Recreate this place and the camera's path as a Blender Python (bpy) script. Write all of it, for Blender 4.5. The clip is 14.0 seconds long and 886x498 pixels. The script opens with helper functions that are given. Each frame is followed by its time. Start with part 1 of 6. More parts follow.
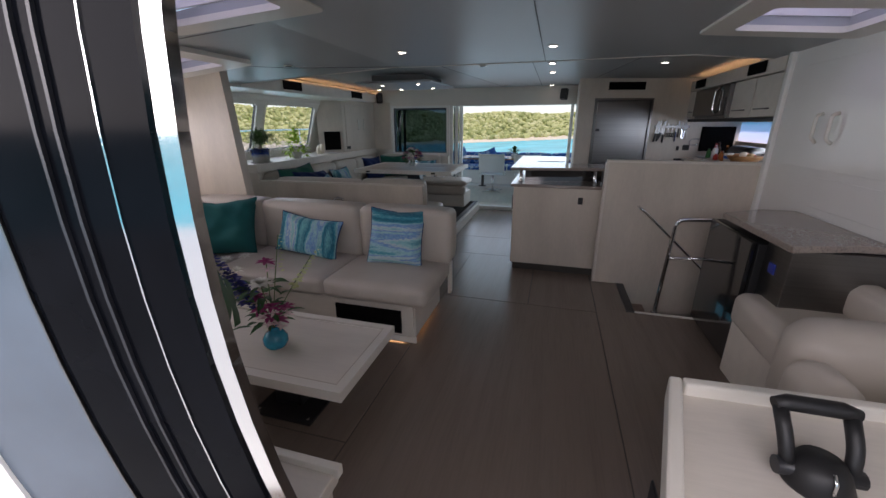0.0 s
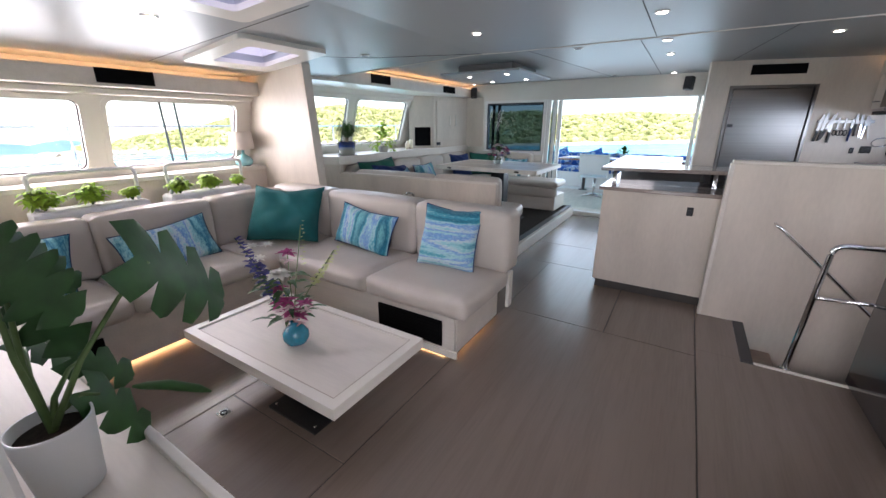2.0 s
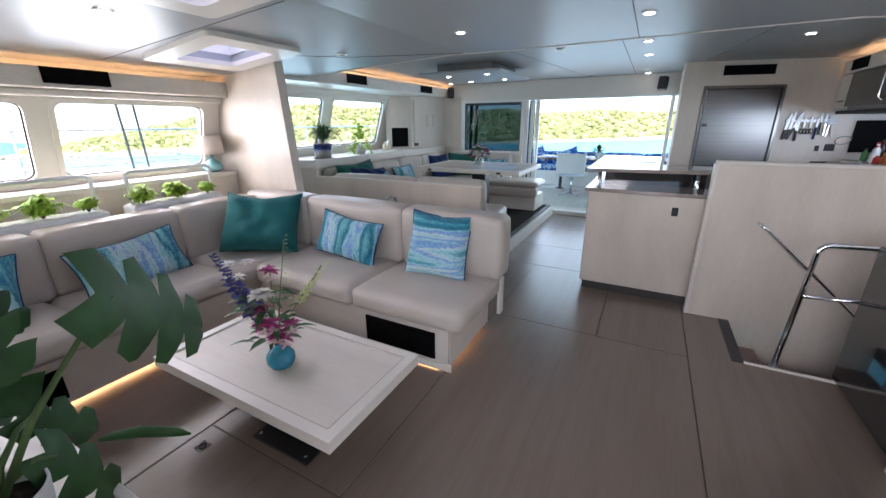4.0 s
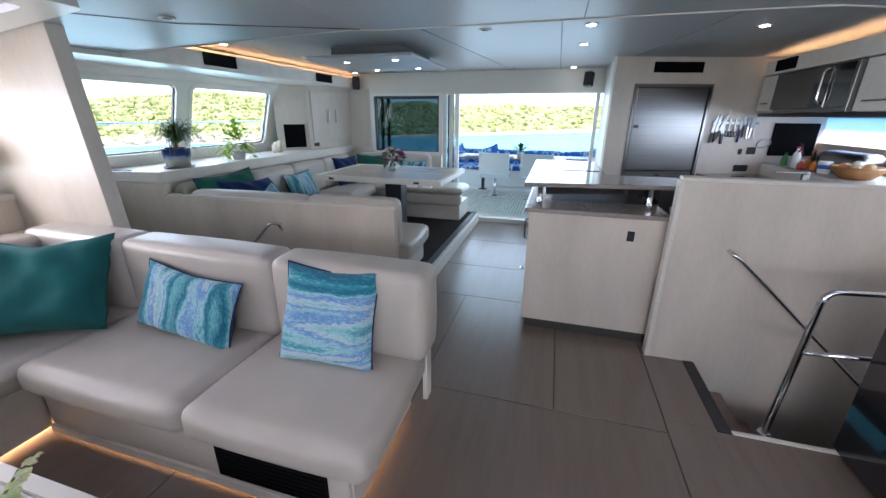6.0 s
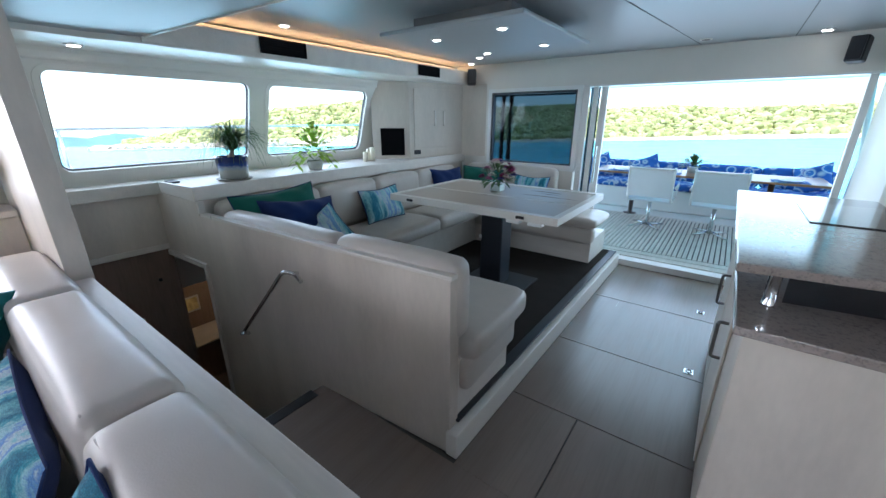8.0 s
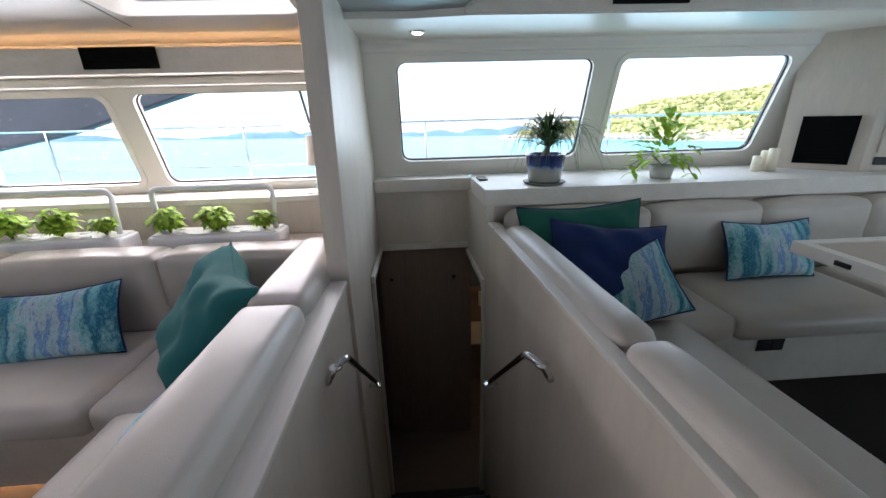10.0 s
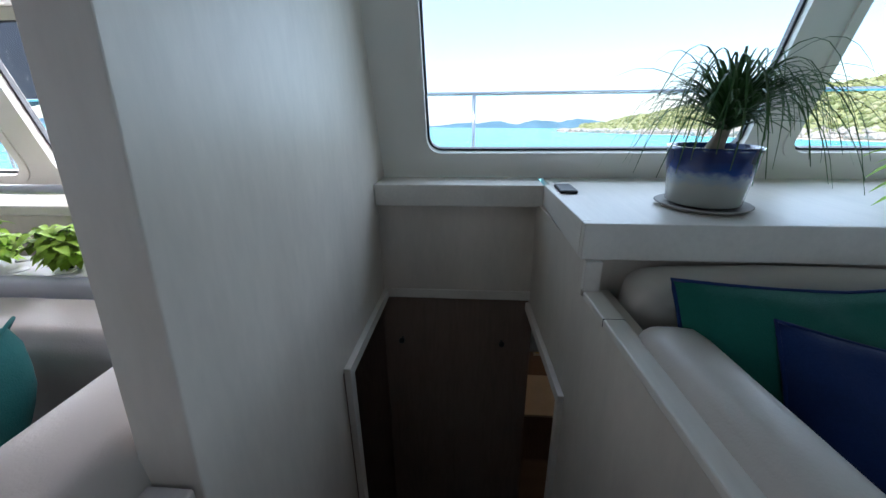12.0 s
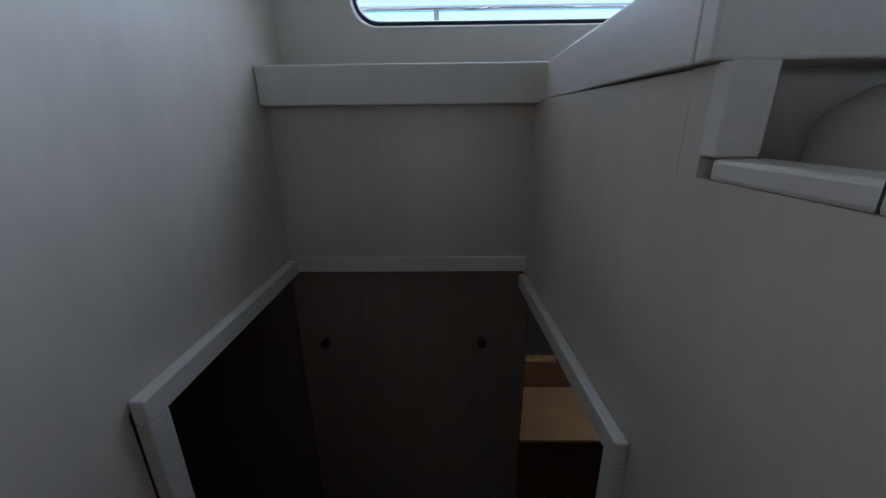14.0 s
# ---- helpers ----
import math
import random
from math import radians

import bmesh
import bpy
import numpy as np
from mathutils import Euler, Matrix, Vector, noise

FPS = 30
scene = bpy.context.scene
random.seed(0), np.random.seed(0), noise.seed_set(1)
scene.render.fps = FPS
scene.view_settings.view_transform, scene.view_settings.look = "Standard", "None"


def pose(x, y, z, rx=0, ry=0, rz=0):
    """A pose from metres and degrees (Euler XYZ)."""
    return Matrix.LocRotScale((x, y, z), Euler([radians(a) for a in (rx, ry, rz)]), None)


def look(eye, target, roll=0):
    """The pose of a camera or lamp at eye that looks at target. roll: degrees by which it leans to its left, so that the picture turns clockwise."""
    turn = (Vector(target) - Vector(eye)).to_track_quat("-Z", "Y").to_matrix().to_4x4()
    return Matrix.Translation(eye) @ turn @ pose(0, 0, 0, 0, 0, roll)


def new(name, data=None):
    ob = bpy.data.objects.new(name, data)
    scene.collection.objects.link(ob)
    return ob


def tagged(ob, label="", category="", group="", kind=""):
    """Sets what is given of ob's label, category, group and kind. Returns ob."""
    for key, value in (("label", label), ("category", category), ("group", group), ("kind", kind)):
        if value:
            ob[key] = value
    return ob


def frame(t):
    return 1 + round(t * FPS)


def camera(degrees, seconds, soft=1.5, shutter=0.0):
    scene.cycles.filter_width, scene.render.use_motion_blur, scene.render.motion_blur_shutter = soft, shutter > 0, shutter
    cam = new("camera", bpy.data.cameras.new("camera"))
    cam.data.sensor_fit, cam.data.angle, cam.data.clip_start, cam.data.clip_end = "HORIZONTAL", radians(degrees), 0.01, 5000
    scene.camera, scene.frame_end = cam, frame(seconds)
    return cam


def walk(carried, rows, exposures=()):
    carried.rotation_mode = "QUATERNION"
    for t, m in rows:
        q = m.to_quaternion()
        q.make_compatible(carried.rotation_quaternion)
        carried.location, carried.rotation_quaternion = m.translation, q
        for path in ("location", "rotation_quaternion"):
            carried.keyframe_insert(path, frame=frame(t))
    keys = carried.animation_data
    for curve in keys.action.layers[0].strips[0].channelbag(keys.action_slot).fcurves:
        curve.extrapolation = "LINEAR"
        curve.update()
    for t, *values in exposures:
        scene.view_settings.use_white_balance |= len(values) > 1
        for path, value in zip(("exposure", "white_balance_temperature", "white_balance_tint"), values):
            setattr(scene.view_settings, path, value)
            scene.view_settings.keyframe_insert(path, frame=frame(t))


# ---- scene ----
cam = camera(98.8, 14.0)
EXPOSURES = [(0.0, -0.64, 6700, 22), (0.3, 0.0, 6700, 22), (0.7, 0.62, 6650, 22), (1.2, 0.72, 6600, 22), (2.2, 0.76, 6550, 21), (5.0, 0.78, 6150, 18), (6.5, 0.80, 6000, 17), (7.5, 0.78, 5750, 13), (8.6, 0.70, 5900, 13), (9.2, 0.66, 6450, 19), (10.5, 0.42, 6300, 17), (11.5, 0.27, 6050, 15), (12.2, -0.02, 5700, 13), (14.0, -0.12, 5800, 18)]
PATH = [
    (0, (0.489, 0.086, 1.556), (-0.034, 1.911, 0.928), -0.2),
    (0.5, (0.517, 0.274, 1.535), (-0.196, 2.036, 0.912), -0.5),
    (1, (0.606, 0.372, 1.525), (-0.336, 2.025, 0.91), -0.5),
    (1.5, (0.649, 0.467, 1.483), (-0.359, 2.081, 0.868), -0.3),
    (2, (0.674, 0.529, 1.471), (-0.329, 2.143, 0.848), -0.0),
    (2.2, (0.686, 0.523, 1.479), (-0.306, 2.145, 0.858), 0.3),
    (4.3, (0.462, 0.618, 1.498), (-0.371, 2.321, 0.864), -0.8),
    (4.5, (0.409, 0.679, 1.49), (-0.345, 2.42, 0.857), -0.9),
    (5, (0.311, 0.971, 1.53), (-0.31, 2.756, 0.876), -0.6),
    (5.5, (0.288, 1.194, 1.564), (-0.279, 2.995, 0.904), -0.0),
    (6, (0.237, 1.46, 1.557), (-0.28, 3.275, 0.893), 0.4),
    (6.5, (0.189, 1.789, 1.55), (-0.261, 3.623, 0.891), -0.2),
    (7, (0.165, 2.163, 1.525), (-0.442, 3.956, 0.878), -0.3),
    (7.5, (0.066, 2.508, 1.534), (-0.79, 4.195, 0.885), 0.3),
    (8, (-0.031, 2.804, 1.532), (-1.154, 4.326, 0.883), -0.0),
    (8.5, (-0.109, 3.072, 1.569), (-1.615, 4.193, 0.88), 0.5),
    (9, (-0.317, 3.298, 1.546), (-2.048, 4.003, 0.834), -0.5),
    (9.2, (-0.404, 3.375, 1.525), (-2.19, 3.944, 0.826), -1.1),
    (11.3, (-1.58, 3.541, 1.448), (-3.444, 3.286, 0.77), -0.9),
    (11.5, (-1.709, 3.558, 1.423), (-3.571, 3.309, 0.737), -1.2),
    (12, (-1.938, 3.558, 1.369), (-3.806, 3.403, 0.673), -0.6),
    (12.5, (-2.14, 3.581, 1.225), (-4.011, 3.519, 0.522), -0.8),
    (13, (-2.257, 3.591, 1.151), (-4.13, 3.566, 0.449), -0.7),
    (13.5, (-2.333, 3.611, 1.082), (-4.22, 3.618, 0.42), -0.3),
    (14, (-2.483, 3.603, 0.96), (-4.377, 3.571, 0.319), -0.6),
]
walk(cam, [(t, look(eye, target, roll)) for t, eye, target, roll in PATH], EXPOSURES)

# ---- world, sun, large lights ----
world = bpy.data.worlds.new("world")
scene.world = world
world.use_nodes = True
wn = world.node_tree.nodes
sky = wn.new("ShaderNodeTexSky")
sky.sky_type, sky.sun_disc = "NISHITA", False
sky.sun_elevation, sky.sun_rotation = radians(58), radians(150)
world.node_tree.links.new(sky.outputs[0], wn["Background"].inputs[0])
sky.dust_density, sky.air_density, sky.ozone_density = 0.3, 1.0, 1.6
wn["Background"].inputs[1].default_value = 0.15
haze, both = wn.new("ShaderNodeBackground"), wn.new("ShaderNodeAddShader")   # thin bright haze over the whole sky
haze.inputs[0].default_value, haze.inputs[1].default_value = (0.74, 0.91, 1.0, 1), 0.68
world.node_tree.links.new(wn["Background"].outputs[0], both.inputs[0])
world.node_tree.links.new(haze.outputs[0], both.inputs[1])
world.node_tree.links.new(both.outputs[0], wn["World Output"].inputs[0])


def lamp(name, kind, energy, m, color=(1, 1, 1), **kw):
    data = bpy.data.lights.new(name, kind)
    data.energy, data.color = energy, color
    for k, v in kw.items():
        if k == "size": data.size = v
        if k == "size_y": data.shape, data.size_y = "RECTANGLE", v
        if k == "angle": data.angle = v
        if k == "spread": data.spread = v
    ob = new(name, data)
    ob.matrix_world = m
    return ob


lamp("sun", "SUN", 5.0, look((60, -80, 160), (0, 0, 0)), (1, 0.95, 0.87), angle=radians(0.5))
DAY = (0.74, 0.89, 1.0)
FORE = (1.0, 0.965, 0.96)
lamp("daylight_aft_door", "AREA", 13, look((-0.3, 7.35, 1.2), (-0.3, 4, 0.9)), DAY, size=2.0, size_y=1.6)
lamp("daylight_aft_window", "AREA", 10, look((-1.95, 7.4, 1.4), (-1.95, 4, 1.2)), DAY, size=1.0, size_y=0.8)
lamp("daylight_dining_windows", "AREA", 15, look((-3.85, 4.65, 1.6), (0, 4.65, 0.9)), DAY, size=2.5, size_y=0.6)
lamp("daylight_lounge_windows", "AREA", 33, look((-3.56, 1.75, 1.40), (0, 1.75, 0.85)), FORE, size=2.3, size_y=0.5)
lamp("daylight_windscreen", "AREA", 64, look((0.0, -0.5, 1.80), (0, 2.6, 0.0)), FORE, size=3.2, size_y=0.6)
lamp("daylight_galley_window", "AREA", 10, look((2.98, 5.0, 1.43), (0, 5.0, 1.0)), DAY, size=1.6, size_y=0.3)


# ---- materials ----
def material(name, base, rough=0.5, metal=0.0, bump=0.0, bump_scale=40.0, vary=0.12, vary_scale=3.0, stretch=(1, 1, 1), grain=0.0,
             grain_scale=30.0, coat=0.0, spec=0.5, sheen=0.0, subsurface=0.0):
    """A surface with broad variation, grain stretched along an axis, and fine relief."""
    m = bpy.data.materials.new(name)
    m.use_nodes = True
    t = m.node_tree
    n, l = t.nodes, t.links
    p = n["Principled BSDF"]
    p.inputs["Roughness"].default_value, p.inputs["Metallic"].default_value = rough, metal
    p.inputs["Specular IOR Level"].default_value = spec
    p.inputs["Coat Weight"].default_value, p.inputs["Coat Roughness"].default_value = coat, 0.15
    p.inputs["Sheen Weight"].default_value = sheen
    geo = n.new("ShaderNodeNewGeometry")
    maps = n.new("ShaderNodeMapping")
    maps.inputs["Scale"].default_value = stretch
    l.new(geo.outputs["Position"], maps.inputs[0])
    broad = n.new("ShaderNodeTexNoise")
    broad.inputs["Scale"].default_value, broad.inputs["Detail"].default_value = vary_scale, 4
    l.new(maps.outputs[0], broad.inputs["Vector"])
    fine = n.new("ShaderNodeTexNoise")
    fine.inputs["Scale"].default_value, fine.inputs["Detail"].default_value = grain_scale, 5
    l.new(maps.outputs[0], fine.inputs["Vector"])
    info = n.new("ShaderNodeObjectInfo")
    add = n.new("ShaderNodeMath")
    add.operation = "MULTIPLY_ADD"
    l.new(fine.outputs[0], add.inputs[0])
    add.inputs[1].default_value = grain
    l.new(broad.outputs[0], add.inputs[2])
    ramp = n.new("ShaderNodeValToRGB")
    lo, hi = 0.25 + grain * 0.25, 0.75 + grain * 0.75
    ramp.color_ramp.elements[0].position, ramp.color_ramp.elements[1].position = min(lo, 0.9), min(hi, 1.0)
    ramp.color_ramp.elements[0].color = (*[c * (1 - vary) for c in base], 1)
    ramp.color_ramp.elements[1].color = (*[min(c * (1 + vary), 0.95) for c in base], 1)
    l.new(add.outputs[0], ramp.inputs[0])
    l.new(ramp.outputs[0], p.inputs["Base Color"])
    rr = n.new("ShaderNodeMapRange")
    rr.inputs[3].default_value, rr.inputs[4].default_value = max(rough - 0.03, 0.02), min(rough + 0.04, 1)
    l.new(broad.outputs[0], rr.inputs[0])
    l.new(rr.outputs[0], p.inputs["Roughness"])
    if bump:
        b = n.new("ShaderNodeBump")
        b.inputs["Strength"].default_value, b.inputs["Distance"].default_value = bump, 0.003
        tex = n.new("ShaderNodeTexNoise")
        tex.inputs["Scale"].default_value, tex.inputs["Detail"].default_value = bump_scale, 3
        l.new(maps.outputs[0], tex.inputs["Vector"])
        l.new(tex.outputs[0], b.inputs["Height"])
        l.new(b.outputs[0], p.inputs["Normal"])
    return m


def glow(name, color, strength):
    m = bpy.data.materials.new(name)
    m.use_nodes = True
    p = m.node_tree.nodes["Principled BSDF"]
    p.inputs["Base Color"].default_value = (*color, 1)
    p.inputs["Emission Color"].default_value = (*color, 1)
    p.inputs["Emission Strength"].default_value = strength
    return m


def clear_glass(name, tint=(1, 1, 1), gloss=0.05):
    """A thin pane: mostly see-through, with a mirror film whose share grows at a slant."""
    m = bpy.data.materials.new(name)
    m.use_nodes = True
    n, l = m.node_tree.nodes, m.node_tree.links
    n.remove(n["Principled BSDF"])
    tr, gl, mix, fr, pw, sc = n.new("ShaderNodeBsdfTransparent"), n.new("ShaderNodeBsdfGlossy"), n.new("ShaderNodeMixShader"), n.new("ShaderNodeLayerWeight"), n.new("ShaderNodeMath"), n.new("ShaderNodeMath")
    tr.inputs[0].default_value = (*tint, 1)
    gl.inputs["Roughness"].default_value = gloss
    fr.inputs[0].default_value = 0.5
    pw.operation, sc.operation = "POWER", "MULTIPLY_ADD"
    pw.inputs[1].default_value, sc.inputs[1].default_value, sc.inputs[2].default_value = 5.0, 0.8, 0.02
    l.new(fr.outputs["Facing"], pw.inputs[0])
    l.new(pw.outputs[0], sc.inputs[0])
    l.new(sc.outputs[0], mix.inputs[0])
    l.new(tr.outputs[0], mix.inputs[1])
    l.new(gl.outputs[0], mix.inputs[2])
    l.new(mix.outputs[0], n["Material Output"].inputs[0])
    return m


OAK = material("whitewashed_oak", (0.60, 0.53, 0.452), 0.42, vary=0.15, vary_scale=1.7, stretch=(2.4, 2.4, 0.7), grain=0.35, grain_scale=22, bump=0.06, bump_scale=60)
OAK_H = material("whitewashed_oak_across", (0.64, 0.59, 0.525), 0.4, vary=0.07, vary_scale=2.2, stretch=(0.6, 5, 5), grain=0.7, grain_scale=16, bump=0.1, bump_scale=60)
TRIM = material("cream_paint", (0.70, 0.665, 0.60), 0.35, vary=0.03, vary_scale=4, bump=0.03)
WHITE = material("white_gelcoat", (0.78, 0.77, 0.74), 0.3, vary=0.03, vary_scale=2, coat=0.3)
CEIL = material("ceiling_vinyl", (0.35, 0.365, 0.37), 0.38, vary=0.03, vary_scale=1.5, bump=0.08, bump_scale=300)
FLOOR = material("grey_brown_plank", (0.168, 0.131, 0.108), 0.25, vary=0.10, vary_scale=2.4, stretch=(6, 0.3, 1), grain=0.8, grain_scale=14, spec=0.8)
LEATHER = material("cream_leather", (0.50, 0.45, 0.395), 0.36, vary=0.07, vary_scale=5, bump=0.18, bump_scale=220)
CARPET = material("brown_carpet", (0.026, 0.022, 0.019), 0.95, vary=0.2, vary_scale=6, grain=0.6, grain_scale=200, bump=0.6, bump_scale=400, spec=0.1)
BLACK = material("black_plastic", (0.008, 0.008, 0.009), 0.5, vary=0.2)
DOOR_RUBBER = material("dull_black_rubber", (0.003, 0.0035, 0.005), 0.12, vary=0.25, vary_scale=20, spec=0.05)
RUBBER = material("black_rubber", (0.015, 0.016, 0.02), 0.35, vary=0.25, vary_scale=20)
GRANITE = material("brown_speckled_stone", (0.20, 0.165, 0.145), 0.1, vary=0.5, vary_scale=60, grain=1.0, grain_scale=150, coat=0.4)
STEEL = material("brushed_steel", (0.19, 0.182, 0.175), 0.30, 1.0, vary=0.10, vary_scale=3, stretch=(0.3, 0.3, 30), bump=0.05, bump_scale=40)
CHROME = material("polished_steel", (0.72, 0.72, 0.72), 0.08, 1.0, vary=0.04)
BLACK_GLASS = material("black_glass", (0.008, 0.008, 0.01), 0.05, vary=0.1, coat=0.6)
TEAL = material("teal_fabric", (0.017, 0.13, 0.13), 0.85, vary=0.15, vary_scale=8, grain=0.5, grain_scale=160, bump=0.5, bump_scale=350, sheen=0.06, spec=0.2)
NAVY = material("navy_fabric", (0.010, 0.026, 0.10), 0.85, vary=0.2, vary_scale=8, grain=0.5, grain_scale=160, bump=0.5, bump_scale=350, sheen=0.06, spec=0.2)
BLUE_VASE = material("turquoise_ceramic", (0.01, 0.24, 0.36), 0.15, vary=0.35, vary_scale=25, coat=0.5)
WHITE_POT = material("white_enamel", (0.72, 0.73, 0.74), 0.3, vary=0.04, coat=0.2)
SOIL = material("dark_soil", (0.03, 0.022, 0.016), 0.95, vary=0.5, vary_scale=60, bump=1.0, bump_scale=120)
LEAF = material("dark_green_leaf", (0.018, 0.078, 0.016), 0.46, vary=0.35, vary_scale=14, bump=0.15, bump_scale=60, coat=0.03)
LEAF_LIGHT = material("bright_green_leaf", (0.34, 0.53, 0.05), 0.6, vary=0.4, vary_scale=30)
PALM = material("strap_leaf", (0.05, 0.115, 0.03), 0.4, vary=0.4, vary_scale=12)
STEM = material("green_stem", (0.09, 0.16, 0.05), 0.5, vary=0.25, vary_scale=20)
LINEN = material("pale_lamp_linen", (0.66, 0.58, 0.52), 0.9, vary=0.05, vary_scale=10, grain=0.4, grain_scale=250, bump=0.3, bump_scale=400)
AQUA = material("aqua_glazed_ceramic", (0.25, 0.52, 0.55), 0.15, vary=0.1, coat=0.5)
WAX = material("ivory_wax", (0.78, 0.70, 0.55), 0.5, vary=0.05)
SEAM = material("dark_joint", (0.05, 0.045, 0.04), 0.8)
GROOVE = material("ceiling_joint", (0.17, 0.17, 0.17), 0.8)
DARK_WOOD = material("dark_veneer", (0.22, 0.155, 0.12), 0.5, vary=0.2, vary_scale=2, stretch=(4, 4, 0.5), grain=0.8, grain_scale=16)
GLASS = clear_glass("window_glass")
TINT = clear_glass("tinted_glass", (0.17, 0.23, 0.27), 0.02)
VENT = material("matt_black_vent", (0.004, 0.004, 0.0045), 0.8, spec=0.08)
TABLE = material("tan_oak_veneer", (0.40, 0.325, 0.255), 0.28, vary=0.08, vary_scale=2.2, stretch=(0.6, 5, 5), grain=0.7, grain_scale=16, coat=0.15)
HATCH = bpy.data.materials.new("milky_hatch_glass")
HATCH.use_nodes = True
_n, _l = HATCH.node_tree.nodes, HATCH.node_tree.links
_t, _g, _m = _n.new("ShaderNodeBsdfTranslucent"), _n.new("ShaderNodeBsdfGlossy"), _n.new("ShaderNodeMixShader")
_t.inputs[0].default_value, _g.inputs["Roughness"].default_value, _m.inputs[0].default_value = (0.80, 0.78, 0.92, 1), 0.1, 0.06
_l.new(_t.outputs[0], _m.inputs[1])
_l.new(_g.outputs[0], _m.inputs[2])
_l.new(_m.outputs[0], _n["Material Output"].inputs[0])
LED = glow("warm_led", (1.0, 0.60, 0.29), 11.0)
DOWN = glow("downlight_lens", (1.0, 0.92, 0.80), 12.0)


# ---- builders ----
ORIGIN = {}


def bag():
    return bmesh.new()


def merge(bm, other, m=None):
    if m is not None:
        bmesh.ops.transform(other, matrix=m, verts=other.verts)
    tmp = bpy.data.meshes.new("tmp")
    other.to_mesh(tmp)
    other.free()
    bm.from_mesh(tmp)
    bpy.data.meshes.remove(tmp)
    return bm


def box(x0, x1, y0, y1, z0, z1, bevel=0.004, seg=2, bm=None, m=None):
    b = bag()
    bmesh.ops.create_cube(b, size=1.0)
    for v in b.verts:
        v.co = Vector(((x0 + x1) / 2 + v.co.x * (x1 - x0), (y0 + y1) / 2 + v.co.y * (y1 - y0), (z0 + z1) / 2 + v.co.z * (z1 - z0)))
    if bevel:
        bmesh.ops.bevel(b, geom=b.edges[:], offset=bevel, segments=seg, affect="EDGES", profile=0.5)
    if bm is None and m is None:
        return b
    return merge(bm if bm is not None else bag(), b, m)


def prism(points, z0, z1, bevel=0.004, bm=None, m=None, seg=2):
    """An upright slab over the outline points (x, y)."""
    b = bag()
    f = b.faces.new([b.verts.new((x, y, z0)) for x, y in points])
    f.normal_update()
    if f.normal.z > 0:
        f.normal_flip()
    up = bmesh.ops.extrude_face_region(b, geom=[f])
    bmesh.ops.translate(b, vec=(0, 0, z1 - z0), verts=[g for g in up["geom"] if isinstance(g, bmesh.types.BMVert)])
    bmesh.ops.recalc_face_normals(b, faces=b.faces)
    if bevel:
        bmesh.ops.bevel(b, geom=b.edges[:], offset=bevel, segments=seg, affect="EDGES", profile=0.5)
    if bm is None and m is None:
        return b
    return merge(bm if bm is not None else bag(), b, m)


def tube(points, r, sides=10, bm=None, closed=False):
    """A round bar along a line of points; r may be a list."""
    b = bm if bm is not None else bag()
    pts = [Vector(p) for p in points]
    rs = r if isinstance(r, (list, tuple)) else [r] * len(pts)
    rings, up = [], Vector((0.03, 0.11, 0.99)).normalized()
    for i, p in enumerate(pts):
        if closed:
            d = pts[(i + 1) % len(pts)] - pts[i - 1]
        else:
            d = pts[min(i + 1, len(pts) - 1)] - pts[max(i - 1, 0)]
        d.normalize()
        a = d.cross(up)
        if a.length < 0.2:
            a = d.cross(Vector((1, 0.1, 0)))
        a.normalize()
        c = a.cross(d).normalized()
        rings.append([b.verts.new(p + rs[i] * (math.cos(2 * math.pi * k / sides) * a + math.sin(2 * math.pi * k / sides) * c)) for k in range(sides)])
    n = len(rings)
    for i in range(n if closed else n - 1):
        A, C = rings[i], rings[(i + 1) % n]
        for k in range(sides):
            f = b.faces.new((A[k], A[(k + 1) % sides], C[(k + 1) % sides], C[k]))
            f.smooth = True
    if not closed:
        b.faces.new(rings[0][::-1])
        b.faces.new(rings[-1])
    return b


def arc(points, radius=0.05, n=6):
    """The line of points with its corners rounded."""
    pts = [Vector(p) for p in points]
    out = [pts[0]]
    for a, p, c in zip(pts, pts[1:], pts[2:]):
        u, v = (a - p), (c - p)
        k = min(radius, u.length / 2.1, v.length / 2.1)
        s, e = p + u.normalized() * k, p + v.normalized() * k
        for i in range(n + 1):
            t = i / n
            out.append((1 - t) ** 2 * s + 2 * t * (1 - t) * p + t * t * e)
    out.append(pts[-1])
    return out


def lathe(profile, centre=(0, 0, 0), sides=32, bm=None, m=None):
    """A turned shape from (radius, height) pairs, bottom first."""
    b = bag()
    rings = []
    for r, z in profile:
        rings.append([b.verts.new((max(r, 1e-4) * math.cos(2 * math.pi * k / sides) + centre[0], max(r, 1e-4) * math.sin(2 * math.pi * k / sides) + centre[1], z + centre[2])) for k in range(sides)])
    for A, C in zip(rings, rings[1:]):
        for k in range(sides):
            f = b.faces.new((A[k], A[(k + 1) % sides], C[(k + 1) % sides], C[k]))
            f.smooth = True
    b.faces.new(rings[0][::-1])
    b.faces.new(rings[-1])
    if bm is None and m is None:
        return b
    return merge(bm if bm is not None else bag(), b, m)


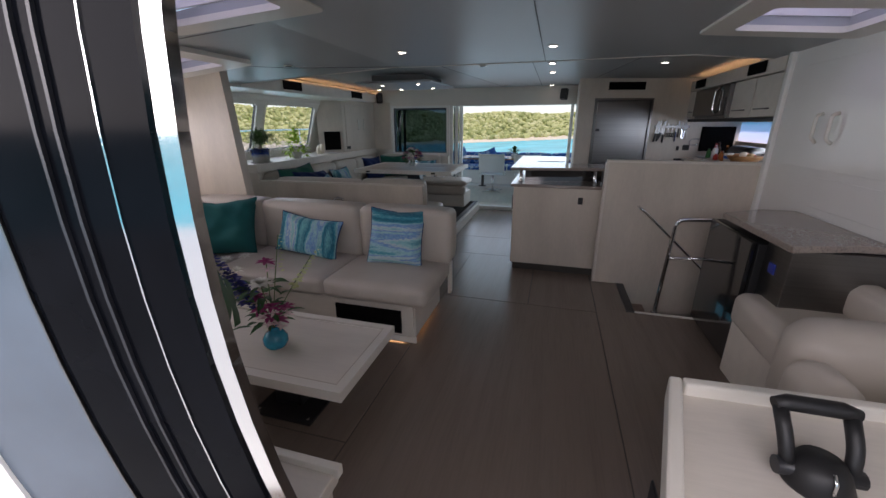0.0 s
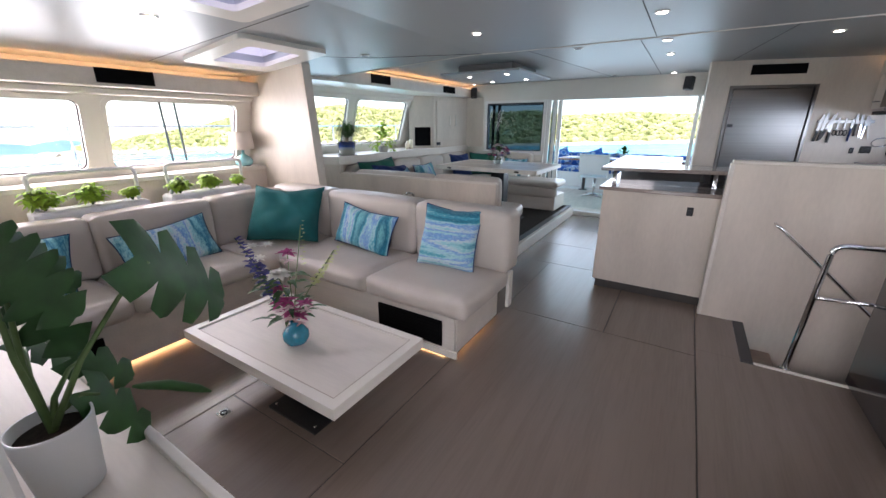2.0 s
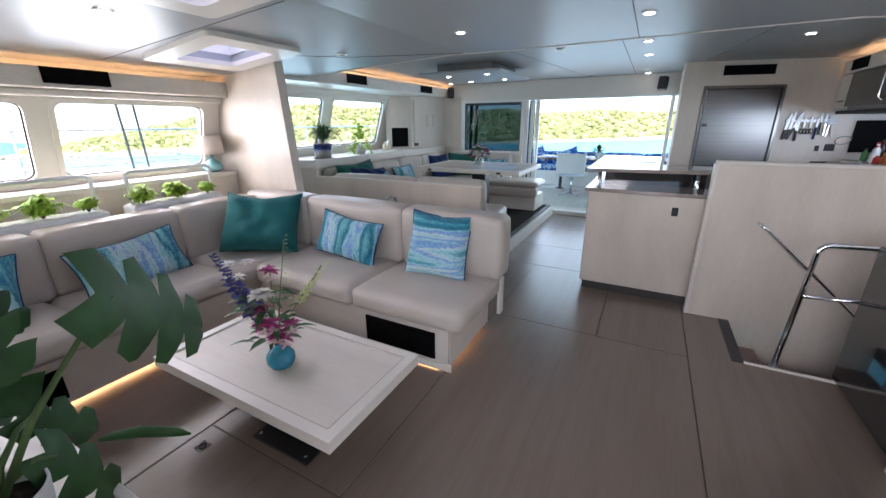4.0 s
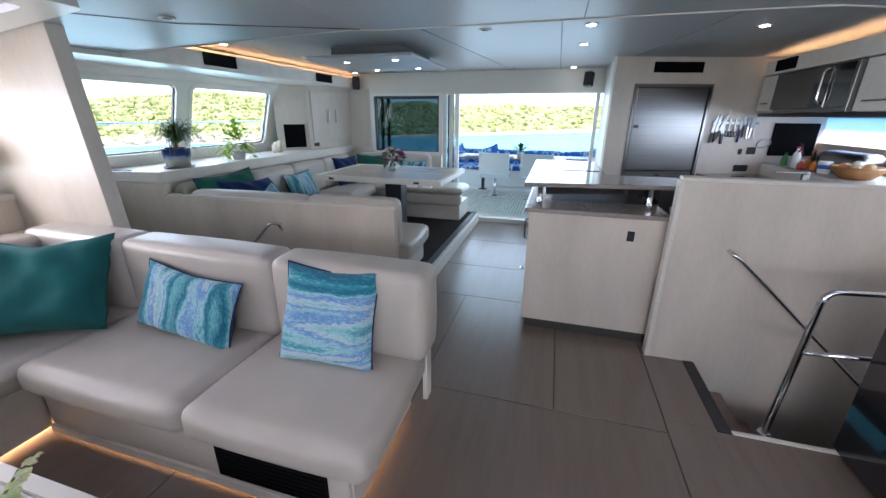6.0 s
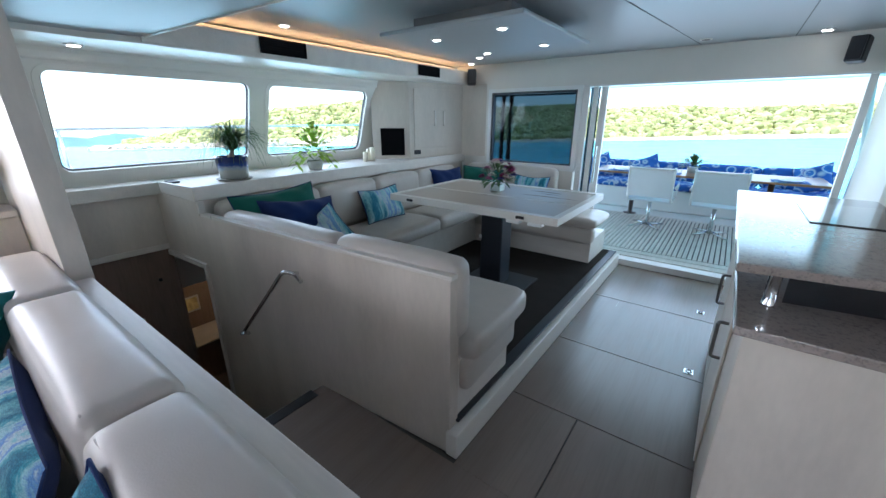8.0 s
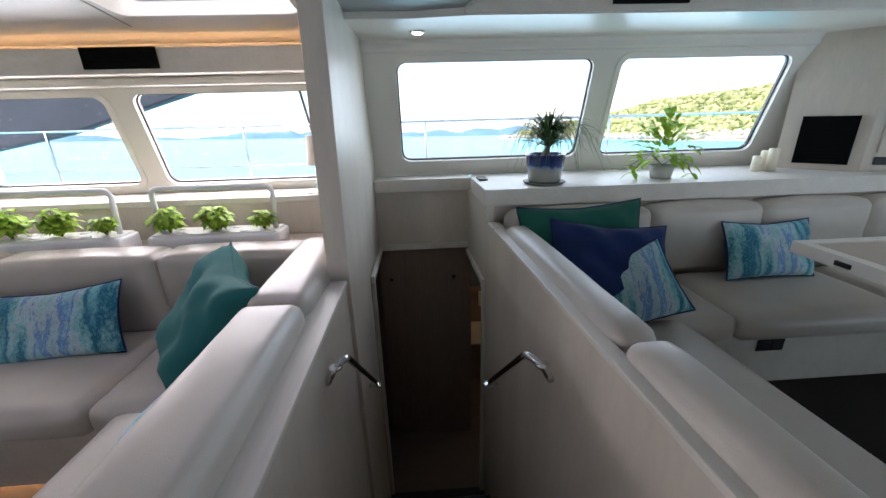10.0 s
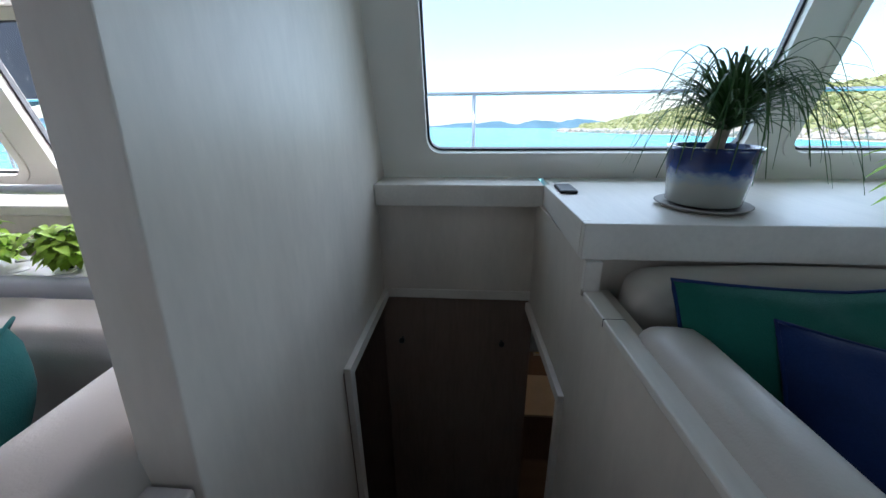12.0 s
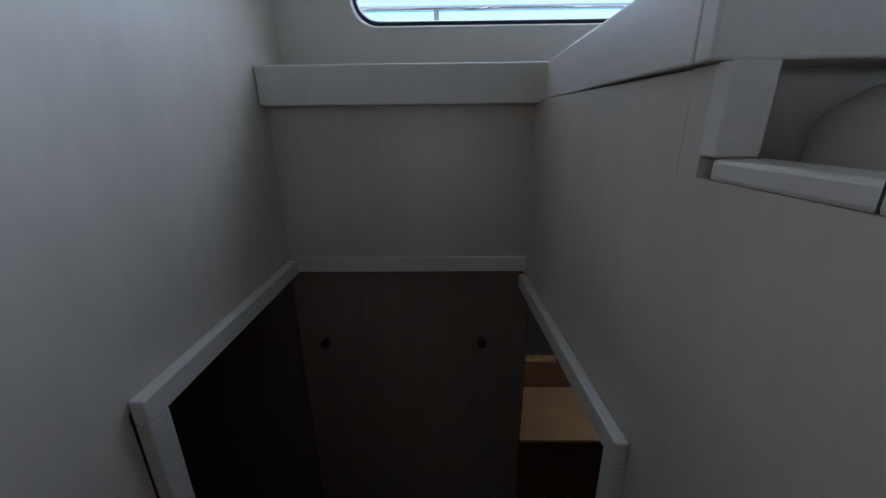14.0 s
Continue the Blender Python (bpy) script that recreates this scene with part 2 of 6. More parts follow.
def pad(x0, x1, y0, y1, z0, z1, r=0.04, puff=0.012, n=12, bm=None, m=None, wrinkle=0.002):
    """A stuffed cushion: a soft box with round edges and swelling faces."""
    b = bag()
    bmesh.ops.create_cube(b, size=2.0)
    bmesh.ops.subdivide_edges(b, edges=b.edges[:], cuts=n, use_grid_fill=True)
    h = Vector(((x1 - x0) / 2, (y1 - y0) / 2, (z1 - z0) / 2))
    c = Vector(((x0 + x1) / 2, (y0 + y1) / 2, (z0 + z1) / 2))
    r = min(r, *[k * 0.95 for k in h])
    for v in b.verts:
        u = v.co.copy()
        # rows of points gather toward the rounded edges
        u = Vector([math.copysign(abs(k) ** 0.55, k) if abs(k) > 1e-6 else 0 for k in u])
        q = Vector((u.x * h.x, u.y * h.y, u.z * h.z))
        inner = Vector([max(-(a - r), min(a - r, k)) for a, k in zip(h, q)])
        d = q - inner
        if d.length > 1e-6:
            q = inner + d.normalized() * r
        w = Vector([(1 - u.y ** 2) * (1 - u.z ** 2) * u.x, (1 - u.x ** 2) * (1 - u.z ** 2) * u.y, (1 - u.x ** 2) * (1 - u.y ** 2) * u.z]) * puff
        v.co = c + q + w
        v.co += noise.noise_vector(v.co * 9) * wrinkle
    for f in b.faces:
        f.smooth = True
    if bm is None and m is None:
        return b
    return merge(bm if bm is not None else bag(), b, m)


def round_rect(x0, x1, y0, y1, r, n=6):
    pts = []
    for cx, cy, a0 in ((x1 - r, y1 - r, 0), (x0 + r, y1 - r, 90), (x0 + r, y0 + r, 180), (x1 - r, y0 + r, 270)):
        for i in range(n + 1):
            a = radians(a0 + 90 * i / n)
            pts.append((cx + r * math.cos(a), cy + r * math.sin(a)))
    return pts


def pierced(outer, holes, thick, m):
    """A flat panel with openings: outlines in (u, v), thickness along w, laid out by m."""
    b = bag()
    edges = []
    for loop in [outer] + holes:
        vs = [b.verts.new((u, v, 0)) for u, v in loop]
        for i in range(len(vs)):
            edges.append(b.edges.new((vs[i], vs[(i + 1) % len(vs)])))
    bmesh.ops.triangle_fill(b, use_beauty=True, use_dissolve=False, edges=edges)
    up = bmesh.ops.extrude_face_region(b, geom=b.faces[:])
    bmesh.ops.translate(b, vec=(0, 0, thick), verts=[g for g in up["geom"] if isinstance(g, bmesh.types.BMVert)])
    bmesh.ops.recalc_face_normals(b, faces=b.faces)
    bmesh.ops.transform(b, matrix=m, verts=b.verts)
    return b


def ring(outer, inner, thick, m):
    return pierced(outer, [inner], thick, m)


def mesh_of(name, bm, mat, shift=None):
    me = bpy.data.meshes.new(name)
    if shift is not None:
        bmesh.ops.translate(bm, vec=-Vector(shift), verts=bm.verts)
    bm.to_mesh(me)
    bm.free()
    me.materials.append(mat)
    return me


def thing(name, at, label, category, group="", kind=""):
    e = new(name)
    e.empty_display_size = 0.1
    e.location = at
    ORIGIN[e] = Vector(at)
    return tagged(e, label, category, group, kind)


def part(name, bm, mat, parent, label=""):
    o = ORIGIN.get(parent, Vector((0, 0, 0)))
    ob = new(name, mesh_of(name, bm, mat, o))
    ob.parent = parent
    ORIGIN[ob] = o
    return tagged(ob, label)


def solid(name, bm, mat, label, category="", group="", kind=""):
    ob = new(name, mesh_of(name, bm, mat))
    ORIGIN[ob] = Vector((0, 0, 0))
    return tagged(ob, label, category, group, kind)


def structure(name, bm, mat, label=""):
    return solid(name, bm, mat, label, "", "", "structure")


def basis(o, u, v):
    """A frame with origin o, first axis u and second axis v."""
    u, v = Vector(u).normalized(), Vector(v)
    v = (v - u * v.dot(u)).normalized()
    w = u.cross(v)
    return Matrix(((u.x, v.x, w.x, o[0]), (u.y, v.y, w.y, o[1]), (u.z, v.z, w.z, o[2]), (0, 0, 0, 1)))

# ---- structure of the saloon ----
CZ = 2.13
subfloor = bag()
for r in ((-2.95, -1.76, -0.7, 3.06), (-1.76, 1.26, -0.7, 7.2), (1.26, 2.9, -0.7, 3.38), (1.26, 3.1, 4.06, 7.2), (2.35, 2.9, 3.38, 4.0), (-2.93, -1.76, 4.04, 7.2), (-1.76, -1.0, 3.06, 3.93)):
    box(*r, -0.08, -0.006, 0, bm=subfloor)
floor = structure("floor", subfloor, SEAM, "grey-brown plank floor laid in large panels with thin dark joints")
for r in ((-2.95, -1.303, -0.7, 3.06), (-1.297, -0.423, -0.7, 0.947), (-1.297, -0.423, 0.953, 1.427), (-1.297, -0.423, 1.433, 3.06), (-0.417, 0.947, -0.7, 3.277),
          (0.953, 2.9, -0.7, 3.38), (0.953, 1.26, 3.38, 4.5), (-1.76, -0.423, 3.066, 3.93), (-0.417, 0.367, 3.283, 4.547), (0.373, 0.947, 3.283, 4.547), (-0.80, -0.423, 3.93, 4.547),
          (-0.80, 0.3, 4.553, 5.297), (-0.80, 0.3, 5.303, 6.197), (-0.80, 0.3, 6.203, 7.16), (0.306, 3.1, 4.553, 7.16)):
    part("floor_panel", box(*r, -0.006, 0.0, 0.0015, 1), FLOOR, floor)

# dining platform with its pale edge and dark rubber strip
platform = structure("dining_platform", box(-2.93, -0.86, 4.04, 7.12, -0.05, 0.150, 0.003), CARPET, "raised dining floor covered in brown carpet")
structure("trim_platform_edge", box(-0.862, -0.80, 3.95, 7.10, 0.0, 0.135, 0.006), TRIM, "cream painted edge board of the raised dining floor")
structure("trim_platform_strip", box(-0.90, -0.835, 4.02, 7.10, 0.148, 0.160, 0.003), RUBBER, "black rubber nosing along the raised dining floor")

# ceiling: one mesh, cambered in the fore half, flat over dining and galley, with hatches left open
sk_l, sk_f, sk_r = (-2.63, -2.10, 2.36, 2.84), (-1.62, -0.88, 1.30, 2.0), (1.49, 2.09, 2.64, 3.18)


def rect(x0, x1, y0, y1):
    return [(x0, y0), (x1, y0), (x1, y1), (x0, y1)]


def fore_z(x):
    """Height of the fore ceiling: level in the middle, falling to the sides."""
    if x < -1.2:
        return CZ - 0.195 * min((-1.2 - x) / 1.9, 1.0)
    return CZ - 0.12 * max(0.0, min((x - 1.6) / 1.2, 1.0))


def fore_end(x):
    return 4.30 if x > -1.0 else 4.30 - 0.56 * min((-1.0 - x) / 1.8, 1.0)


XS = sorted({-3.7, -3.1, -2.8, -1.2, -1.0, 0.0, 1.6, 2.8, 3.2, sk_l[0], sk_l[1], sk_f[0], sk_f[1], sk_r[0], sk_r[1]})
YS = sorted({-0.8, sk_l[2], sk_l[3], sk_f[2], sk_f[3], sk_r[2], sk_r[3]})
b = bag()
rows = [[b.verts.new((x, y, fore_z(x))) for x in XS] for y in YS]
rows.append([b.verts.new((x, fore_end(x), fore_z(x))) for x in XS])
rows.append([b.verts.new((x, fore_end(x) + 0.012, CZ + 0.012)) for x in XS])
rows.append([b.verts.new((x, 7.22, CZ + 0.012)) for x in XS])
for j in range(len(rows) - 1):
    for i in range(len(XS) - 1):
        cx, cy = (XS[i] + XS[i + 1]) / 2, (YS[j] + YS[j + 1]) / 2 if j + 1 < len(YS) else 9
        if any(s[0] < cx < s[1] and s[2] < cy < s[3] for s in (sk_l, sk_f, sk_r)):
            continue
        b.faces.new((rows[j][i], rows[j + 1][i], rows[j + 1][i + 1], rows[j][i + 1]))
up = bmesh.ops.extrude_face_region(b, geom=b.faces[:])
bmesh.ops.translate(b, vec=(0, 0, 0.06), verts=[g for g in up["geom"] if isinstance(g, bmesh.types.BMVert)])
bmesh.ops.recalc_face_normals(b, faces=b.faces)
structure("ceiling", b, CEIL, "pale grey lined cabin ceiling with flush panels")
pts = [(x, fore_end(x) - 0.006, fore_z(x) + 0.004) for x in np.linspace(-2.8, 2.3, 24)]
structure("trim_ceiling_batten", tube(pts, 0.011, 8), TRIM, "white batten across the ceiling")
for (xa, ya), (xb, yb) in (((0.33, -0.4), (0.33, 4.28)), ((0.2, 4.33), (0.2, 7.1)), ((-0.78, 4.33), (-0.42, 7.1)), ((-1.95, 3.46), (-1.15, 4.26)), ((-1.95, 3.46), (-2.2, 3.0)),
                           ((1.22, 4.33), (0.95, 6.1)), ((-3.0, 2.1), (-1.3, 2.25))):
    za, zb = (fore_z(xa), fore_z(xb)) if ya < 4.3 else (CZ + 0.012, CZ + 0.012)
    d = Vector((xb - xa, yb - ya, zb - za))
    structure("trim_ceiling_joint", box(0, d.length, -0.0035, 0.0035, -0.002, 0.003, 0, m=basis((xa, ya, min(za, zb) if za == zb else za), d, (-d.y, d.x, 0)), bm=bag()), GROOVE, "thin dark joint between ceiling panels")
# skylights
for i, (x0, x1, y0, y1) in enumerate((sk_l, sk_f, sk_r)):
    cx, cy = (x0 + x1) / 2, (y0 + y1) / 2
    slope = math.atan2(fore_z(x1) - fore_z(x0), x1 - x0)
    M = Matrix.Translation((cx, cy, fore_z(cx))) @ Matrix.Rotation(-slope, 4, "Y")
    a, c = (x1 - x0) / 2 / math.cos(slope), (y1 - y0) / 2
    hatch = thing("skylight_%d" % (i + 1), (cx, cy, fore_z(cx)), "square deck hatch of tinted glass in a cream frame", "skylight", "deck hatches", "structure")
    part("frame", ring(round_rect(-a - 0.14, a + 0.14, -c - 0.14, c + 0.14, 0.05), round_rect(-a + 0.012, a - 0.012, -c + 0.012, c - 0.012, 0.04), 0.034, M @ Matrix.Translation((0, 0, -0.033))), TRIM, hatch)
    part("shaft", ring(rect(-a - 0.012, a + 0.012, -c - 0.012, c + 0.012), rect(-a + 0.008, a - 0.008, -c + 0.008, c - 0.008), 0.15, M @ Matrix.Translation((0, 0, 0.055))), WHITE, hatch)
    pane = part("pane", box(-a, a, -c, c, 0.17, 0.178, 0.002, bm=bag(), m=M), HATCH, hatch)
    part("latch", box(-0.10, 0.10, -c + 0.03, -c + 0.06, 0.14, 0.165, 0.006, bm=bag(), m=M), BLACK, hatch)

# column wall between the lounge and the stairs
XZ_UP = Matrix(((1, 0, 0, 0), (0, 0, 1, 0), (0, 1, 0, 0), (0, 0, 0, 1)))     # lays an (x, z) outline out along y
structure("wall_column", prism([(-3.7, 0.575), (-2.905, 0.575), (-2.905, -1.25), (-2.322, -1.25), (-2.322, 0.86), (-2.412, 2.06), (-3.7, 2.06)], 3.064, 3.156, 0.003, bm=bag(), m=XZ_UP), OAK, "pale whitewashed oak bulkhead between lounge and stairs")
# low wall behind the sofa, and the stairwell
structure("wall_stairs_fore", box(-2.318, -0.46, 3.066, 3.138, -1.25, 0.815, 0.0), OAK, "pale oak wall beside the stairs")
structure("trim_ledge_fore", box(-2.318, -0.445, 3.052, 3.146, 0.815, 0.835, 0.004), OAK_H, "pale oak ledge on the low wall")
PART = [(-2.8905, 3.842), (-0.852, 3.968), (-0.852, 4.035), (-2.89, 3.926)]
structure("wall_dining_partition", prism(PART, -1.25, 0.905, 0.0), OAK, "pale oak partition between stairs and dining bench")
structure("trim_partition_cap", prism([(-2.84, 3.843), (-0.842, 3.962), (-0.842, 4.010), (-2.84, 3.891)], 0.905, 0.925, 0.004), OAK_H, "pale oak cap of the partition")
structure("wall_dining_partition_upper", prism([(-3.6, 3.811), (-2.8905, 3.842), (-2.8905, 3.922), (-3.6, 3.915)], 0.53, 1.004, 0.0), OAK, "pale oak wall above a side passage")
structure("wall_stairs_end", box(-3.56, -3.478, 3.157, 3.842, 0.575, 1.0, 0.0), OAK, "pale oak panel at the foot of the stairs")
structure("trim_partition_seam", prism([(-2.7025, 3.8505), (-2.701, 3.8506), (-2.701, 3.8985), (-2.7025, 3.8984)], 0.906, 0.9254, 0), SEAM, "thin dark joint in the partition cap")
structure("wall_shelf_filler", box(-2.8905, -2.8575, 3.8425, 3.882, 0.905, 1.0055, 0.0), OAK, "pale oak panel under the end of the shelf")
structure("wall_shelf_end", box(-2.857, -2.836, 3.8405, 3.882, 0.926, 1.006, 0.0015), OAK_H, "pale oak end post under the shelf")
structure("trim_stairs_end", box(-3.62, -3.43, 3.158, 3.831, 0.996, 1.084, 0.004), OAK_H, "pale oak ledge under the window")
structure("trim_stairs_end_lower", box(-3.5, -3.470, 3.158, 3.838, 0.558, 0.602, 0.004), OAK_H, "pale oak rail above a dark door")
door = thing("door_1", (-3.5, 3.49, -1.2), "dark closed wooden cupboard door below the stairs", "door", "", "structure")
part("door_leaf", box(-3.56, -3.50, 3.14, 3.84, -1.2, 0.557, 0.003), DARK_WOOD, door)
for y in (3.228, 3.702):
    part("knob", lathe([(0.006, 0), (0.006, 0.02), (0.014, 0.024), (0.013, 0.034), (0.0, 0.036)], sides=12, m=Matrix.Translation((-3.5, y, 0.325)) @ pose(0, 0, 0, 0, 90, 0)), BLACK, door)
# trims of the side passages
structure("trim_passage", box(-3.47, -2.905, 3.157, 3.180, 0.556, 0.596, 0.003), OAK_H, "pale oak trim over a side passage")
structure("trim_passage_jamb", box(-2.945, -2.905, 3.157, 3.179, -1.19, 0.555, 0.003), OAK_H, "pale oak trim beside a side passage")
structure("trim_passage_aft", prism([(-3.47, 3.797), (-2.88, 3.8225), (-2.88, 3.8415), (-3.47, 3.816)], 0.515, 0.552, 0.003), OAK_H, "pale oak trim over a side passage")
structure("trim_passage_aft_jamb", box(-2.917, -2.88, 3.825, 3.845, -1.19, 0.514, 0.003), OAK_H, "pale oak trim beside a side passage")
# hull passage below
structure("floor_hull", box(-4.7, -1.5, 1.6, 5.6, -1.30, -1.2, 0), FLOOR, "dark plank floor of the lower passage")
structure("wall_hull_outer", box(-3.66, -3.56, 1.6, 3.84, -1.25, 1.0, 0), DARK_WOOD, "dark panelled side of the lower passage")
structure("wall_hull_fore", box(-3.56, -2.94, 1.6, 1.68, -1.25, 0.6, 0), DARK_WOOD, "dark end wall of the lower passage")
structure("wall_hull_side", box(-4.70, -4.62, 3.7, 5.6, -1.25, 0.6, 0), DARK_WOOD, "dark hull side of the lower passage")
structure("wall_hull_side_fore", box(-4.62, -3.56, 3.76, 3.84, -1.25, 0.53, 0), DARK_WOOD, "dark bulkhead of the lower passage")
structure("wall_hull_aft", box(-4.62, -2.935, 5.52, 5.6, -1.25, 0.6, 0), DARK_WOOD, "dark end wall of the lower passage")
structure("ceiling_hull", box(-4.62, -2.935, 3.925, 5.6, 0.53, 0.57, 0), OAK, "low lining above the lower passage")
structure("ceiling_hull_fore", box(-3.56, -2.94, 1.6, 3.06, 0.60, 0.64, 0), OAK, "low lining above the lower passage")
structure("wall_hull_inner", box(-2.99, -2.935, 3.93, 5.6, -1.25, 0.6, 0), DARK_WOOD, "inner side of the lower passage")
structure("wall_hull_inner_fore", box(-2.94, -2.88, 1.6, 3.06, -1.25, 0.6, 0), DARK_WOOD, "inner side of the lower passage")
stairs = thing("stairs_1", (-2.3, 3.49, -1.2), "dark wooden stairs going down with black nosings", "stairs", "", "structure")
for i in range(6):
    x1, z = -1.76 - 0.19 * i, -0.20 * (i + 1)
    part("step", box(x1 - 0.21, x1 + 0.01, 3.14, 3.84, z - 0.22, z, 0.003), DARK_WOOD, stairs)
    part("nosing", box(x1 - 0.215, x1 - 0.185, 3.15, 3.83, z - 0.008, z + 0.004, 0.002), RUBBER, stairs)
part("nosing", box(-1.775, -1.70, 3.14, 3.84, -0.01, 0.005, 0.003), RUBBER, stairs)
part("riser", box(-1.79, -1.765, 3.14, 3.84, -0.22, -0.01, 0.0), DARK_WOOD, stairs)

# shelf along the dining windows
structure("trim_window_shelf", prism([(-3.66, 3.855), (-2.877, 3.855), (-2.877, 7.12), (-3.66, 7.12)], 1.006, 1.08, 0.003), OAK_H, "pale oak shelf under the dining windows")
structure("trim_shelf_edge", box(-2.876, -2.850, 3.830, 7.12, 1.007, 1.102, 0.003), OAK_H, "raised pale oak edge of the window shelf")
structure("trim_shelf_edge_end", prism([(-3.43, 1.007), (-2.8765, 1.007), (-2.8765, 1.102), (-3.43, 1.086)], 3.830, 3.854, 0.003, bm=bag(), m=XZ_UP), OAK_H, "raised pale oak end of the window shelf")
structure("wall_shelf_front", box(-2.93, -2.90, 3.924, 7.12, 0.15, 1.006, 0), OAK, "pale oak panel under the shelf")


def window_bay(name, y0, y1, zb, zt, xb, xt, panes, label, r=0.06):
    """A leaning wall with rounded windows; panes are (y0, y1, z0, z1)."""
    h = math.hypot(zt - zb, xt - xb)
    k = h / (zt - zb)
    m = basis((xb, y0, zb), (0, 1, 0), (xt - xb, 0, zt - zb))
    holes = [round_rect(a - y0, c - y0, (d - zb) * k, (e - zb) * k, r) for a, c, d, e in panes]
    wall = structure(name, pierced(rect(0, y1 - y0, 0, h), holes, -0.05, m), TRIM, label)
    for i, (a, c, d, e) in enumerate(panes):
        w = thing("window_" + name.split("_")[-1], (xb, (a + c) / 2, d), "rounded fixed cabin window in a cream frame", "window", "side windows", "structure")
        o = round_rect(a - y0 - 0.035, c - y0 + 0.035, (d - zb) * k - 0.035, (e - zb) * k + 0.035, r + 0.03)
        part("window_frame", ring(o, round_rect(a - y0, c - y0, (d - zb) * k, (e - zb) * k, r), 0.007, m), TRIM, w)
        q = part("pane", pierced(round_rect(a - y0 + 0.0, c - y0, (d - zb) * k, (e - zb) * k, r), [], 0.006, m @ Matrix.Translation((0, 0, -0.03))), GLASS, w)
        q.visible_shadow = False
        part("gasket", ring(round_rect(a - y0, c - y0, (d - zb) * k, (e - zb) * k, r), round_rect(a - y0 + 0.009, c - y0 - 0.009, (d - zb) * k + 0.009, (e - zb) * k - 0.009, r - 0.008), -0.02, m @ Matrix.Translation((0, 0, -0.022))), RUBBER, w)
    return wall


window_bay("wall_window_dining", 3.14, 7.2, 1.075, 2.0, -3.63, -3.33, [(3.36, 4.62, 1.19, 1.81), (4.80, 5.95, 1.19, 1.81)], "cream leaning wall with two wide windows")
window_bay("wall_window_lounge", -0.6, 3.06, 1.04, 1.80, -3.432, -3.216, [(0.38, 1.672, 1.12, 1.645), (1.836, 2.90, 1.115, 1.655)], "cream leaning wall with two wide windows")
structure("trim_lounge_sill", box(-3.70, -3.14, -0.6, 3.06, 1.018, 1.056, 0.006), OAK_H, "pale oak sill under the lounge windows")
structure("wall_lounge_side", box(-3.22, -3.16, -0.6, 3.06, 0.645, 1.018, 0), OAK, "pale oak lining below the lounge windows")
structure("trim_blind_dining", box(-3.44, -3.36, 3.14, 6.08, 1.86, 1.93, 0.015), TRIM, "cream blind cassette above the dining windows")
structure("trim_blind_lounge", box(-3.25, -3.18, -0.6, 3.05, 1.69, 1.739, 0.012), TRIM, "cream blind cassette above the lounge windows")
# soffits with light coves
structure("wall_soffit_lounge", box(-3.6, -3.1, -0.6, 3.062, 1.74, 1.80, 0.006), OAK_H, "pale soffit over the lounge windows")
structure("trim_cove_lounge", box(-3.125, -3.09, -0.6, 3.062, 1.742, 1.87, 0.006), OAK_H, "pale oak cove board hiding a warm light strip")
structure("wall_soffit_upper_lounge", box(-3.62, -3.40, -0.6, 3.062, 1.8, 2.13, 0.0), TRIM, "cream lining above the cove")
structure("wall_soffit_dining", prism([(-3.5, 3.14), (-2.85, 3.14), (-2.85, 3.5), (-2.80, 3.75), (-2.80, 7.12), (-3.5, 7.12)], 1.93, 1.965, 0.004), TRIM, "cream soffit over the dining windows")
structure("trim_cove_dining", box(-2.825, -2.79, 3.72, 7.12, 1.935, 2.072, 0.006), OAK_H, "pale oak cove board hiding a warm light strip")
structure("wall_soffit_upper_dining", box(-3.5, -3.0, 3.14, 7.12, 1.966, 2.13, 0.0), TRIM, "cream lining above the cove")
# bulkhead with grille, cupboard and corner beside the aft wall
P = [(-3.42, 6.02), (-3.12, 6.33), (-2.86, 7.05), (-2.56, 7.129), (-2.56, 7.2), (-3.42, 7.2)]
structure("wall_bulkhead_aft", prism(P, 1.081, 1.93, 0.0), OAK, "pale oak bulkhead beside the dining windows")
# aft wall
aft = box(-3.0, 0.80, 7.13, 7.218, 1.862, CZ + 0.03, 0.0)
box(-3.0, -2.53, 7.13, 7.22, 0.0, 1.862, 0, bm=aft)
box(-2.53, -1.42, 7.13, 7.22, 0.0, 0.97, 0, bm=aft)
structure("wall_aft", aft, TRIM, "cream wall round the aft window and doorway")
win = thing("window_aft", (-1.95, 7.15, 0.97), "aft window in a white frame with black edging", "window", "", "structure")
xz = basis((0, 7.125, 0), (1, 0, 0), (0, 0, 1))
part("window_frame", ring(rect(-2.53, -1.40, 0.97, 1.865), rect(-2.49, -1.455, 1.03, 1.825), -0.09, xz), WHITE, win)
part("gasket", ring(rect(-2.49, -1.455, 1.03, 1.825), rect(-2.465, -1.475, 1.045, 1.80), -0.06, xz @ Matrix.Translation((0, 0, -0.02))), RUBBER, win)
q = part("pane", box(-2.49, -1.455, 7.17, 7.176, 1.03, 1.825, 0), TINT, win)
q.visible_shadow = False
for x in (-2.57, -2.46):
    solid("cockpit_post", tube([(x, 7.55, 0.02), (x + 0.03, 7.55, 2.04)], 0.028, 10), BLACK, "black post outside the aft window", "post", "cockpit posts")
solid("roller_screen", box(-2.9, -1.45, 7.50, 7.56, 1.80, 2.04, 0.02), BLACK, "black roller screen under the cockpit roof", "screen")
slide = thing("door_2", (-1.3, 7.18, 0.05), "open sliding glass door in white metal frames", "door", "", "structure")
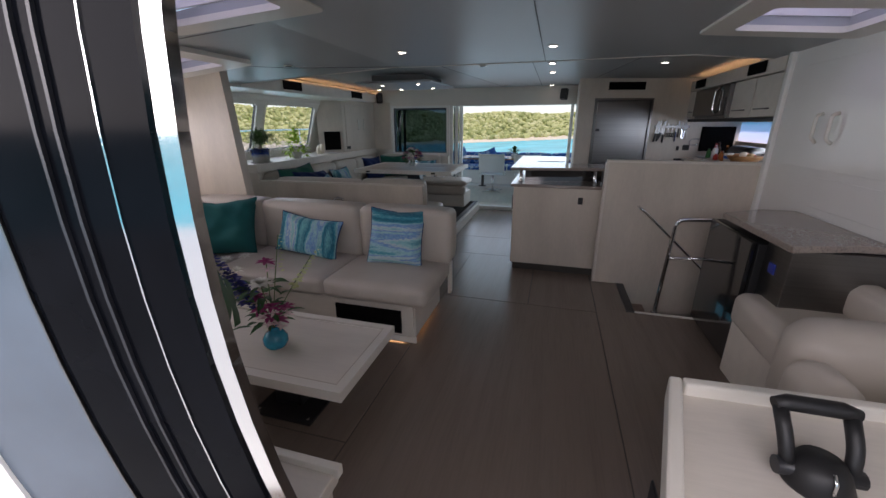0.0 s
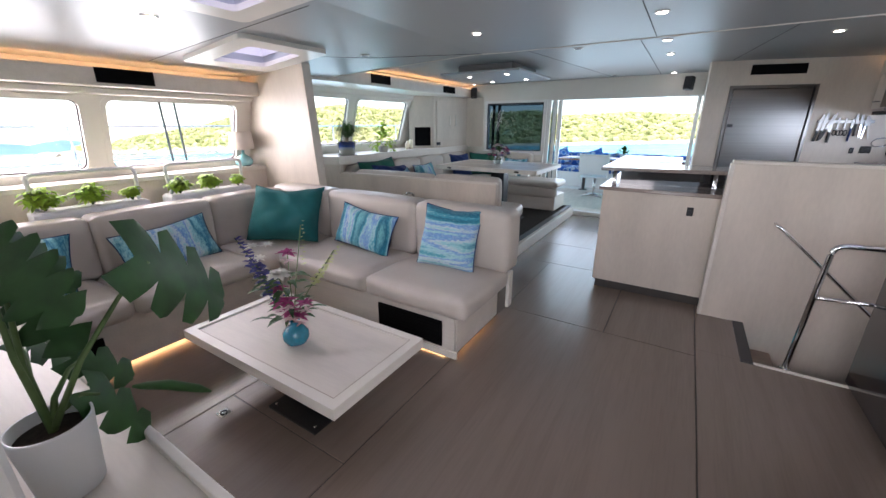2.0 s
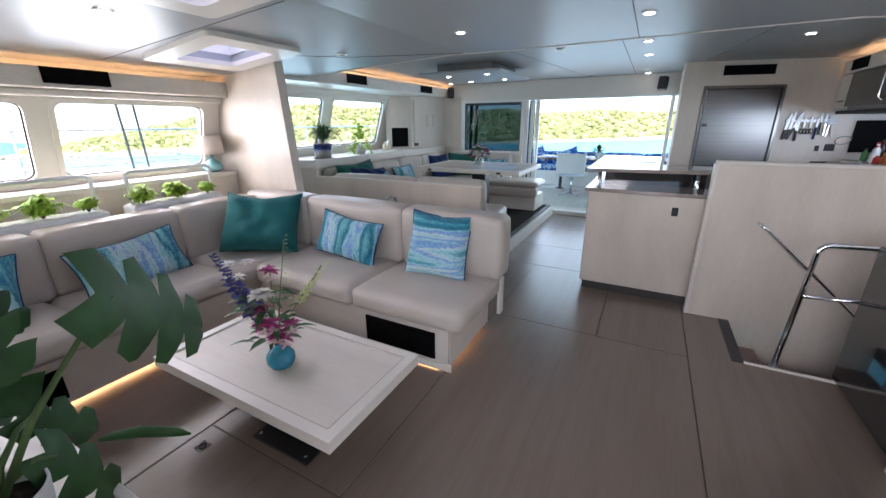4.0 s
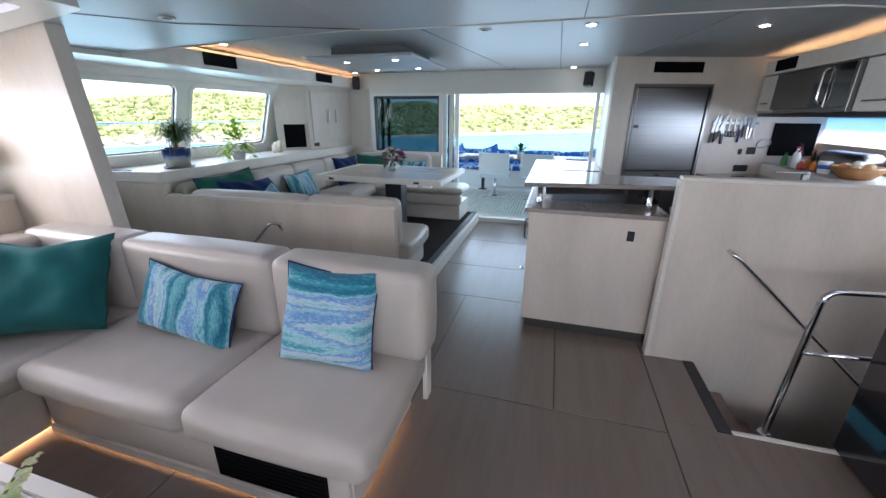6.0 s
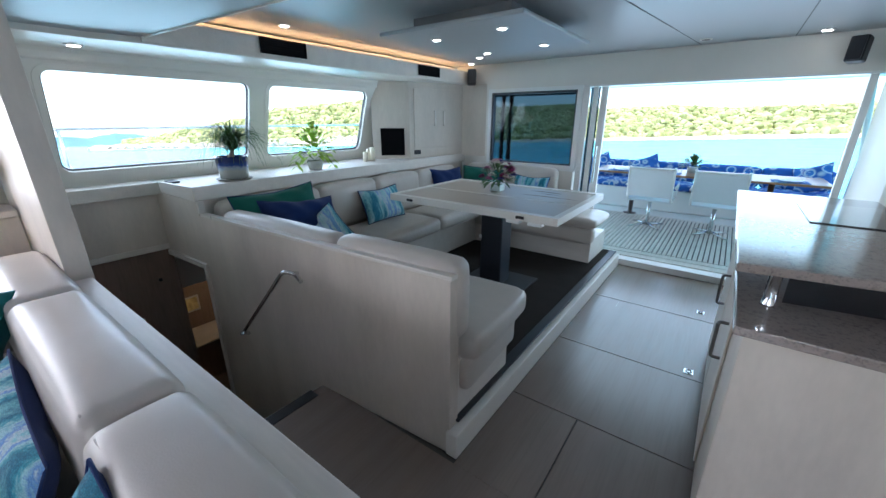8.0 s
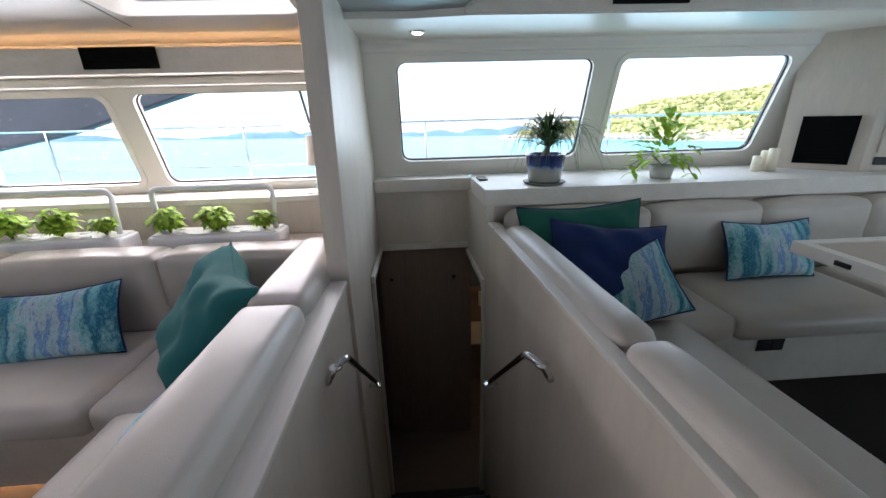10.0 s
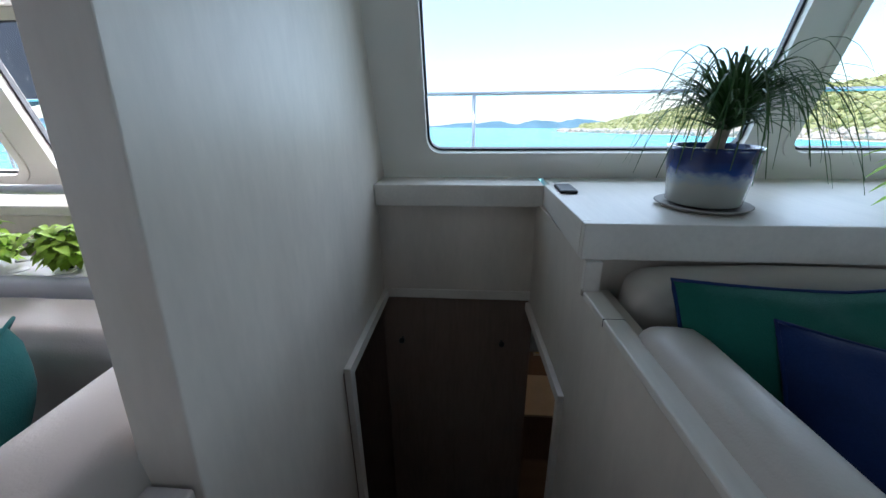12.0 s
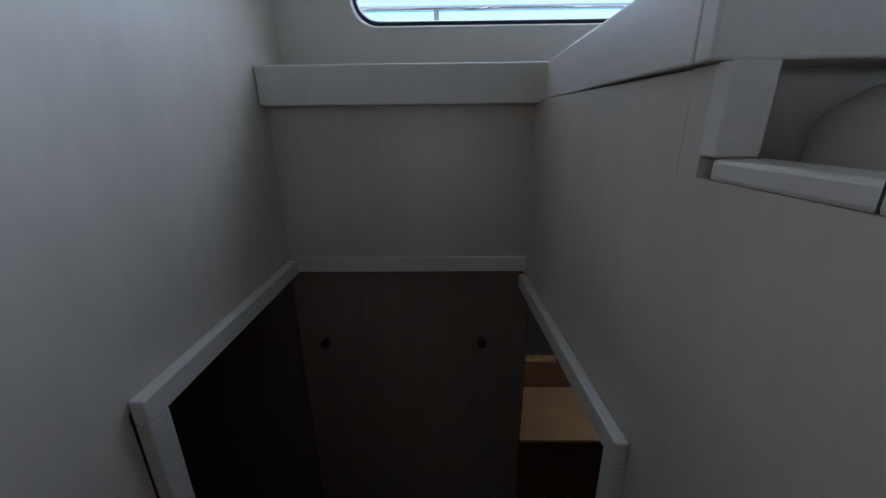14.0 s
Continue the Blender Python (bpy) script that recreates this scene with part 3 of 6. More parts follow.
for i, (a, c, y) in enumerate(((-1.40, -1.335, 7.14), (-1.31, -1.255, 7.18), (-1.24, -1.17, 7.22))):
    part("stile", box(a, c, y, y + 0.035, 0.05, 1.865, 0.006), WHITE, slide)
part("handle", tube(arc([(-1.205, 7.215, 0.85), (-1.205, 7.18, 0.85), (-1.205, 7.18, 1.25), (-1.205, 7.215, 1.25)], 0.02), 0.008), CHROME, slide)
q = part("pane", box(-1.335, -1.24, 7.19, 7.195, 0.08, 1.84, 0), TINT, slide)
q.visible_shadow = False
part("stile", box(0.69, 0.74, 7.16, 7.20, 0.05, 1.865, 0.006), WHITE, slide)
part("track", box(-1.42, 0.79, 7.14, 7.26, 1.845, 1.866, 0.004), WHITE, slide)
part("threshold", box(-1.42, 0.79, 7.13, 7.26, 0.0, 0.07, 0.008), WHITE, slide)
# fridge bulkhead, set at an angle
FU = Vector((0.963, 0.271, 0)).normalized()
FM = basis((0.76, 6.124, 0), FU, (0, 0, 1))          # u along the wall, v up, w toward the viewer
FW = 2.36
fw = pierced(rect(0, FW, 0, CZ + 0.03), [rect(0.235, 1.04, 0.42, 1.875)], -0.06, FM)
structure("wall_galley", fw, OAK, "pale whitewashed oak galley wall")
structure("wall_galley_side", box(0.77, 0.83, 6.16, 7.13, 0.0, CZ + 0.03, 0.0), TRIM, "cream wall beside the aft doorway")
structure("wall_galley_outer", box(3.0, 3.08, 3.9, 7.0, 0.0, 1.30, 0.0), OAK, "galley side wall")
structure("wall_galley_outer_upper", box(3.0, 3.08, 3.9, 7.0, 1.56, CZ, 0.0), OAK, "galley side wall above the window")
# right bulkhead beside the lounge
structure("wall_side_cupboard", box(2.22, 2.9, 1.9, 3.96, 0.0, CZ, 0.01), WHITE, "white panelled cupboard wall")
structure("wall_fore_side", box(2.82, 2.9, -0.7, 1.9, 0.0, CZ, 0), TRIM, "cream side wall beside the helm")
# forward wall with the doorway
fore = bag()
box(-3.7, -0.06, 0.43, 0.56, 0.0, CZ, 0.03, bm=fore)
structure("wall_fore", fore, WHITE, "white forward wall beside the doorway")
structure("wall_fore_right", box(1.2, 2.9, -0.35, -0.25, 0.0, 1.1, 0), WHITE, "white wall under the windscreen")
structure("wall_fore_top", box(-0.06, 2.9, -0.35, -0.25, 1.95, CZ, 0), WHITE, "white beam above the doorway")
# stairs down on the galley side
structure("floor_hull_galley", box(1.2, 3.0, 3.3, 4.1, -1.30, -1.2, 0), FLOOR, "dark plank floor of the lower passage")
structure("wall_hull_galley", box(2.9, 2.98, 3.3, 4.1, -1.25, 0.0, 0), DARK_WOOD, "dark panelled side of the lower passage")
structure("wall_hull_galley_fore", box(1.2, 3.0, 3.30, 3.378, -1.25, -0.01, 0), DARK_WOOD, "dark side of the stairwell")
structure("wall_hull_galley_aft", box(2.302, 2.98, 4.0, 4.06, -1.25, -0.0, 0), OAK, "pale side of the stairwell")
flight = thing("stairs_2", (1.7, 3.7, -1.2), "dark wooden stairs going down beside the galley", "stairs", "", "structure")
for i in range(6):
    part("step", box(1.25 + 0.2 * i, 1.47 + 0.2 * i, 3.382, 3.998, -0.2 * (i + 1) - 0.2, -0.2 * (i + 1), 0.003), DARK_WOOD, flight)
part("nosing", box(1.20, 1.268, 3.36, 4.0, -0.008, 0.006, 0.002), RUBBER, flight)
part("trim_strip", box(1.27, 1.9, 3.36, 3.385, -0.008, 0.008, 0.002), TRIM, flight)
# deck outside and its rails
structure("deck_fore", box(-4.6, 3.6, -6, -0.72, -0.3, -0.02, 0.02), WHITE, "white foredeck")
structure("deck_side", box(-4.6, -3.72, -0.72, 9.0, 0.1, 0.45, 0.03), WHITE, "white side deck outside the windows")

structure("wall_stair_screen", prism([(0.99, 0.0), (1.262, 0.0), (1.262, -1.22), (2.30, -1.22), (2.30, 1.205), (0.99, 1.205)], -4.058, -3.999, 0.002, bm=bag(), m=Matrix(((1, 0, 0, 0), (0, 0, -1, 0), (0, 1, 0, 0), (0, 0, 0, 1)))), OAK, "pale oak screen between galley and stairs")
structure("trim_screen_cap", box(0.975, 2.30, 3.994, 4.075, 1.205, 1.228, 0.005), OAK_H, "pale cap of the stair screen")
structure("trim_screen_edge", box(0.965, 0.992, 3.994, 4.07, 0.0, 1.205, 0.004), OAK_H, "pale end board of the stair screen")

# ---- builders for soft and growing things ----
def striped(name, axis, seed):
    """Painterly woven stripes of teal, blue, lavender and white across one axis."""
    m = bpy.data.materials.new(name)
    m.use_nodes = True
    n, l = m.node_tree.nodes, m.node_tree.links
    p = n["Principled BSDF"]
    p.inputs["Roughness"].default_value, p.inputs["Sheen Weight"].default_value, p.inputs["Specular IOR Level"].default_value = 0.85, 0.2, 0.2
    tc, mp, nz, rp = n.new("ShaderNodeTexCoord"), n.new("ShaderNodeMapping"), n.new("ShaderNodeTexNoise"), n.new("ShaderNodeValToRGB")
    mp.inputs["Scale"].default_value = [4.6 if i == axis else 0.28 for i in range(3)]
    mp.inputs["Location"].default_value = (seed, seed * 0.7, seed * 1.3)
    l.new(tc.outputs["Generated"], mp.inputs[0])
    l.new(mp.outputs[0], nz.inputs["Vector"])
    nz.inputs["Scale"].default_value, nz.inputs["Detail"].default_value, nz.inputs["Distortion"].default_value = 1.0, 2.5, 0.04
    nz.inputs["Roughness"].default_value = 0.45
    cols = [(0.28, (0.16, 0.46, 0.50)), (0.36, (0.012, 0.14, 0.22)), (0.41, (0.05, 0.30, 0.38)), (0.455, (0.34, 0.58, 0.60)), (0.50, (0.12, 0.27, 0.56)), (0.535, (0.46, 0.57, 0.60)), (0.575, (0.24, 0.52, 0.55)), (0.63, (0.008, 0.15, 0.25)), (0.70, (0.20, 0.50, 0.56))]
    dry, jit, dm = n.new("ShaderNodeTexNoise"), n.new("ShaderNodeMath"), n.new("ShaderNodeMapping")     # dry-brush edges along the stripes
    dm.inputs["Scale"].default_value = [70 if i == axis else 16 for i in range(3)]
    dry.inputs["Scale"].default_value, dry.inputs["Detail"].default_value = 1.0, 3
    jit.operation = "MULTIPLY_ADD"
    jit.inputs[1].default_value = 0.13
    l.new(tc.outputs["Generated"], dm.inputs[0])
    l.new(dm.outputs[0], dry.inputs["Vector"])
    l.new(dry.outputs[0], jit.inputs[0])
    l.new(nz.outputs[0], jit.inputs[2])
    e = rp.color_ramp.elements
    while len(e) < len(cols):
        e.new(0.5)
    for k, (pos, c) in zip(e, cols):
        k.position, k.color = pos, (*c, 1)
    lift = n.new("ShaderNodeMath")
    lift.inputs[1].default_value = -0.065
    l.new(jit.outputs[0], lift.inputs[0])
    l.new(lift.outputs[0], rp.inputs[0])
    weave, mix = n.new("ShaderNodeTexNoise"), n.new("ShaderNodeMix")
    weave.inputs["Scale"].default_value = 90
    l.new(tc.outputs["Generated"], weave.inputs["Vector"])
    mix.data_type, mix.blend_type = "RGBA", "OVERLAY"
    mix.inputs[0].default_value = 0.55
    l.new(rp.outputs[0], mix.inputs[6])
    l.new(weave.outputs[0], mix.inputs[7])
    l.new(mix.outputs[2], p.inputs["Base Color"])
    bp = n.new("ShaderNodeBump")
    bp.inputs["Strength"].default_value, bp.inputs["Distance"].default_value = 0.5, 0.002
    l.new(weave.outputs[0], bp.inputs["Height"])
    l.new(bp.outputs[0], p.inputs["Normal"])
    return m


STRIPE_Z, STRIPE_X, STRIPE_Y = striped("striped_weave_level", 2, 0.3), striped("striped_weave_upright", 0, 2.1), striped("striped_weave_side", 1, 4.2)


def pillow(label, m, w, h, d, cover, edge, seed=0, slump=0.014):
    """A scatter cushion standing in the u-v plane of m, with piped edges."""
    at = m.translation
    t = thing("scatter_cushion", at, label, "cushion", "scatter cushions")
    n = 22
    two_sided = cover in (STRIPE_X, STRIPE_Y, STRIPE_Z)
    pin = 0.085

    def outline(u, v):
        k = 1 - pin * (1 - v * v) * abs(u) ** 3 * 0.9
        j = 1 - pin * (1 - u * u) * abs(v) ** 3 * 0.9
        return Vector((u * w / 2 * k, v * h / 2 * j - slump * (1 - abs(u)) * max(v, 0), 0))

    for sgn, side_name, cloth in ((1, "cover", cover), (-1, "backing", edge)):
        b, g = bag(), []
        for i in range(n + 1):
            row = []
            for j in range(n + 1):
                u, v = -1 + 2 * i / n, -1 + 2 * j / n
                p = outline(u, v)
                body = (max(0, (1 - u ** 4)) * max(0, (1 - v ** 4))) ** 0.5
                wr = noise.noise(Vector((u * 2.2 + seed, v * 2.2, sgn))) * 0.26 + math.sin(9 * (u + 0.7 * v) + seed) * 0.09 * max(0, v + 0.4) + noise.noise(Vector((u * 6 + seed, v * 6, sgn * 2))) * 0.05
                p.z = sgn * d / 2 * body * (1 + wr) * (0.92 - 0.18 * v)
                row.append(b.verts.new(p))
            g.append(row)
        for i in range(n):
            for j in range(n):
                q = (g[i][j], g[i + 1][j], g[i + 1][j + 1], g[i][j + 1])
                f = b.faces.new(q if sgn > 0 else q[::-1])
                f.smooth = True
        bmesh.ops.transform(b, matrix=m, verts=b.verts)
        part(side_name, b, cloth if two_sided else cover, t)
    rim = [outline(-1 + 2 * i / n, -1) for i in range(n)] + [outline(1, -1 + 2 * i / n) for i in range(n)] + [outline(1 - 2 * i / n, 1) for i in range(n)] + [outline(-1, 1 - 2 * i / n) for i in range(n)]
    part("piping", tube([m @ p for p in rim], 0.0042, 6, closed=True), edge, t)
    return t


def lean(x, y, z, yaw=0, back=20, roll=0):
    """A pose for a cushion whose lower edge rests at z: yaw about z, leaning back."""
    return Matrix.Translation((x, y, z)) @ Matrix.Rotation(radians(yaw), 4, "Z") @ Matrix.Rotation(radians(90 - back), 4, "X") @ Matrix.Rotation(radians(roll), 4, "Z")


def leaf(b, base, way, length, width, droop=0.4, side=None, n=5):
    """A small pointed leaf with a fold along its midrib."""
    base, way = Vector(base), Vector(way).normalized()
    s = side or way.cross(Vector((0, 0, 1)))
    if s.length < 0.1:
        s = Vector((1, 0, 0))
    s = s.normalized()
    up = s.cross(way).normalized()
    prev = None
    for i in range(n + 1):
        t = i / n
        c = base + way * length * t - Vector((0, 0, 1)) * droop * length * t * t
        k = width * math.sin(math.pi * min(t * 0.93 + 0.05, 1)) ** 0.8 * (1 - 0.35 * t)
        row = [b.verts.new(c - s * k * 0.5 + up * k * 0.16), b.verts.new(c), b.verts.new(c + s * k * 0.5 + up * k * 0.16)]
        if prev:
            for a in (0, 1):
                f = b.faces.new((prev[a], prev[a + 1], row[a + 1], row[a]))
                f.smooth = True
        prev = row


def split_leaf(m, length, width, lobes=5, curl=0.25, gap=0.3):
    """A broad leaf with deep slits between its lobes; u across, v along the midrib."""
    b = bag()
    for sgn in (1, -1):
        for k in range(lobes):
            v0, v1 = k / lobes, (k + 1) / lobes
            rows = []
            steps = 6
            for i in range(steps + 1):
                t = i / steps
                row = []
                for j in range(3):
                    q = j / 2
                    v = v0 + (v1 - v0) * q
                    reach = width / 2 * (math.sin(math.pi * (0.16 + 0.78 * v)) ** 0.7)
                    shrink = 1 - gap * max(0, (t - 0.35) / 0.65) ** 1.2 if k > 0 or q > 0 else 1
                    mid = (v0 + v1) / 2
                    vv = mid + (v - mid) * shrink
                    x = sgn * reach * t * (1 - 0.10 * abs(q - 0.5) * 2 * t)
                    y = length * (vv + 0.10 * t * (0.5 - v) * -1.0 - 0.13 * t * (1 - v))
                    z = -curl * (abs(x) ** 2 / width + (length * vv) ** 2 / length * 0.5) + 0.012 * math.sin(q * math.pi) * t
                    row.append(b.verts.new(m @ Vector((x, y, z))))
                rows.append(row)
            for A, C in zip(rows, rows[1:]):
                for j in range(2):
                    f = b.faces.new((A[j], A[j + 1], C[j + 1], C[j]) if sgn > 0 else (A[j], C[j], C[j + 1], A[j + 1]))
                    f.smooth = True
    bmesh.ops.remove_doubles(b, verts=b.verts, dist=0.0008)
    return b


def slatted(x0, x1, z0, z1, count, m, parent_name, label, category, depth=0.03, upright=False, frame_mat=None, group="vents"):
    """A vent: dark backing, thin frame and slats in the u-v plane of m."""
    v = thing(parent_name, m @ Vector(((x0 + x1) / 2, z0, 0)), label, category, group)
    part("backing", box(x0, x1, z0, z1, 0.0005, 0.003, 0, bm=bag(), m=m), VENT, v)
    part("frame", ring(rect(x0 - 0.008, x1 + 0.008, z0 - 0.008, z1 + 0.008), rect(x0 + 0.004, x1 - 0.004, z0 + 0.004, z1 - 0.004), 0.012, m), frame_mat or VENT, v)
    for i in range(count):
        z = z0 + (i + 0.5) * (z1 - z0) / count
        part("slat", box(x0 + 0.004, x1 - 0.004, z - 0.36 * (z1 - z0) / count, z + 0.30 * (z1 - z0) / count, 0.003, 0.008, 0, bm=bag(), m=m), VENT, v)
    return v


# ---- lounge sofa ----
sofa = thing("corner_sofa", (-1.4, 2.6, 0.0), "cream leather corner sofa on a pale oak base", "sofa")
part("base", box(-2.12, -0.42, 2.42, 3.05, 0.05, 0.33, 0.004), OAK_H, sofa)
part("base", box(-2.82, -2.14, 0.60, 3.05, 0.05, 0.33, 0.004), OAK_H, sofa)
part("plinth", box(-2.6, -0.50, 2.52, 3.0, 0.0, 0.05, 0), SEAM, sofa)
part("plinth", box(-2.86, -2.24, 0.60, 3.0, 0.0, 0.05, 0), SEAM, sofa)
part("apron", box(-2.10, -0.40, 2.395, 2.42, 0.035, 0.335, 0.004), OAK_H, sofa)
part("apron", box(-2.14, -2.115, 0.60, 2.395, 0.035, 0.335, 0.004), OAK_H, sofa)
part("end_panel", box(-0.418, -0.395, 2.421, 3.06, 0.035, 0.335, 0.004), OAK_H, sofa)
part("kick_board", box(-2.10, -0.375, 2.378, 2.394, 0.012, 0.060, 0.003), TRIM, sofa)
part("corner_post", box(-0.30, -0.275, 2.98, 3.05, 0.16, 0.44, 0.004), TRIM, sofa)
part("light_strip", box(-2.05, -0.50, 2.44, 2.455, 0.030, 0.042, 0), LED, sofa, "warm light strip under the sofa")
part("light_strip", box(-0.495, -0.485, 2.52, 3.0, 0.030, 0.042, 0), LED, sofa, "warm light strip under the sofa")
part("light_strip", box(-2.235, -2.22, 0.7, 2.45, 0.030, 0.042, 0), LED, sofa, "warm light strip under the sofa")
for x0, x1 in ((-1.074, -0.275), (-2.02, -1.078)):
    part("seat_cushion", pad(x0, x1, 2.295, 2.98, 0.335, 0.485, 0.05, 0.016, 14), LEATHER, sofa)
part("seat_cushion", pad(-2.66, -2.022, 2.16, 2.98, 0.335, 0.48, 0.05, 0.016, 12), LEATHER, sofa)
for y0, y1 in ((1.322, 2.156), (0.60, 1.318)):
    part("seat_cushion", pad(-2.66, -2.02, y0, y1, 0.335, 0.48, 0.05, 0.016, 12), LEATHER, sofa)
for x0, x1 in ((-1.030, -0.245), (-1.998, -1.034), (-2.78, -2.002)):
    part("back_cushion", pad(x0, x1, 2.845, 3.066, 0.47, 0.908, 0.046, 0.012, 16), LEATHER, sofa)
for y0, y1 in ((2.162, 2.868), (1.372, 2.158), (0.60, 1.368)):
    part("back_cushion", pad(-2.82, -2.60, y0, y1, 0.46, 0.882, 0.045, 0.012, 14), LEATHER, sofa)
# welted seams along the cushions' top edges
for x0, x1 in ((-1.030, -0.28), (-1.998, -1.034)):
    part("welt", tube([(x0 + 0.05, 2.871, 0.902), (x1 - 0.05, 2.871, 0.902)], 0.0025, 6), LEATHER, sofa)
slatted(-1.02, -0.50, 0.085, 0.25, 7, basis((0, 2.394, 0), (1, 0, 0), (0, 0, 1)), "floor_vent", "black slatted vent in the sofa base", "vent")
slatted(0.72, 1.14, 0.085, 0.25, 7, basis((-2.112, 0, 0), (0, 1, 0), (0, 0, 1)), "floor_vent", "black slatted vent in the sofa base", "vent")
# shelf behind the sofa
structure("trim_sofa_shelf", box(-3.159, -2.80, 0.58, 3.062, 0.782, 0.812, 0.004), OAK_H, "pale oak shelf behind the sofa")
structure("wall_sofa_back", box(-2.87, -2.826, 0.58, 3.062, 0.0, 0.781, 0), OAK, "pale oak panel behind the sofa")

pillow("square cushion with painterly teal and lavender stripes on the sofa", lean(-0.675, 2.785, 0.695, 4, 20, -1), 0.46, 0.46, 0.15, STRIPE_Z, NAVY, 1)
pillow("oblong cushion with upright teal and blue stripes on the sofa", lean(-1.46, 2.75, 0.655, 0, 20, -6), 0.60, 0.34, 0.14, STRIPE_X, NAVY, 2)
pillow("large plain teal cushion in the sofa's corner", lean(-2.25, 2.60, 0.725, 33, 34, -2), 0.62, 0.52, 0.28, TEAL, TEAL, 3, 0.05)
pillow("oblong teal and lavender striped cushion against the sofa back", lean(-2.46, 1.74, 0.62, 90, 24, 5), 0.64, 0.34, 0.13, STRIPE_Y, NAVY, 4)
pillow("square blue striped cushion against the sofa back", lean(-2.46, 0.98, 0.66, 84, 24, -8), 0.44, 0.42, 0.14, STRIPE_Y, NAVY, 5)

# ---- coffee table ----
ct = thing("coffee_table", (-1.0, 1.70, 0), "low whitewashed oak coffee table with a black pedestal", "table")
part("tabletop", box(-1.545, -0.44, 1.43, 1.97, 0.308, 0.346, 0.002), OAK_H, ct)
part("rim", ring(rect(-1.60, -0.385, 1.375, 2.025), rect(-1.546, -0.439, 1.429, 1.971), 0.056, Matrix.Translation((0, 0, 0.298))), TRIM, ct)
part("inlay_line", ring(rect(-1.550, -0.435, 1.425, 1.975), rect(-1.547, -0.438, 1.428, 1.972), 0.001, Matrix.Translation((0, 0, 0.3541))), TABLE, ct)
part("pedestal", box(-0.95, -0.78, 1.57, 1.74, 0.02, 0.305, 0.01), BLACK, ct)
foot = part("foot", box(-1.03, -0.66, 1.47, 1.84, 0.0, 0.018, 0.004), BLACK, ct)
for x, y in ((-1.0, 1.5), (-0.69, 1.5), (-1.0, 1.81), (-0.69, 1.81)):
    part("bolt", lathe([(0.009, 0.018), (0.009, 0.023), (0.005, 0.025)], (x, y, 0), 10), CHROME, foot)


def floor_latch(x, y):
    t = thing("floor_latch", (x, y, 0), "small square steel lifting ring set in the floor", "latch", "floor latches")
    part("plate", box(x - 0.028, x + 0.028, y - 0.028, y + 0.028, 0.0, 0.004, 0.003), CHROME, t)
    part("ring", tube([(x + 0.016 * math.cos(a), y + 0.016 * math.sin(a), 0.006) for a in np.linspace(0, 6.0, 14)], 0.003, 6), BLACK, t)


for p in ((-1.20, 1.32), (0.02, 5.38), (0.02, 6.35)):
    floor_latch(*p)

# vase with a bouquet
PETAL_W = material("white_petal", (0.80, 0.79, 0.72), 0.6, vary=0.08, vary_scale=40)
PETAL_M = material("magenta_petal", (0.32, 0.02, 0.14), 0.55, vary=0.5, vary_scale=50)
PETAL_P = material("pale_pink_petal", (0.66, 0.48, 0.50), 0.55, vary=0.3, vary_scale=60)
PETAL_B = material("violet_blue_petal", (0.022, 0.024, 0.24), 0.55, vary=0.4, vary_scale=50)
PETAL_Y = material("pale_green_bud", (0.55, 0.60, 0.28), 0.55, vary=0.2, vary_scale=50)
STONE_G = material("aqua_water_glass", (0.45, 0.55, 0.52), 0.1, vary=0.2, vary_scale=30, coat=0.5)


def bloom(b, c, r, petals, rng, flat=0.5, layers=1):
    c = Vector(c)
    for ly in range(layers):
        for i in range(petals):
            a = 2 * math.pi * (i + 0.5 * ly) / petals + rng.uniform(-0.1, 0.1)
            e = flat * (ly + 0.3) / max(layers, 1) + rng.uniform(-0.15, 0.25)
            leaf(b, c, (math.cos(a) * math.cos(e), math.sin(a) * math.cos(e), math.sin(e)), r * rng.uniform(0.85, 1.1) * (1 - 0.12 * ly), r * 0.5, 0.15, n=3)


def spike(b, p0, p1, r, count, rng):
    p0, p1 = Vector(p0), Vector(p1)
    for i in range(count):
        t = i / count
        c = p0.lerp(p1, t)
        a = i * 2.4
        k = r * (1 - 0.65 * t)
        d = Vector((math.cos(a), math.sin(a), 0.25))
        for s in (-0.7, 0, 0.7):
            leaf(b, c, (math.cos(a + s), math.sin(a + s), 0.3), k * rng.uniform(0.8, 1.1), k * 1.0, 0.25, n=3)


rng = random.Random(5)
vx, vy, vz = -0.945, 1.638, 0.347
vase = thing("vase", (vx, vy, vz), "round turquoise glazed vase on the coffee table", "vase")
part("body", lathe([(0.035, 0), (0.055, 0.012), (0.068, 0.04), (0.066, 0.07), (0.045, 0.10), (0.024, 0.112), (0.022, 0.128), (0.028, 0.136), (0.022, 0.134), (0.018, 0.11)], (vx, vy, vz), 28), BLUE_VASE, vase)
fl = thing("flower_arrangement", (vx, vy, vz + 0.12), "loose bouquet of white, magenta and blue flowers in the vase", "flowers")
heads = {"b": [(-1.22, 1.55, 0.92), (-1.17, 1.58, 0.78)], "w": [(-0.93, 1.575, 0.76)], "m": [(-0.90, 1.60, 0.56), (-0.86, 1.65, 0.60), (-0.97, 1.58, 0.60), (-0.88, 1.57, 0.64), (-0.99, 1.60, 0.67), (-0.93, 1.64, 0.86)], "y": [(-0.75, 1.78, 0.87), (-0.88, 1.70, 1.0)]}
stems = bag()
for ps in heads.values():
    for p in ps:
        a, c = Vector((vx, vy, vz + 0.12)), Vector(p)
        mid = a.lerp(c, 0.5) + Vector((0, 0, 0.03))
        tube([a, a.lerp(mid, 0.5) + Vector((0, 0, 0.02)), mid, c], 0.0028, 5, bm=stems)
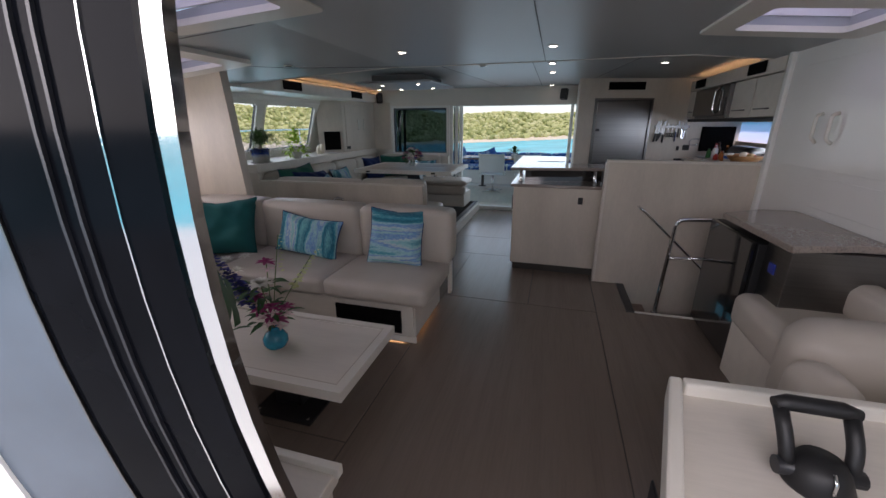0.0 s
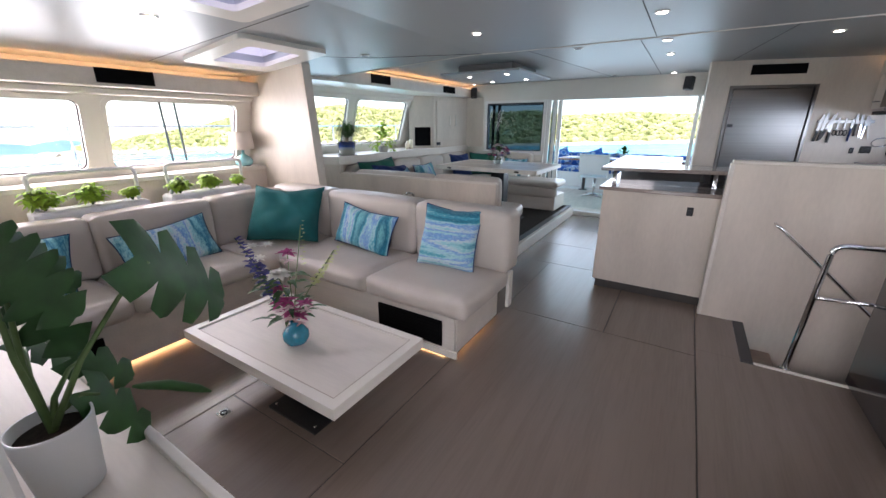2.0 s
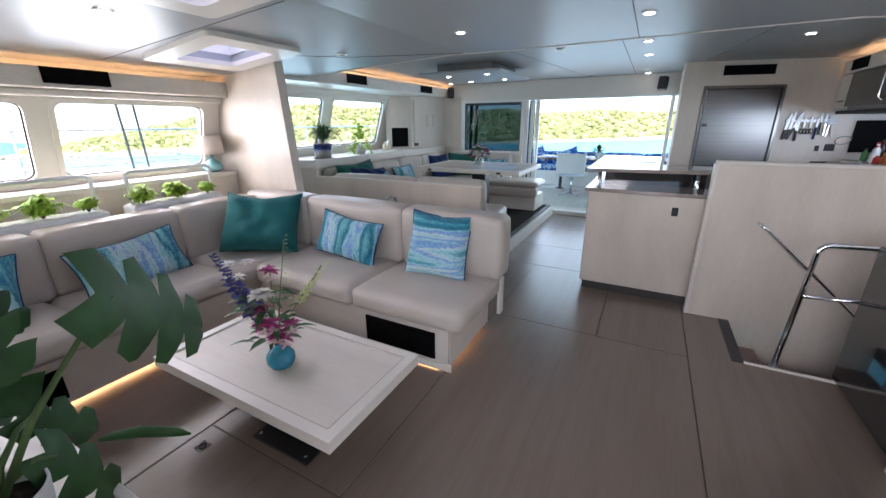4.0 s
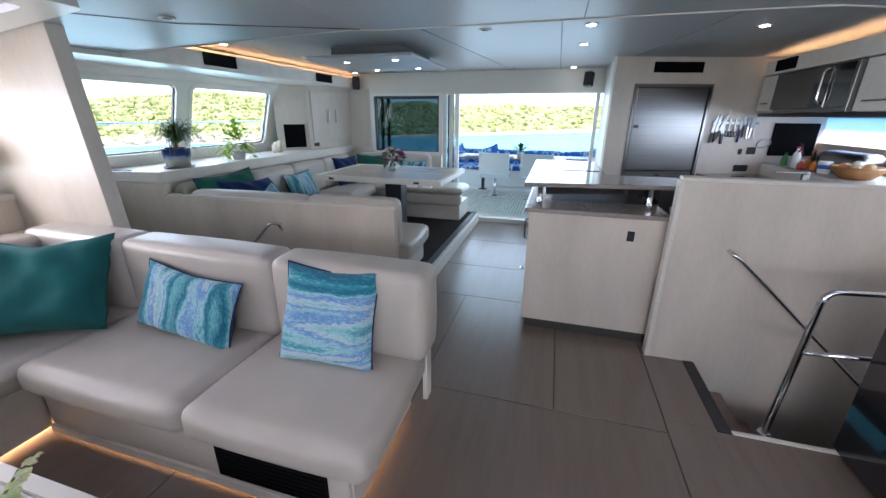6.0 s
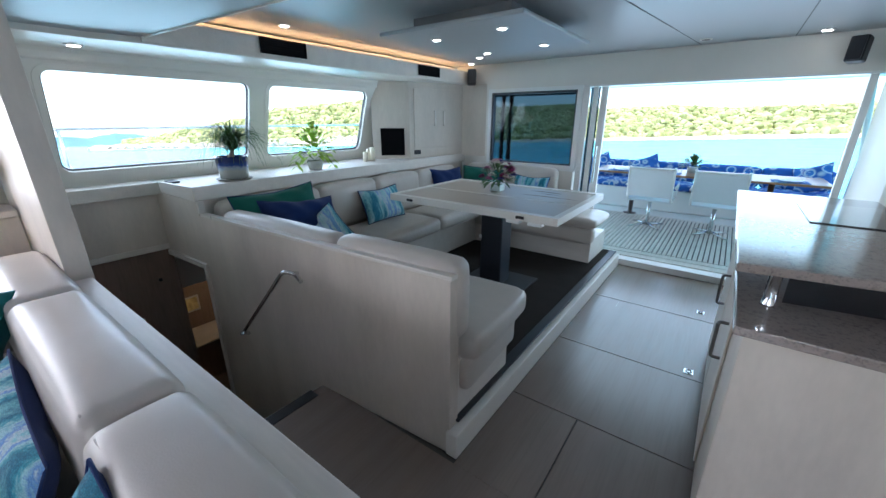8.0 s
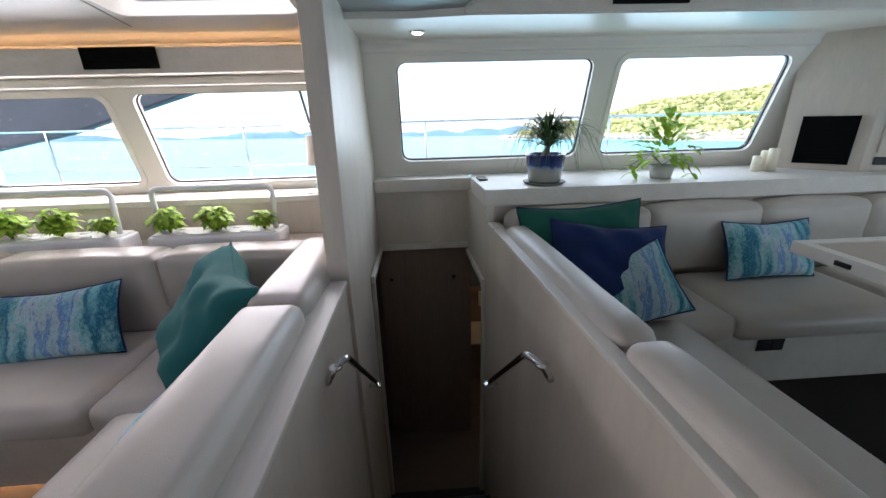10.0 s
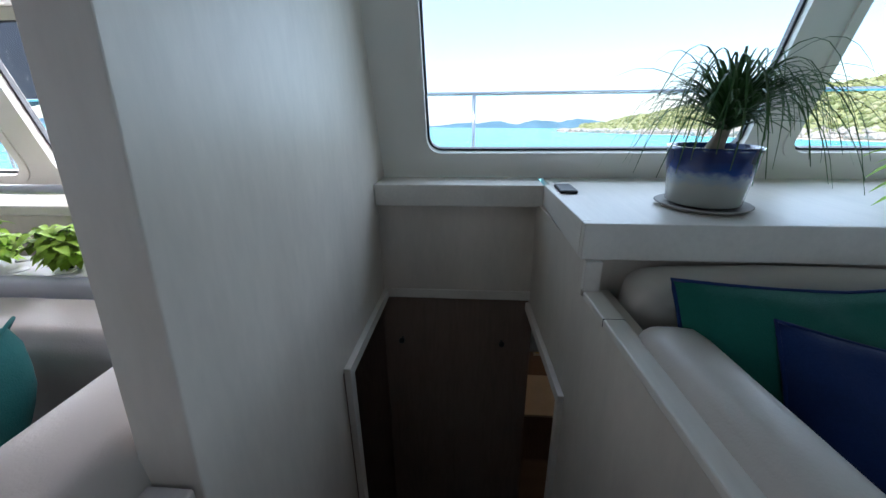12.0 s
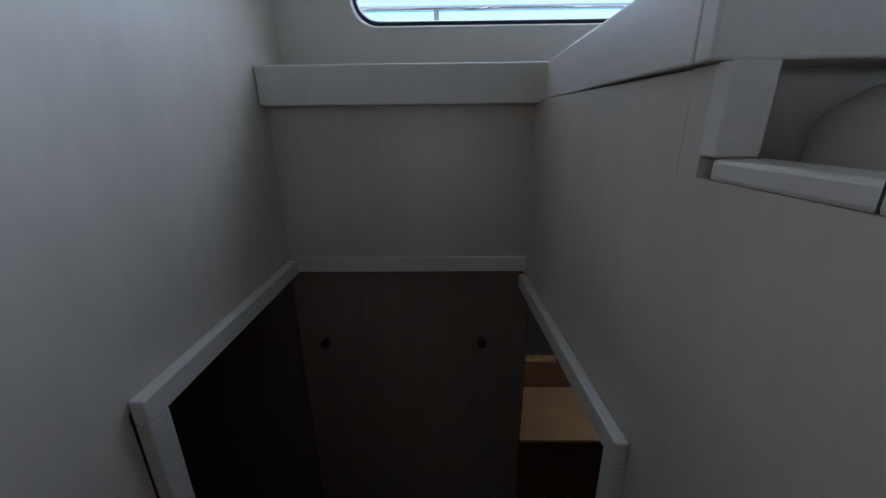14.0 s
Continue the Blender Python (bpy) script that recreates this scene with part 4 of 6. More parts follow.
part("stems", stems, STEM, fl)
b = bag()
spike(b, (-1.04, 1.60, 0.68), (-1.21, 1.555, 0.93), 0.056, 30, rng)
spike(b, (-1.05, 1.62, 0.60), (-1.19, 1.57, 0.80), 0.062, 18, rng)
part("delphinium", b, PETAL_B, fl)
for p in ((-1.12, 1.575, 0.88), (-1.06, 1.57, 0.83), (-1.15, 1.59, 0.80), (-1.02, 1.60, 0.90)):
    b = bag()
    bloom(b, p, 0.040, 7, rng, 0.8, 2)
    part("white_bloom", b, PETAL_W, fl)
b = bag()
spike(b, (-0.84, 1.71, 0.70), (-0.71, 1.80, 0.91), 0.040, 22, rng)
part("snapdragon", b, PETAL_Y, fl)
b = bag()
spike(b, (-0.885, 1.69, 0.80), (-0.87, 1.71, 1.04), 0.022, 12, rng)
part("snapdragon", b, PETAL_Y, fl)
b = bag()
bloom(b, (-0.93, 1.575, 0.765), 0.066, 20, rng, 1.2, 5)
part("chrysanthemum", b, PETAL_W, fl)
for p in heads["m"] + [(-0.90, 1.64, 0.52), (-0.96, 1.62, 0.54)]:
    b, b2 = bag(), bag()
    bloom(b, p, 0.058, 6, rng, 0.6, 2)
    bloom(b2, (p[0] + 0.02, p[1] - 0.01, p[2] - 0.03), 0.044, 5, rng, 0.5, 1)
    part("orchid", b, PETAL_M, fl)
    part("orchid", b2, PETAL_P, fl)
b = bag()
for i in range(60):
    a = rng.uniform(0, 6.28)
    h = rng.uniform(0.14, 0.42)
    d = rng.uniform(0.02, 0.10)
    leaf(b, (vx + d * math.cos(a) - 0.03, vy + d * math.sin(a), vz + h), (math.cos(a), math.sin(a), 0.35), rng.uniform(0.06, 0.12), rng.uniform(0.025, 0.045), 0.4, n=4)
part("foliage", b, LEAF, fl)

# ---- monstera on the forward ledge ----
ledge = structure("trim_fore_ledge", box(-2.86, -0.07, 0.561, 0.855, 0.50, 0.548, 0.004), OAK_H, "pale oak ledge along the forward wall")
structure("trim_fore_ledge_edge", box(-2.86, -0.055, 0.835, 0.862, 0.535, 0.572, 0.004), TRIM, "raised cream edge of the ledge")
structure("wall_fore_ledge", box(-2.86, -0.08, 0.561, 0.83, 0.0, 0.50, 0), OAK, "pale oak front below the ledge")
px, py, pz = -0.575, 0.662, 0.549
mon = thing("potted_monstera", (px, py, pz), "monstera with large split leaves in a white pot", "plant")
part("pot", lathe([(0.062, 0), (0.067, 0.004), (0.084, 0.205), (0.084, 0.211), (0.079, 0.211), (0.077, 0.17), (0.0, 0.168)], (px, py, pz), 36), WHITE_POT, mon)
part("soil", lathe([(0.076, 0.168), (0.076, 0.176), (0.0, 0.182)], (px, py, pz), 24), SOIL, mon)
# each leaf from the end of its stalk to its tip, with its width, the way its face looks, and its lobes
for base_, tip_, wide, face, lob, curl in (((-0.575, 0.95, 1.10), (-0.64, 1.22, 0.88), 0.30, (0.75, -0.1, 0.65), 4, 0.35), ((-0.80, 0.67, 1.19), (-0.50, 0.735, 1.06), 0.21, (0.3, -0.5, 0.8), 6, 0.25),
                                           ((-0.84, 0.70, 1.09), (-0.60, 0.74, 0.93), 0.20, (0.45, -0.5, 0.75), 5, 0.35), ((-0.60, 0.77, 0.76), (-0.57, 0.885, 0.57), 0.15, (0.6, 0.3, 0.7), 3, 0.5),
                                           ((-0.68, 0.77, 0.84), (-0.68, 0.90, 0.72), 0.13, (0.7, 0.0, 0.7), 3, 0.5), ((-1.00, 0.72, 1.14), (-0.88, 0.86, 1.00), 0.18, (0.4, -0.2, 0.9), 5, 0.3),
                                           ((-0.86, 0.70, 0.88), (-0.92, 0.84, 0.74), 0.15, (0.5, 0.1, 0.85), 4, 0.4)):
    base_, tip_ = Vector(base_), Vector(tip_)
    root, v_ = Vector((px, py, pz + 0.18)), tip_ - base_
    part("stem", tube([root, root.lerp(base_, 0.35) + Vector((0, -0.01, 0.03)), root.lerp(base_, 0.7) + Vector((0, 0, 0.035)), base_], [0.009, 0.0075, 0.006, 0.0045], 8), STEM, mon)
    part("leaf", split_leaf(basis(base_ - v_ * 0.12, v_.cross(Vector(face)), v_), v_.length * 1.12, wide, lob, curl, 0.62), LEAF, mon)
part("rolled_leaf", tube([(-0.66, 0.86, 0.70), (-0.70, 0.90, 0.66), (-0.71, 0.96, 0.62), (-0.69, 1.04, 0.56), (-0.67, 1.07, 0.535)], [0.005, 0.013, 0.018, 0.015, 0.004], 8), LEAF, mon, "young rolled leaf")

# ---- planters with basil on the sofa shelf ----
def planter(y0, y1, bushes):
    x0, x1, z = -3.03, -2.85, 0.813
    t = thing("herb_planter", ((x0 + x1) / 2, (y0 + y1) / 2, z), "white indoor herb planter with an arched light bar and basil", "planter", "herb planters")
    part("trough", pad(x0, x1, y0, y1, z, z + 0.10, 0.022, 0.0, 8, wrinkle=0), WHITE_POT, t)
    part("tray_lid", box(x0 + 0.015, x1 - 0.015, y0 + 0.02, y1 - 0.02, z + 0.098, z + 0.104, 0.003), WHITE, t)
    xa = (x0 + x1) / 2
    part("light_arch", tube(arc([(xa, y0 + 0.045, z + 0.09), (xa, y0 + 0.03, z + 0.345), (xa, y1 - 0.03, z + 0.345), (xa, y1 - 0.045, z + 0.09)], 0.05), 0.014, 10), WHITE_POT, t)
    for k in range(7):
        yy = y0 + 0.12 + k * (y1 - y0 - 0.24) / 6
        part("pod_cover", lathe([(0.026, 0), (0.024, 0.004), (0.0, 0.005)], ((x0 + x1) / 2 + (0.045 if k % 2 else -0.04), yy, z + 0.104), 14), WHITE, t)
    r = random.Random(int(y0 * 10))
    for k, (dy, R) in enumerate(bushes):
        cx, cy = (x0 + x1) / 2 + 0.025, y0 + dy
        b, st = bag(), bag()
        for stalk in range(13):
            a = stalk * 2.4 + r.uniform(-0.3, 0.3)
            out = R * (0.25 + 0.65 * stalk / 13)
            tip = Vector((cx + out * math.cos(a) * 0.8, cy + out * math.sin(a), z + 0.115 + R * r.uniform(0.85, 1.35) * (1.0 - 0.45 * stalk / 13)))
            tube([(cx, cy, z + 0.10), (cx + (tip.x - cx) * 0.4, cy + (tip.y - cy) * 0.4, z + 0.10 + (tip.z - z - 0.10) * 0.6), tip], 0.0022, 5, bm=st)
            for ring_ in range(4):
                c = Vector((cx, cy, z + 0.12)).lerp(tip, 1 - 0.22 * ring_)
                for q in range(5):
                    u = q * 1.257 + ring_ * 0.6 + r.uniform(-0.3, 0.3)
                    leaf(b, c, (math.cos(u), math.sin(u), r.uniform(0.0, 0.5)), R * r.uniform(0.40, 0.60), R * r.uniform(0.28, 0.40), 0.55, n=4)
        part("basil", b, LEAF_LIGHT, t)
        part("stem", st, STEM, t)


planter(1.17, 1.835, ((0.075, 0.115), (0.33, 0.11), (0.57, 0.075)))
planter(1.98, 2.69, ((0.10, 0.10), (0.355, 0.105), (0.61, 0.075)))

# ---- table lamp on the sill ----
lx, ly, lz = -3.265, 2.90, 1.057
tl = thing("table_lamp", (lx, ly, lz), "small aqua ceramic table lamp with a pale linen shade", "lamp")
part("base", lathe([(0.055, 0), (0.080, 0.02), (0.088, 0.05), (0.068, 0.085), (0.026, 0.115), (0.014, 0.125), (0.014, 0.16)], (lx, ly, lz), 28), AQUA, tl)
part("shade", lathe([(0.117, 0.17), (0.106, 0.345), (0.104, 0.345), (0.115, 0.17)], (lx, ly, lz), 32), LINEN, tl)
part("cord", tube([(lx + 0.06, ly, lz + 0.004), (lx + 0.09, ly - 0.1, lz + 0.004), (lx + 0.05, ly - 0.2, lz + 0.004), (lx + 0.08, ly - 0.26, lz + 0.004)], 0.003, 6), BLACK, tl)

# ---- dining corner ----
DKGREEN = material("dark_green_fabric", (0.012, 0.10, 0.075), 0.85, vary=0.15, vary_scale=8, grain=0.5, grain_scale=160, bump=0.5, bump_scale=350, sheen=0.06, spec=0.2)
SLATE = material("dark_slate_paint", (0.022, 0.026, 0.036), 0.3, vary=0.1)
dt = thing("dining_table", (-1.53, 5.6, 0.15), "whitewashed oak folding dining table on a dark column", "table")
for y0, y1 in ((5.14, 5.598), (5.602, 6.13)):
    part("table_leaf", box(-2.245, -0.875, y0 + 0.02, y1 - 0.02 if y1 > 6 else y1, 0.887, 0.926, 0.002), TABLE, dt)
part("rim", ring(rect(-2.29, -0.83, 5.11, 6.18), rect(-2.246, -0.874, 5.159, 6.111), 0.052, Matrix.Translation((0, 0, 0.880))), TRIM, dt)
part("fold_line", box(-2.25, -0.87, 5.593, 5.607, 0.922, 0.9285, 0.001), TRIM, dt)
part("column", box(-1.62, -1.42, 5.50, 5.68, 0.17, 0.885, 0.01), SLATE, dt)
part("latch_plate", box(-1.625, -1.60, 5.485, 5.50, 0.56, 0.60, 0.004), CHROME, dt)
part("foot", box(-1.78, -1.22, 5.32, 5.86, 0.15, 0.168, 0.004), BLACK, dt)
for x in (-2.10, -1.12):
    part("catch", box(x, x + 0.06, 5.102, 5.112, 0.893, 0.913, 0.003), BLACK, dt)
for x in (-1.20, -1.04):
    part("slide_block", box(x, x + 0.10, 5.12, 5.18, 0.852, 0.879, 0.005), WHITE, dt)
bench = thing("dining_bench", (-2.0, 5.5, 0.15), "cream leather dining bench round three sides", "bench")
part("base", prism([(-2.30, 3.96), (-0.865, 4.042), (-0.865, 4.56), (-2.30, 4.56)], 0.15, 0.47, 0.003), OAK_H, bench)
part("base", box(-2.88, -2.32, 3.99, 7.1, 0.15, 0.47, 0.003), OAK_H, bench)
part("base", box(-2.318, -0.98, 6.56, 7.1, 0.15, 0.38, 0.003), OAK_H, bench)
SK = Matrix.Translation((-0.81, 4.022, 0)) @ Matrix.Rotation(radians(3.4), 4, "Z")
part("seat_cushion", pad(-1.42, 0.03, 0.05, 0.70, 0.45, 0.61, 0.055, 0.012, 12, bm=bag(), m=SK), LEATHER, bench)
part("seat_skirt", pad(-0.12, -0.005, 0.05, 0.62, 0.29, 0.47, 0.03, 0.004, 8, bm=bag(), m=SK), LEATHER, bench)
part("back_cushion", pad(-0.775, -0.035, -0.02, 0.12, 0.58, 0.965, 0.05, 0.01, 12, bm=bag(), m=SK), LEATHER, bench)
part("back_cushion", pad(-1.86, -0.785, -0.02, 0.12, 0.58, 0.955, 0.05, 0.01, 12, bm=bag(), m=SK), LEATHER, bench)
for y0, y1 in ((4.05, 4.898), (4.902, 5.748), (5.752, 6.55)):
    part("seat_cushion", pad(-2.76, -2.21, y0, y1, 0.46, 0.60, 0.05, 0.018, 12), LEATHER, bench)
for y0, y1 in ((3.95, 4.748), (4.752, 5.398), (5.402, 6.048), (6.052, 6.75)):
    part("back_cushion", pad(-2.895, -2.74, y0, y1, 0.60, 0.985, 0.045, 0.022, 12), LEATHER, bench)
part("seat_cushion", pad(-2.76, -0.93, 6.46, 6.98, 0.52, 0.62, 0.05, 0.012, 12), LEATHER, bench)
part("seat_skirt", pad(-2.3, -0.96, 6.48, 6.60, 0.36, 0.53, 0.04, 0.01, 10), LEATHER, bench)
part("back_cushion", pad(-2.72, -1.55, 6.94, 7.10, 0.60, 1.0, 0.05, 0.015, 12), LEATHER, bench)


def outlet(m, w, h, label):
    t = thing("socket", m.translation, label, "socket", "sockets")
    part("plate", box(-w / 2, w / 2, -h / 2, h / 2, 0, 0.006, 0.003, bm=bag(), m=m), BLACK, t)
    part("rocker", box(-w / 3, -w / 20, -h / 4, h / 4, 0.006, 0.009, 0.001, bm=bag(), m=m), RUBBER, t)
    part("rocker", box(w / 20, w / 3, -h / 4, h / 4, 0.006, 0.009, 0.001, bm=bag(), m=m), RUBBER, t)


outlet(basis((-2.318, 5.18, 0.38), (0, 1, 0), (0, 0, 1)), 0.14, 0.075, "black double socket in the bench base")
pillow("dark green cushion with navy piping on the dining bench", lean(-2.61, 4.30, 0.84, 90, 18, 2), 0.66, 0.44, 0.20, DKGREEN, NAVY, 6)
pillow("navy blue cushion on the dining bench", lean(-2.44, 4.36, 0.80, 84, 32, -5), 0.56, 0.42, 0.24, NAVY, NAVY, 7, 0.02)
pillow("small teal striped cushion on the dining bench", lean(-2.30, 4.42, 0.74, 60, 30, 30), 0.36, 0.34, 0.12, STRIPE_Y, NAVY, 8)
pillow("grey-teal patterned cushion on the dining bench", lean(-2.64, 5.36, 0.76, 90, 22, 0), 0.50, 0.32, 0.13, STRIPE_Y, NAVY, 9)
pillow("navy blue cushion in the bench's corner", lean(-2.62, 6.42, 0.80, 70, 20, 0), 0.42, 0.40, 0.13, NAVY, NAVY, 10)
pillow("dark green cushion in the bench's corner", lean(-2.38, 6.78, 0.81, 20, 20, 0), 0.50, 0.40, 0.14, DKGREEN, NAVY, 11)
pillow("teal cushion against the aft bench back", lean(-1.80, 6.86, 0.77, 0, 22, 0), 0.42, 0.32, 0.13, STRIPE_X, NAVY, 12)

# flowers on the dining table
fx, fy, fz = -1.63, 5.78, 0.927
gv = thing("glass_vase", (fx, fy, fz), "square clear glass vase on the dining table", "vase")
part("glass", ring(round_rect(fx - 0.055, fx + 0.055, fy - 0.055, fy + 0.055, 0.012), round_rect(fx - 0.049, fx + 0.049, fy - 0.049, fy + 0.049, 0.009), 0.10, Matrix.Translation((0, 0, fz))), GLASS, gv)
part("water", box(fx - 0.048, fx + 0.048, fy - 0.048, fy + 0.048, fz + 0.002, fz + 0.06, 0.008), STONE_G, gv)
bq = thing("flower_arrangement", (fx, fy, fz + 0.06), "low bouquet of white, pink and violet flowers in the glass vase", "flowers")
rng = random.Random(8)
kinds = ((PETAL_W, "white_bloom"), (PETAL_M, "magenta_bloom"), (PETAL_P, "pink_bloom"), (PETAL_B, "violet_bloom"))
for i in range(34):
    a, e = rng.uniform(0, 6.28), rng.uniform(0.05, 1.45)
    d = Vector((math.cos(a) * math.cos(e), math.sin(a) * math.cos(e), math.sin(e)))
    p = Vector((fx, fy, fz + 0.11)) + Vector((d.x * 0.14, d.y * 0.14, d.z * 0.15))
    b = bag()
    bloom(b, p, rng.uniform(0.040, 0.058), 9, rng, 0.9, 3)
    mt, nm = kinds[(0, 1, 2, 1, 0, 2, 1, 3)[i % 8]]
    part(nm, b, mt, bq)
b = bag()
for i in range(80):
    a, e = rng.uniform(0, 6.28), rng.uniform(-0.2, 1.2)
    d = Vector((math.cos(a) * math.cos(e), math.sin(a) * math.cos(e), math.sin(e)))
    leaf(b, Vector((fx, fy, fz + 0.11)) + d * 0.10, d, rng.uniform(0.06, 0.10), rng.uniform(0.02, 0.034), 0.3, n=3)
for dx, dy, h in ((-0.03, 0.0, 0.40), (0.03, 0.02, 0.34), (-0.05, -0.02, 0.31)):
    spike(b, (fx + dx * 0.5, fy + dy * 0.5, fz + 0.22), (fx + dx, fy + dy, fz + h), 0.016, 10, rng)
part("foliage", b, PALM, bq)

# ponytail palm on the shelf
ppx, ppy, ppz = -3.13, 4.25, 1.081
palm = thing("potted_palm", (ppx, ppy, ppz), "ponytail palm in a blue and grey glazed pot", "plant")


def two_tone():
    m = material("blue_grey_glaze", (0.3, 0.3, 0.28), 0.12, coat=0.5)
    n, l = m.node_tree.nodes, m.node_tree.links
    tc, sep, nz, add, rp = n.new("ShaderNodeTexCoord"), n.new("ShaderNodeSeparateXYZ"), n.new("ShaderNodeTexNoise"), n.new("ShaderNodeMath"), n.new("ShaderNodeValToRGB")
    nz.inputs["Scale"].default_value = 7
    l.new(tc.outputs["Generated"], sep.inputs[0])
    l.new(tc.outputs["Generated"], nz.inputs["Vector"])
    add.operation = "MULTIPLY_ADD"
    l.new(nz.outputs[0], add.inputs[0])
    add.inputs[1].default_value = 0.28
    l.new(sep.outputs[2], add.inputs[2])
    e = rp.color_ramp.elements
    e.new(0.6), e.new(0.7)
    for k, (pos, c) in zip(e, ((0.50, (0.30, 0.30, 0.27)), (0.64, (0.22, 0.26, 0.32)), (0.76, (0.012, 0.045, 0.20)), (0.95, (0.008, 0.02, 0.10)))):
        k.position, k.color = pos, (*c, 1)
    l.new(add.outputs[0], rp.inputs[0])
    l.new(rp.outputs[0], n["Principled BSDF"].inputs["Base Color"])
    return m


GLAZE = two_tone()
part("pot", lathe([(0.092, 0.008), (0.100, 0.014), (0.114, 0.13), (0.118, 0.165), (0.119, 0.175), (0.112, 0.175), (0.107, 0.15), (0.0, 0.148)], (ppx, ppy, ppz + 0.004), 40), GLAZE, palm)
part("saucer", lathe([(0.112, 0), (0.130, 0.012), (0.126, 0.014), (0.098, 0.006), (0.0, 0.006)], (ppx, ppy, ppz), 36), material("grey_clay", (0.28, 0.26, 0.23), 0.7, vary=0.15), palm)
part("trunk", tube([(ppx, ppy, ppz + 0.14), (ppx + 0.005, ppy, ppz + 0.18), (ppx + 0.01, ppy + 0.008, ppz + 0.21), (ppx + 0.012, ppy + 0.01, ppz + 0.24)], [0.035, 0.022, 0.016, 0.02], 10), material("pale_bark", (0.26, 0.21, 0.15), 0.8, vary=0.3, vary_scale=40, bump=0.6), palm)
rng = random.Random(11)
b = bag()
for i in range(330):
    far = i % 5 < 2
    a, e = rng.uniform(0, 6.28), rng.uniform(0.65, 1.25) if far else rng.uniform(0.3, 1.5)
    L = rng.uniform(0.44, 0.70) if far else rng.uniform(0.18, 0.36)
    c0 = Vector((ppx + 0.012, ppy + 0.01, ppz + rng.uniform(0.215, 0.26)))
    d = Vector((math.cos(a) * math.cos(e), math.sin(a) * math.cos(e), math.sin(e)))
    if d.x < 0:
        d.x *= 0.55
    s = d.cross(Vector((0, 0, 1))).normalized()
    prev, fall, pw = None, (0.72 if far else 0.33) * (0.8 + 0.3 * rng.random()), rng.uniform(1.8, 2.6)
    sway = s * rng.uniform(-0.12, 0.12) * L
    for k in range(10):
        t = k / 9
        c = c0 + d * L * t * (1 - 0.18 * t) + sway * t * t - Vector((0, 0, 1)) * L * fall * t ** pw
        w = (0.0056 if far else 0.0070) * (1 - 0.85 * t)
        row = [b.verts.new(c - s * w), b.verts.new(c + Vector((0, 0, -w * 0.4))), b.verts.new(c + s * w)]
        if prev:
            b.faces.new((prev[0], prev[1], row[1], row[0]))
            b.faces.new((prev[1], prev[2], row[2], row[1]))
        prev = row
part("foliage", b, PALM, palm)
# trailing pot plant
qx, qy, qz = -3.16, 5.02, 1.081
pp = thing("potted_plant", (qx, qy, qz), "leafy green pot plant in a grey pot on the shelf", "plant")
part("pot", lathe([(0.055, 0), (0.06, 0.004), (0.075, 0.08), (0.072, 0.082), (0.066, 0.06), (0, 0.058)], (qx, qy, qz), 28), material("grey_stone_pot", (0.45, 0.44, 0.42), 0.7, vary=0.1), pp)
b, st = bag(), bag()
for i in range(115):
    a, e = rng.uniform(0, 6.28), rng.uniform(-0.15, 1.5)
    d = Vector((math.cos(a) * math.cos(e) * 0.8, math.sin(a) * math.cos(e), math.sin(e) * 1.25))
    p = Vector((qx, qy, qz + 0.12)) + d * rng.uniform(0.06, 0.22)
    leaf(b, p, d + Vector((0, 0, -0.1)), rng.uniform(0.07, 0.11), rng.uniform(0.04, 0.06), 0.5, n=3)
for y, z in ((-0.20, 0.12), (-0.24, 0.06), (-0.22, 0.02), (0.17, 0.0)):
    tube([(qx, qy, qz + 0.08), (qx + 0.04, qy + y * 0.5, qz + 0.16), (qx + 0.05, qy + y, qz + z + 0.03)], 0.002, 5, bm=st)
    for k in range(3):
        leaf(b, (qx + 0.05, qy + y, qz + z + 0.03), (math.cos(k * 2.1), math.sin(k * 2.1), -0.3), 0.07, 0.04, 0.4, n=3)
part("foliage", b, LEAF_LIGHT, pp)
part("stems", st, STEM, pp)
for x, y, h, r in ((-3.30, 5.78, 0.10, 0.028), (-3.27, 5.86, 0.15, 0.03), (-3.33, 5.86, 0.13, 0.028)):
    c = thing("candle", (x, y, 1.081), "ivory pillar candle on the shelf", "candle", "candles")
    part("wax", lathe([(r, 0), (r, h - 0.004), (r - 0.004, h), (r * 0.5, h - 0.005), (0, h - 0.006)], (x, y, 1.081), 20), WAX, c)
    part("wick", tube([(x, y, 1.081 + h - 0.008), (x + 0.001, y, 1.081 + h + 0.008)], 0.0012, 5), BLACK, c)
solid("remote_control", box(-3.42, -3.29, 3.865, 3.925, 1.081, 1.093, 0.004), BLACK, "small black remote on the window shelf", "remote")

# bulkhead fittings
g = Vector((0.30, 0.31, 0)).normalized()
GM = basis((-3.42 + 0.0, 6.02, 0), g, (0, 0, 1))
slatted(0.10, 0.36, 1.13, 1.42, 13, GM @ Matrix.Translation((0, 0, 0.012)), "air_grille", "black slatted air grille in the oak bulkhead", "vent")
c = Vector((0.26, 0.72, 0)).normalized()
CM = basis((-3.12, 6.33, 0), c, (0, 0, 1))
cup = thing("cupboard", (-3.0, 6.7, 1.09), "pale oak wall cupboard with two slim handles", "cupboard")
part("door", box(0.06, 0.74, 1.20, 1.86, 0.0, 0.012, 0.003, bm=bag(), m=CM), OAK, cup)
for u in (0.34, 0.47):
    part("handle", tube([CM @ Vector(p) for p in arc([(u, 1.46, 0.01), (u, 1.46, 0.03), (u, 1.62, 0.03), (u, 1.62, 0.01)], 0.012)], 0.008, 8), TRIM, cup)
outlet(CM @ Matrix.Translation((0.10, 1.15, 0.002)), 0.09, 0.05, "black socket plate on the bulkhead")

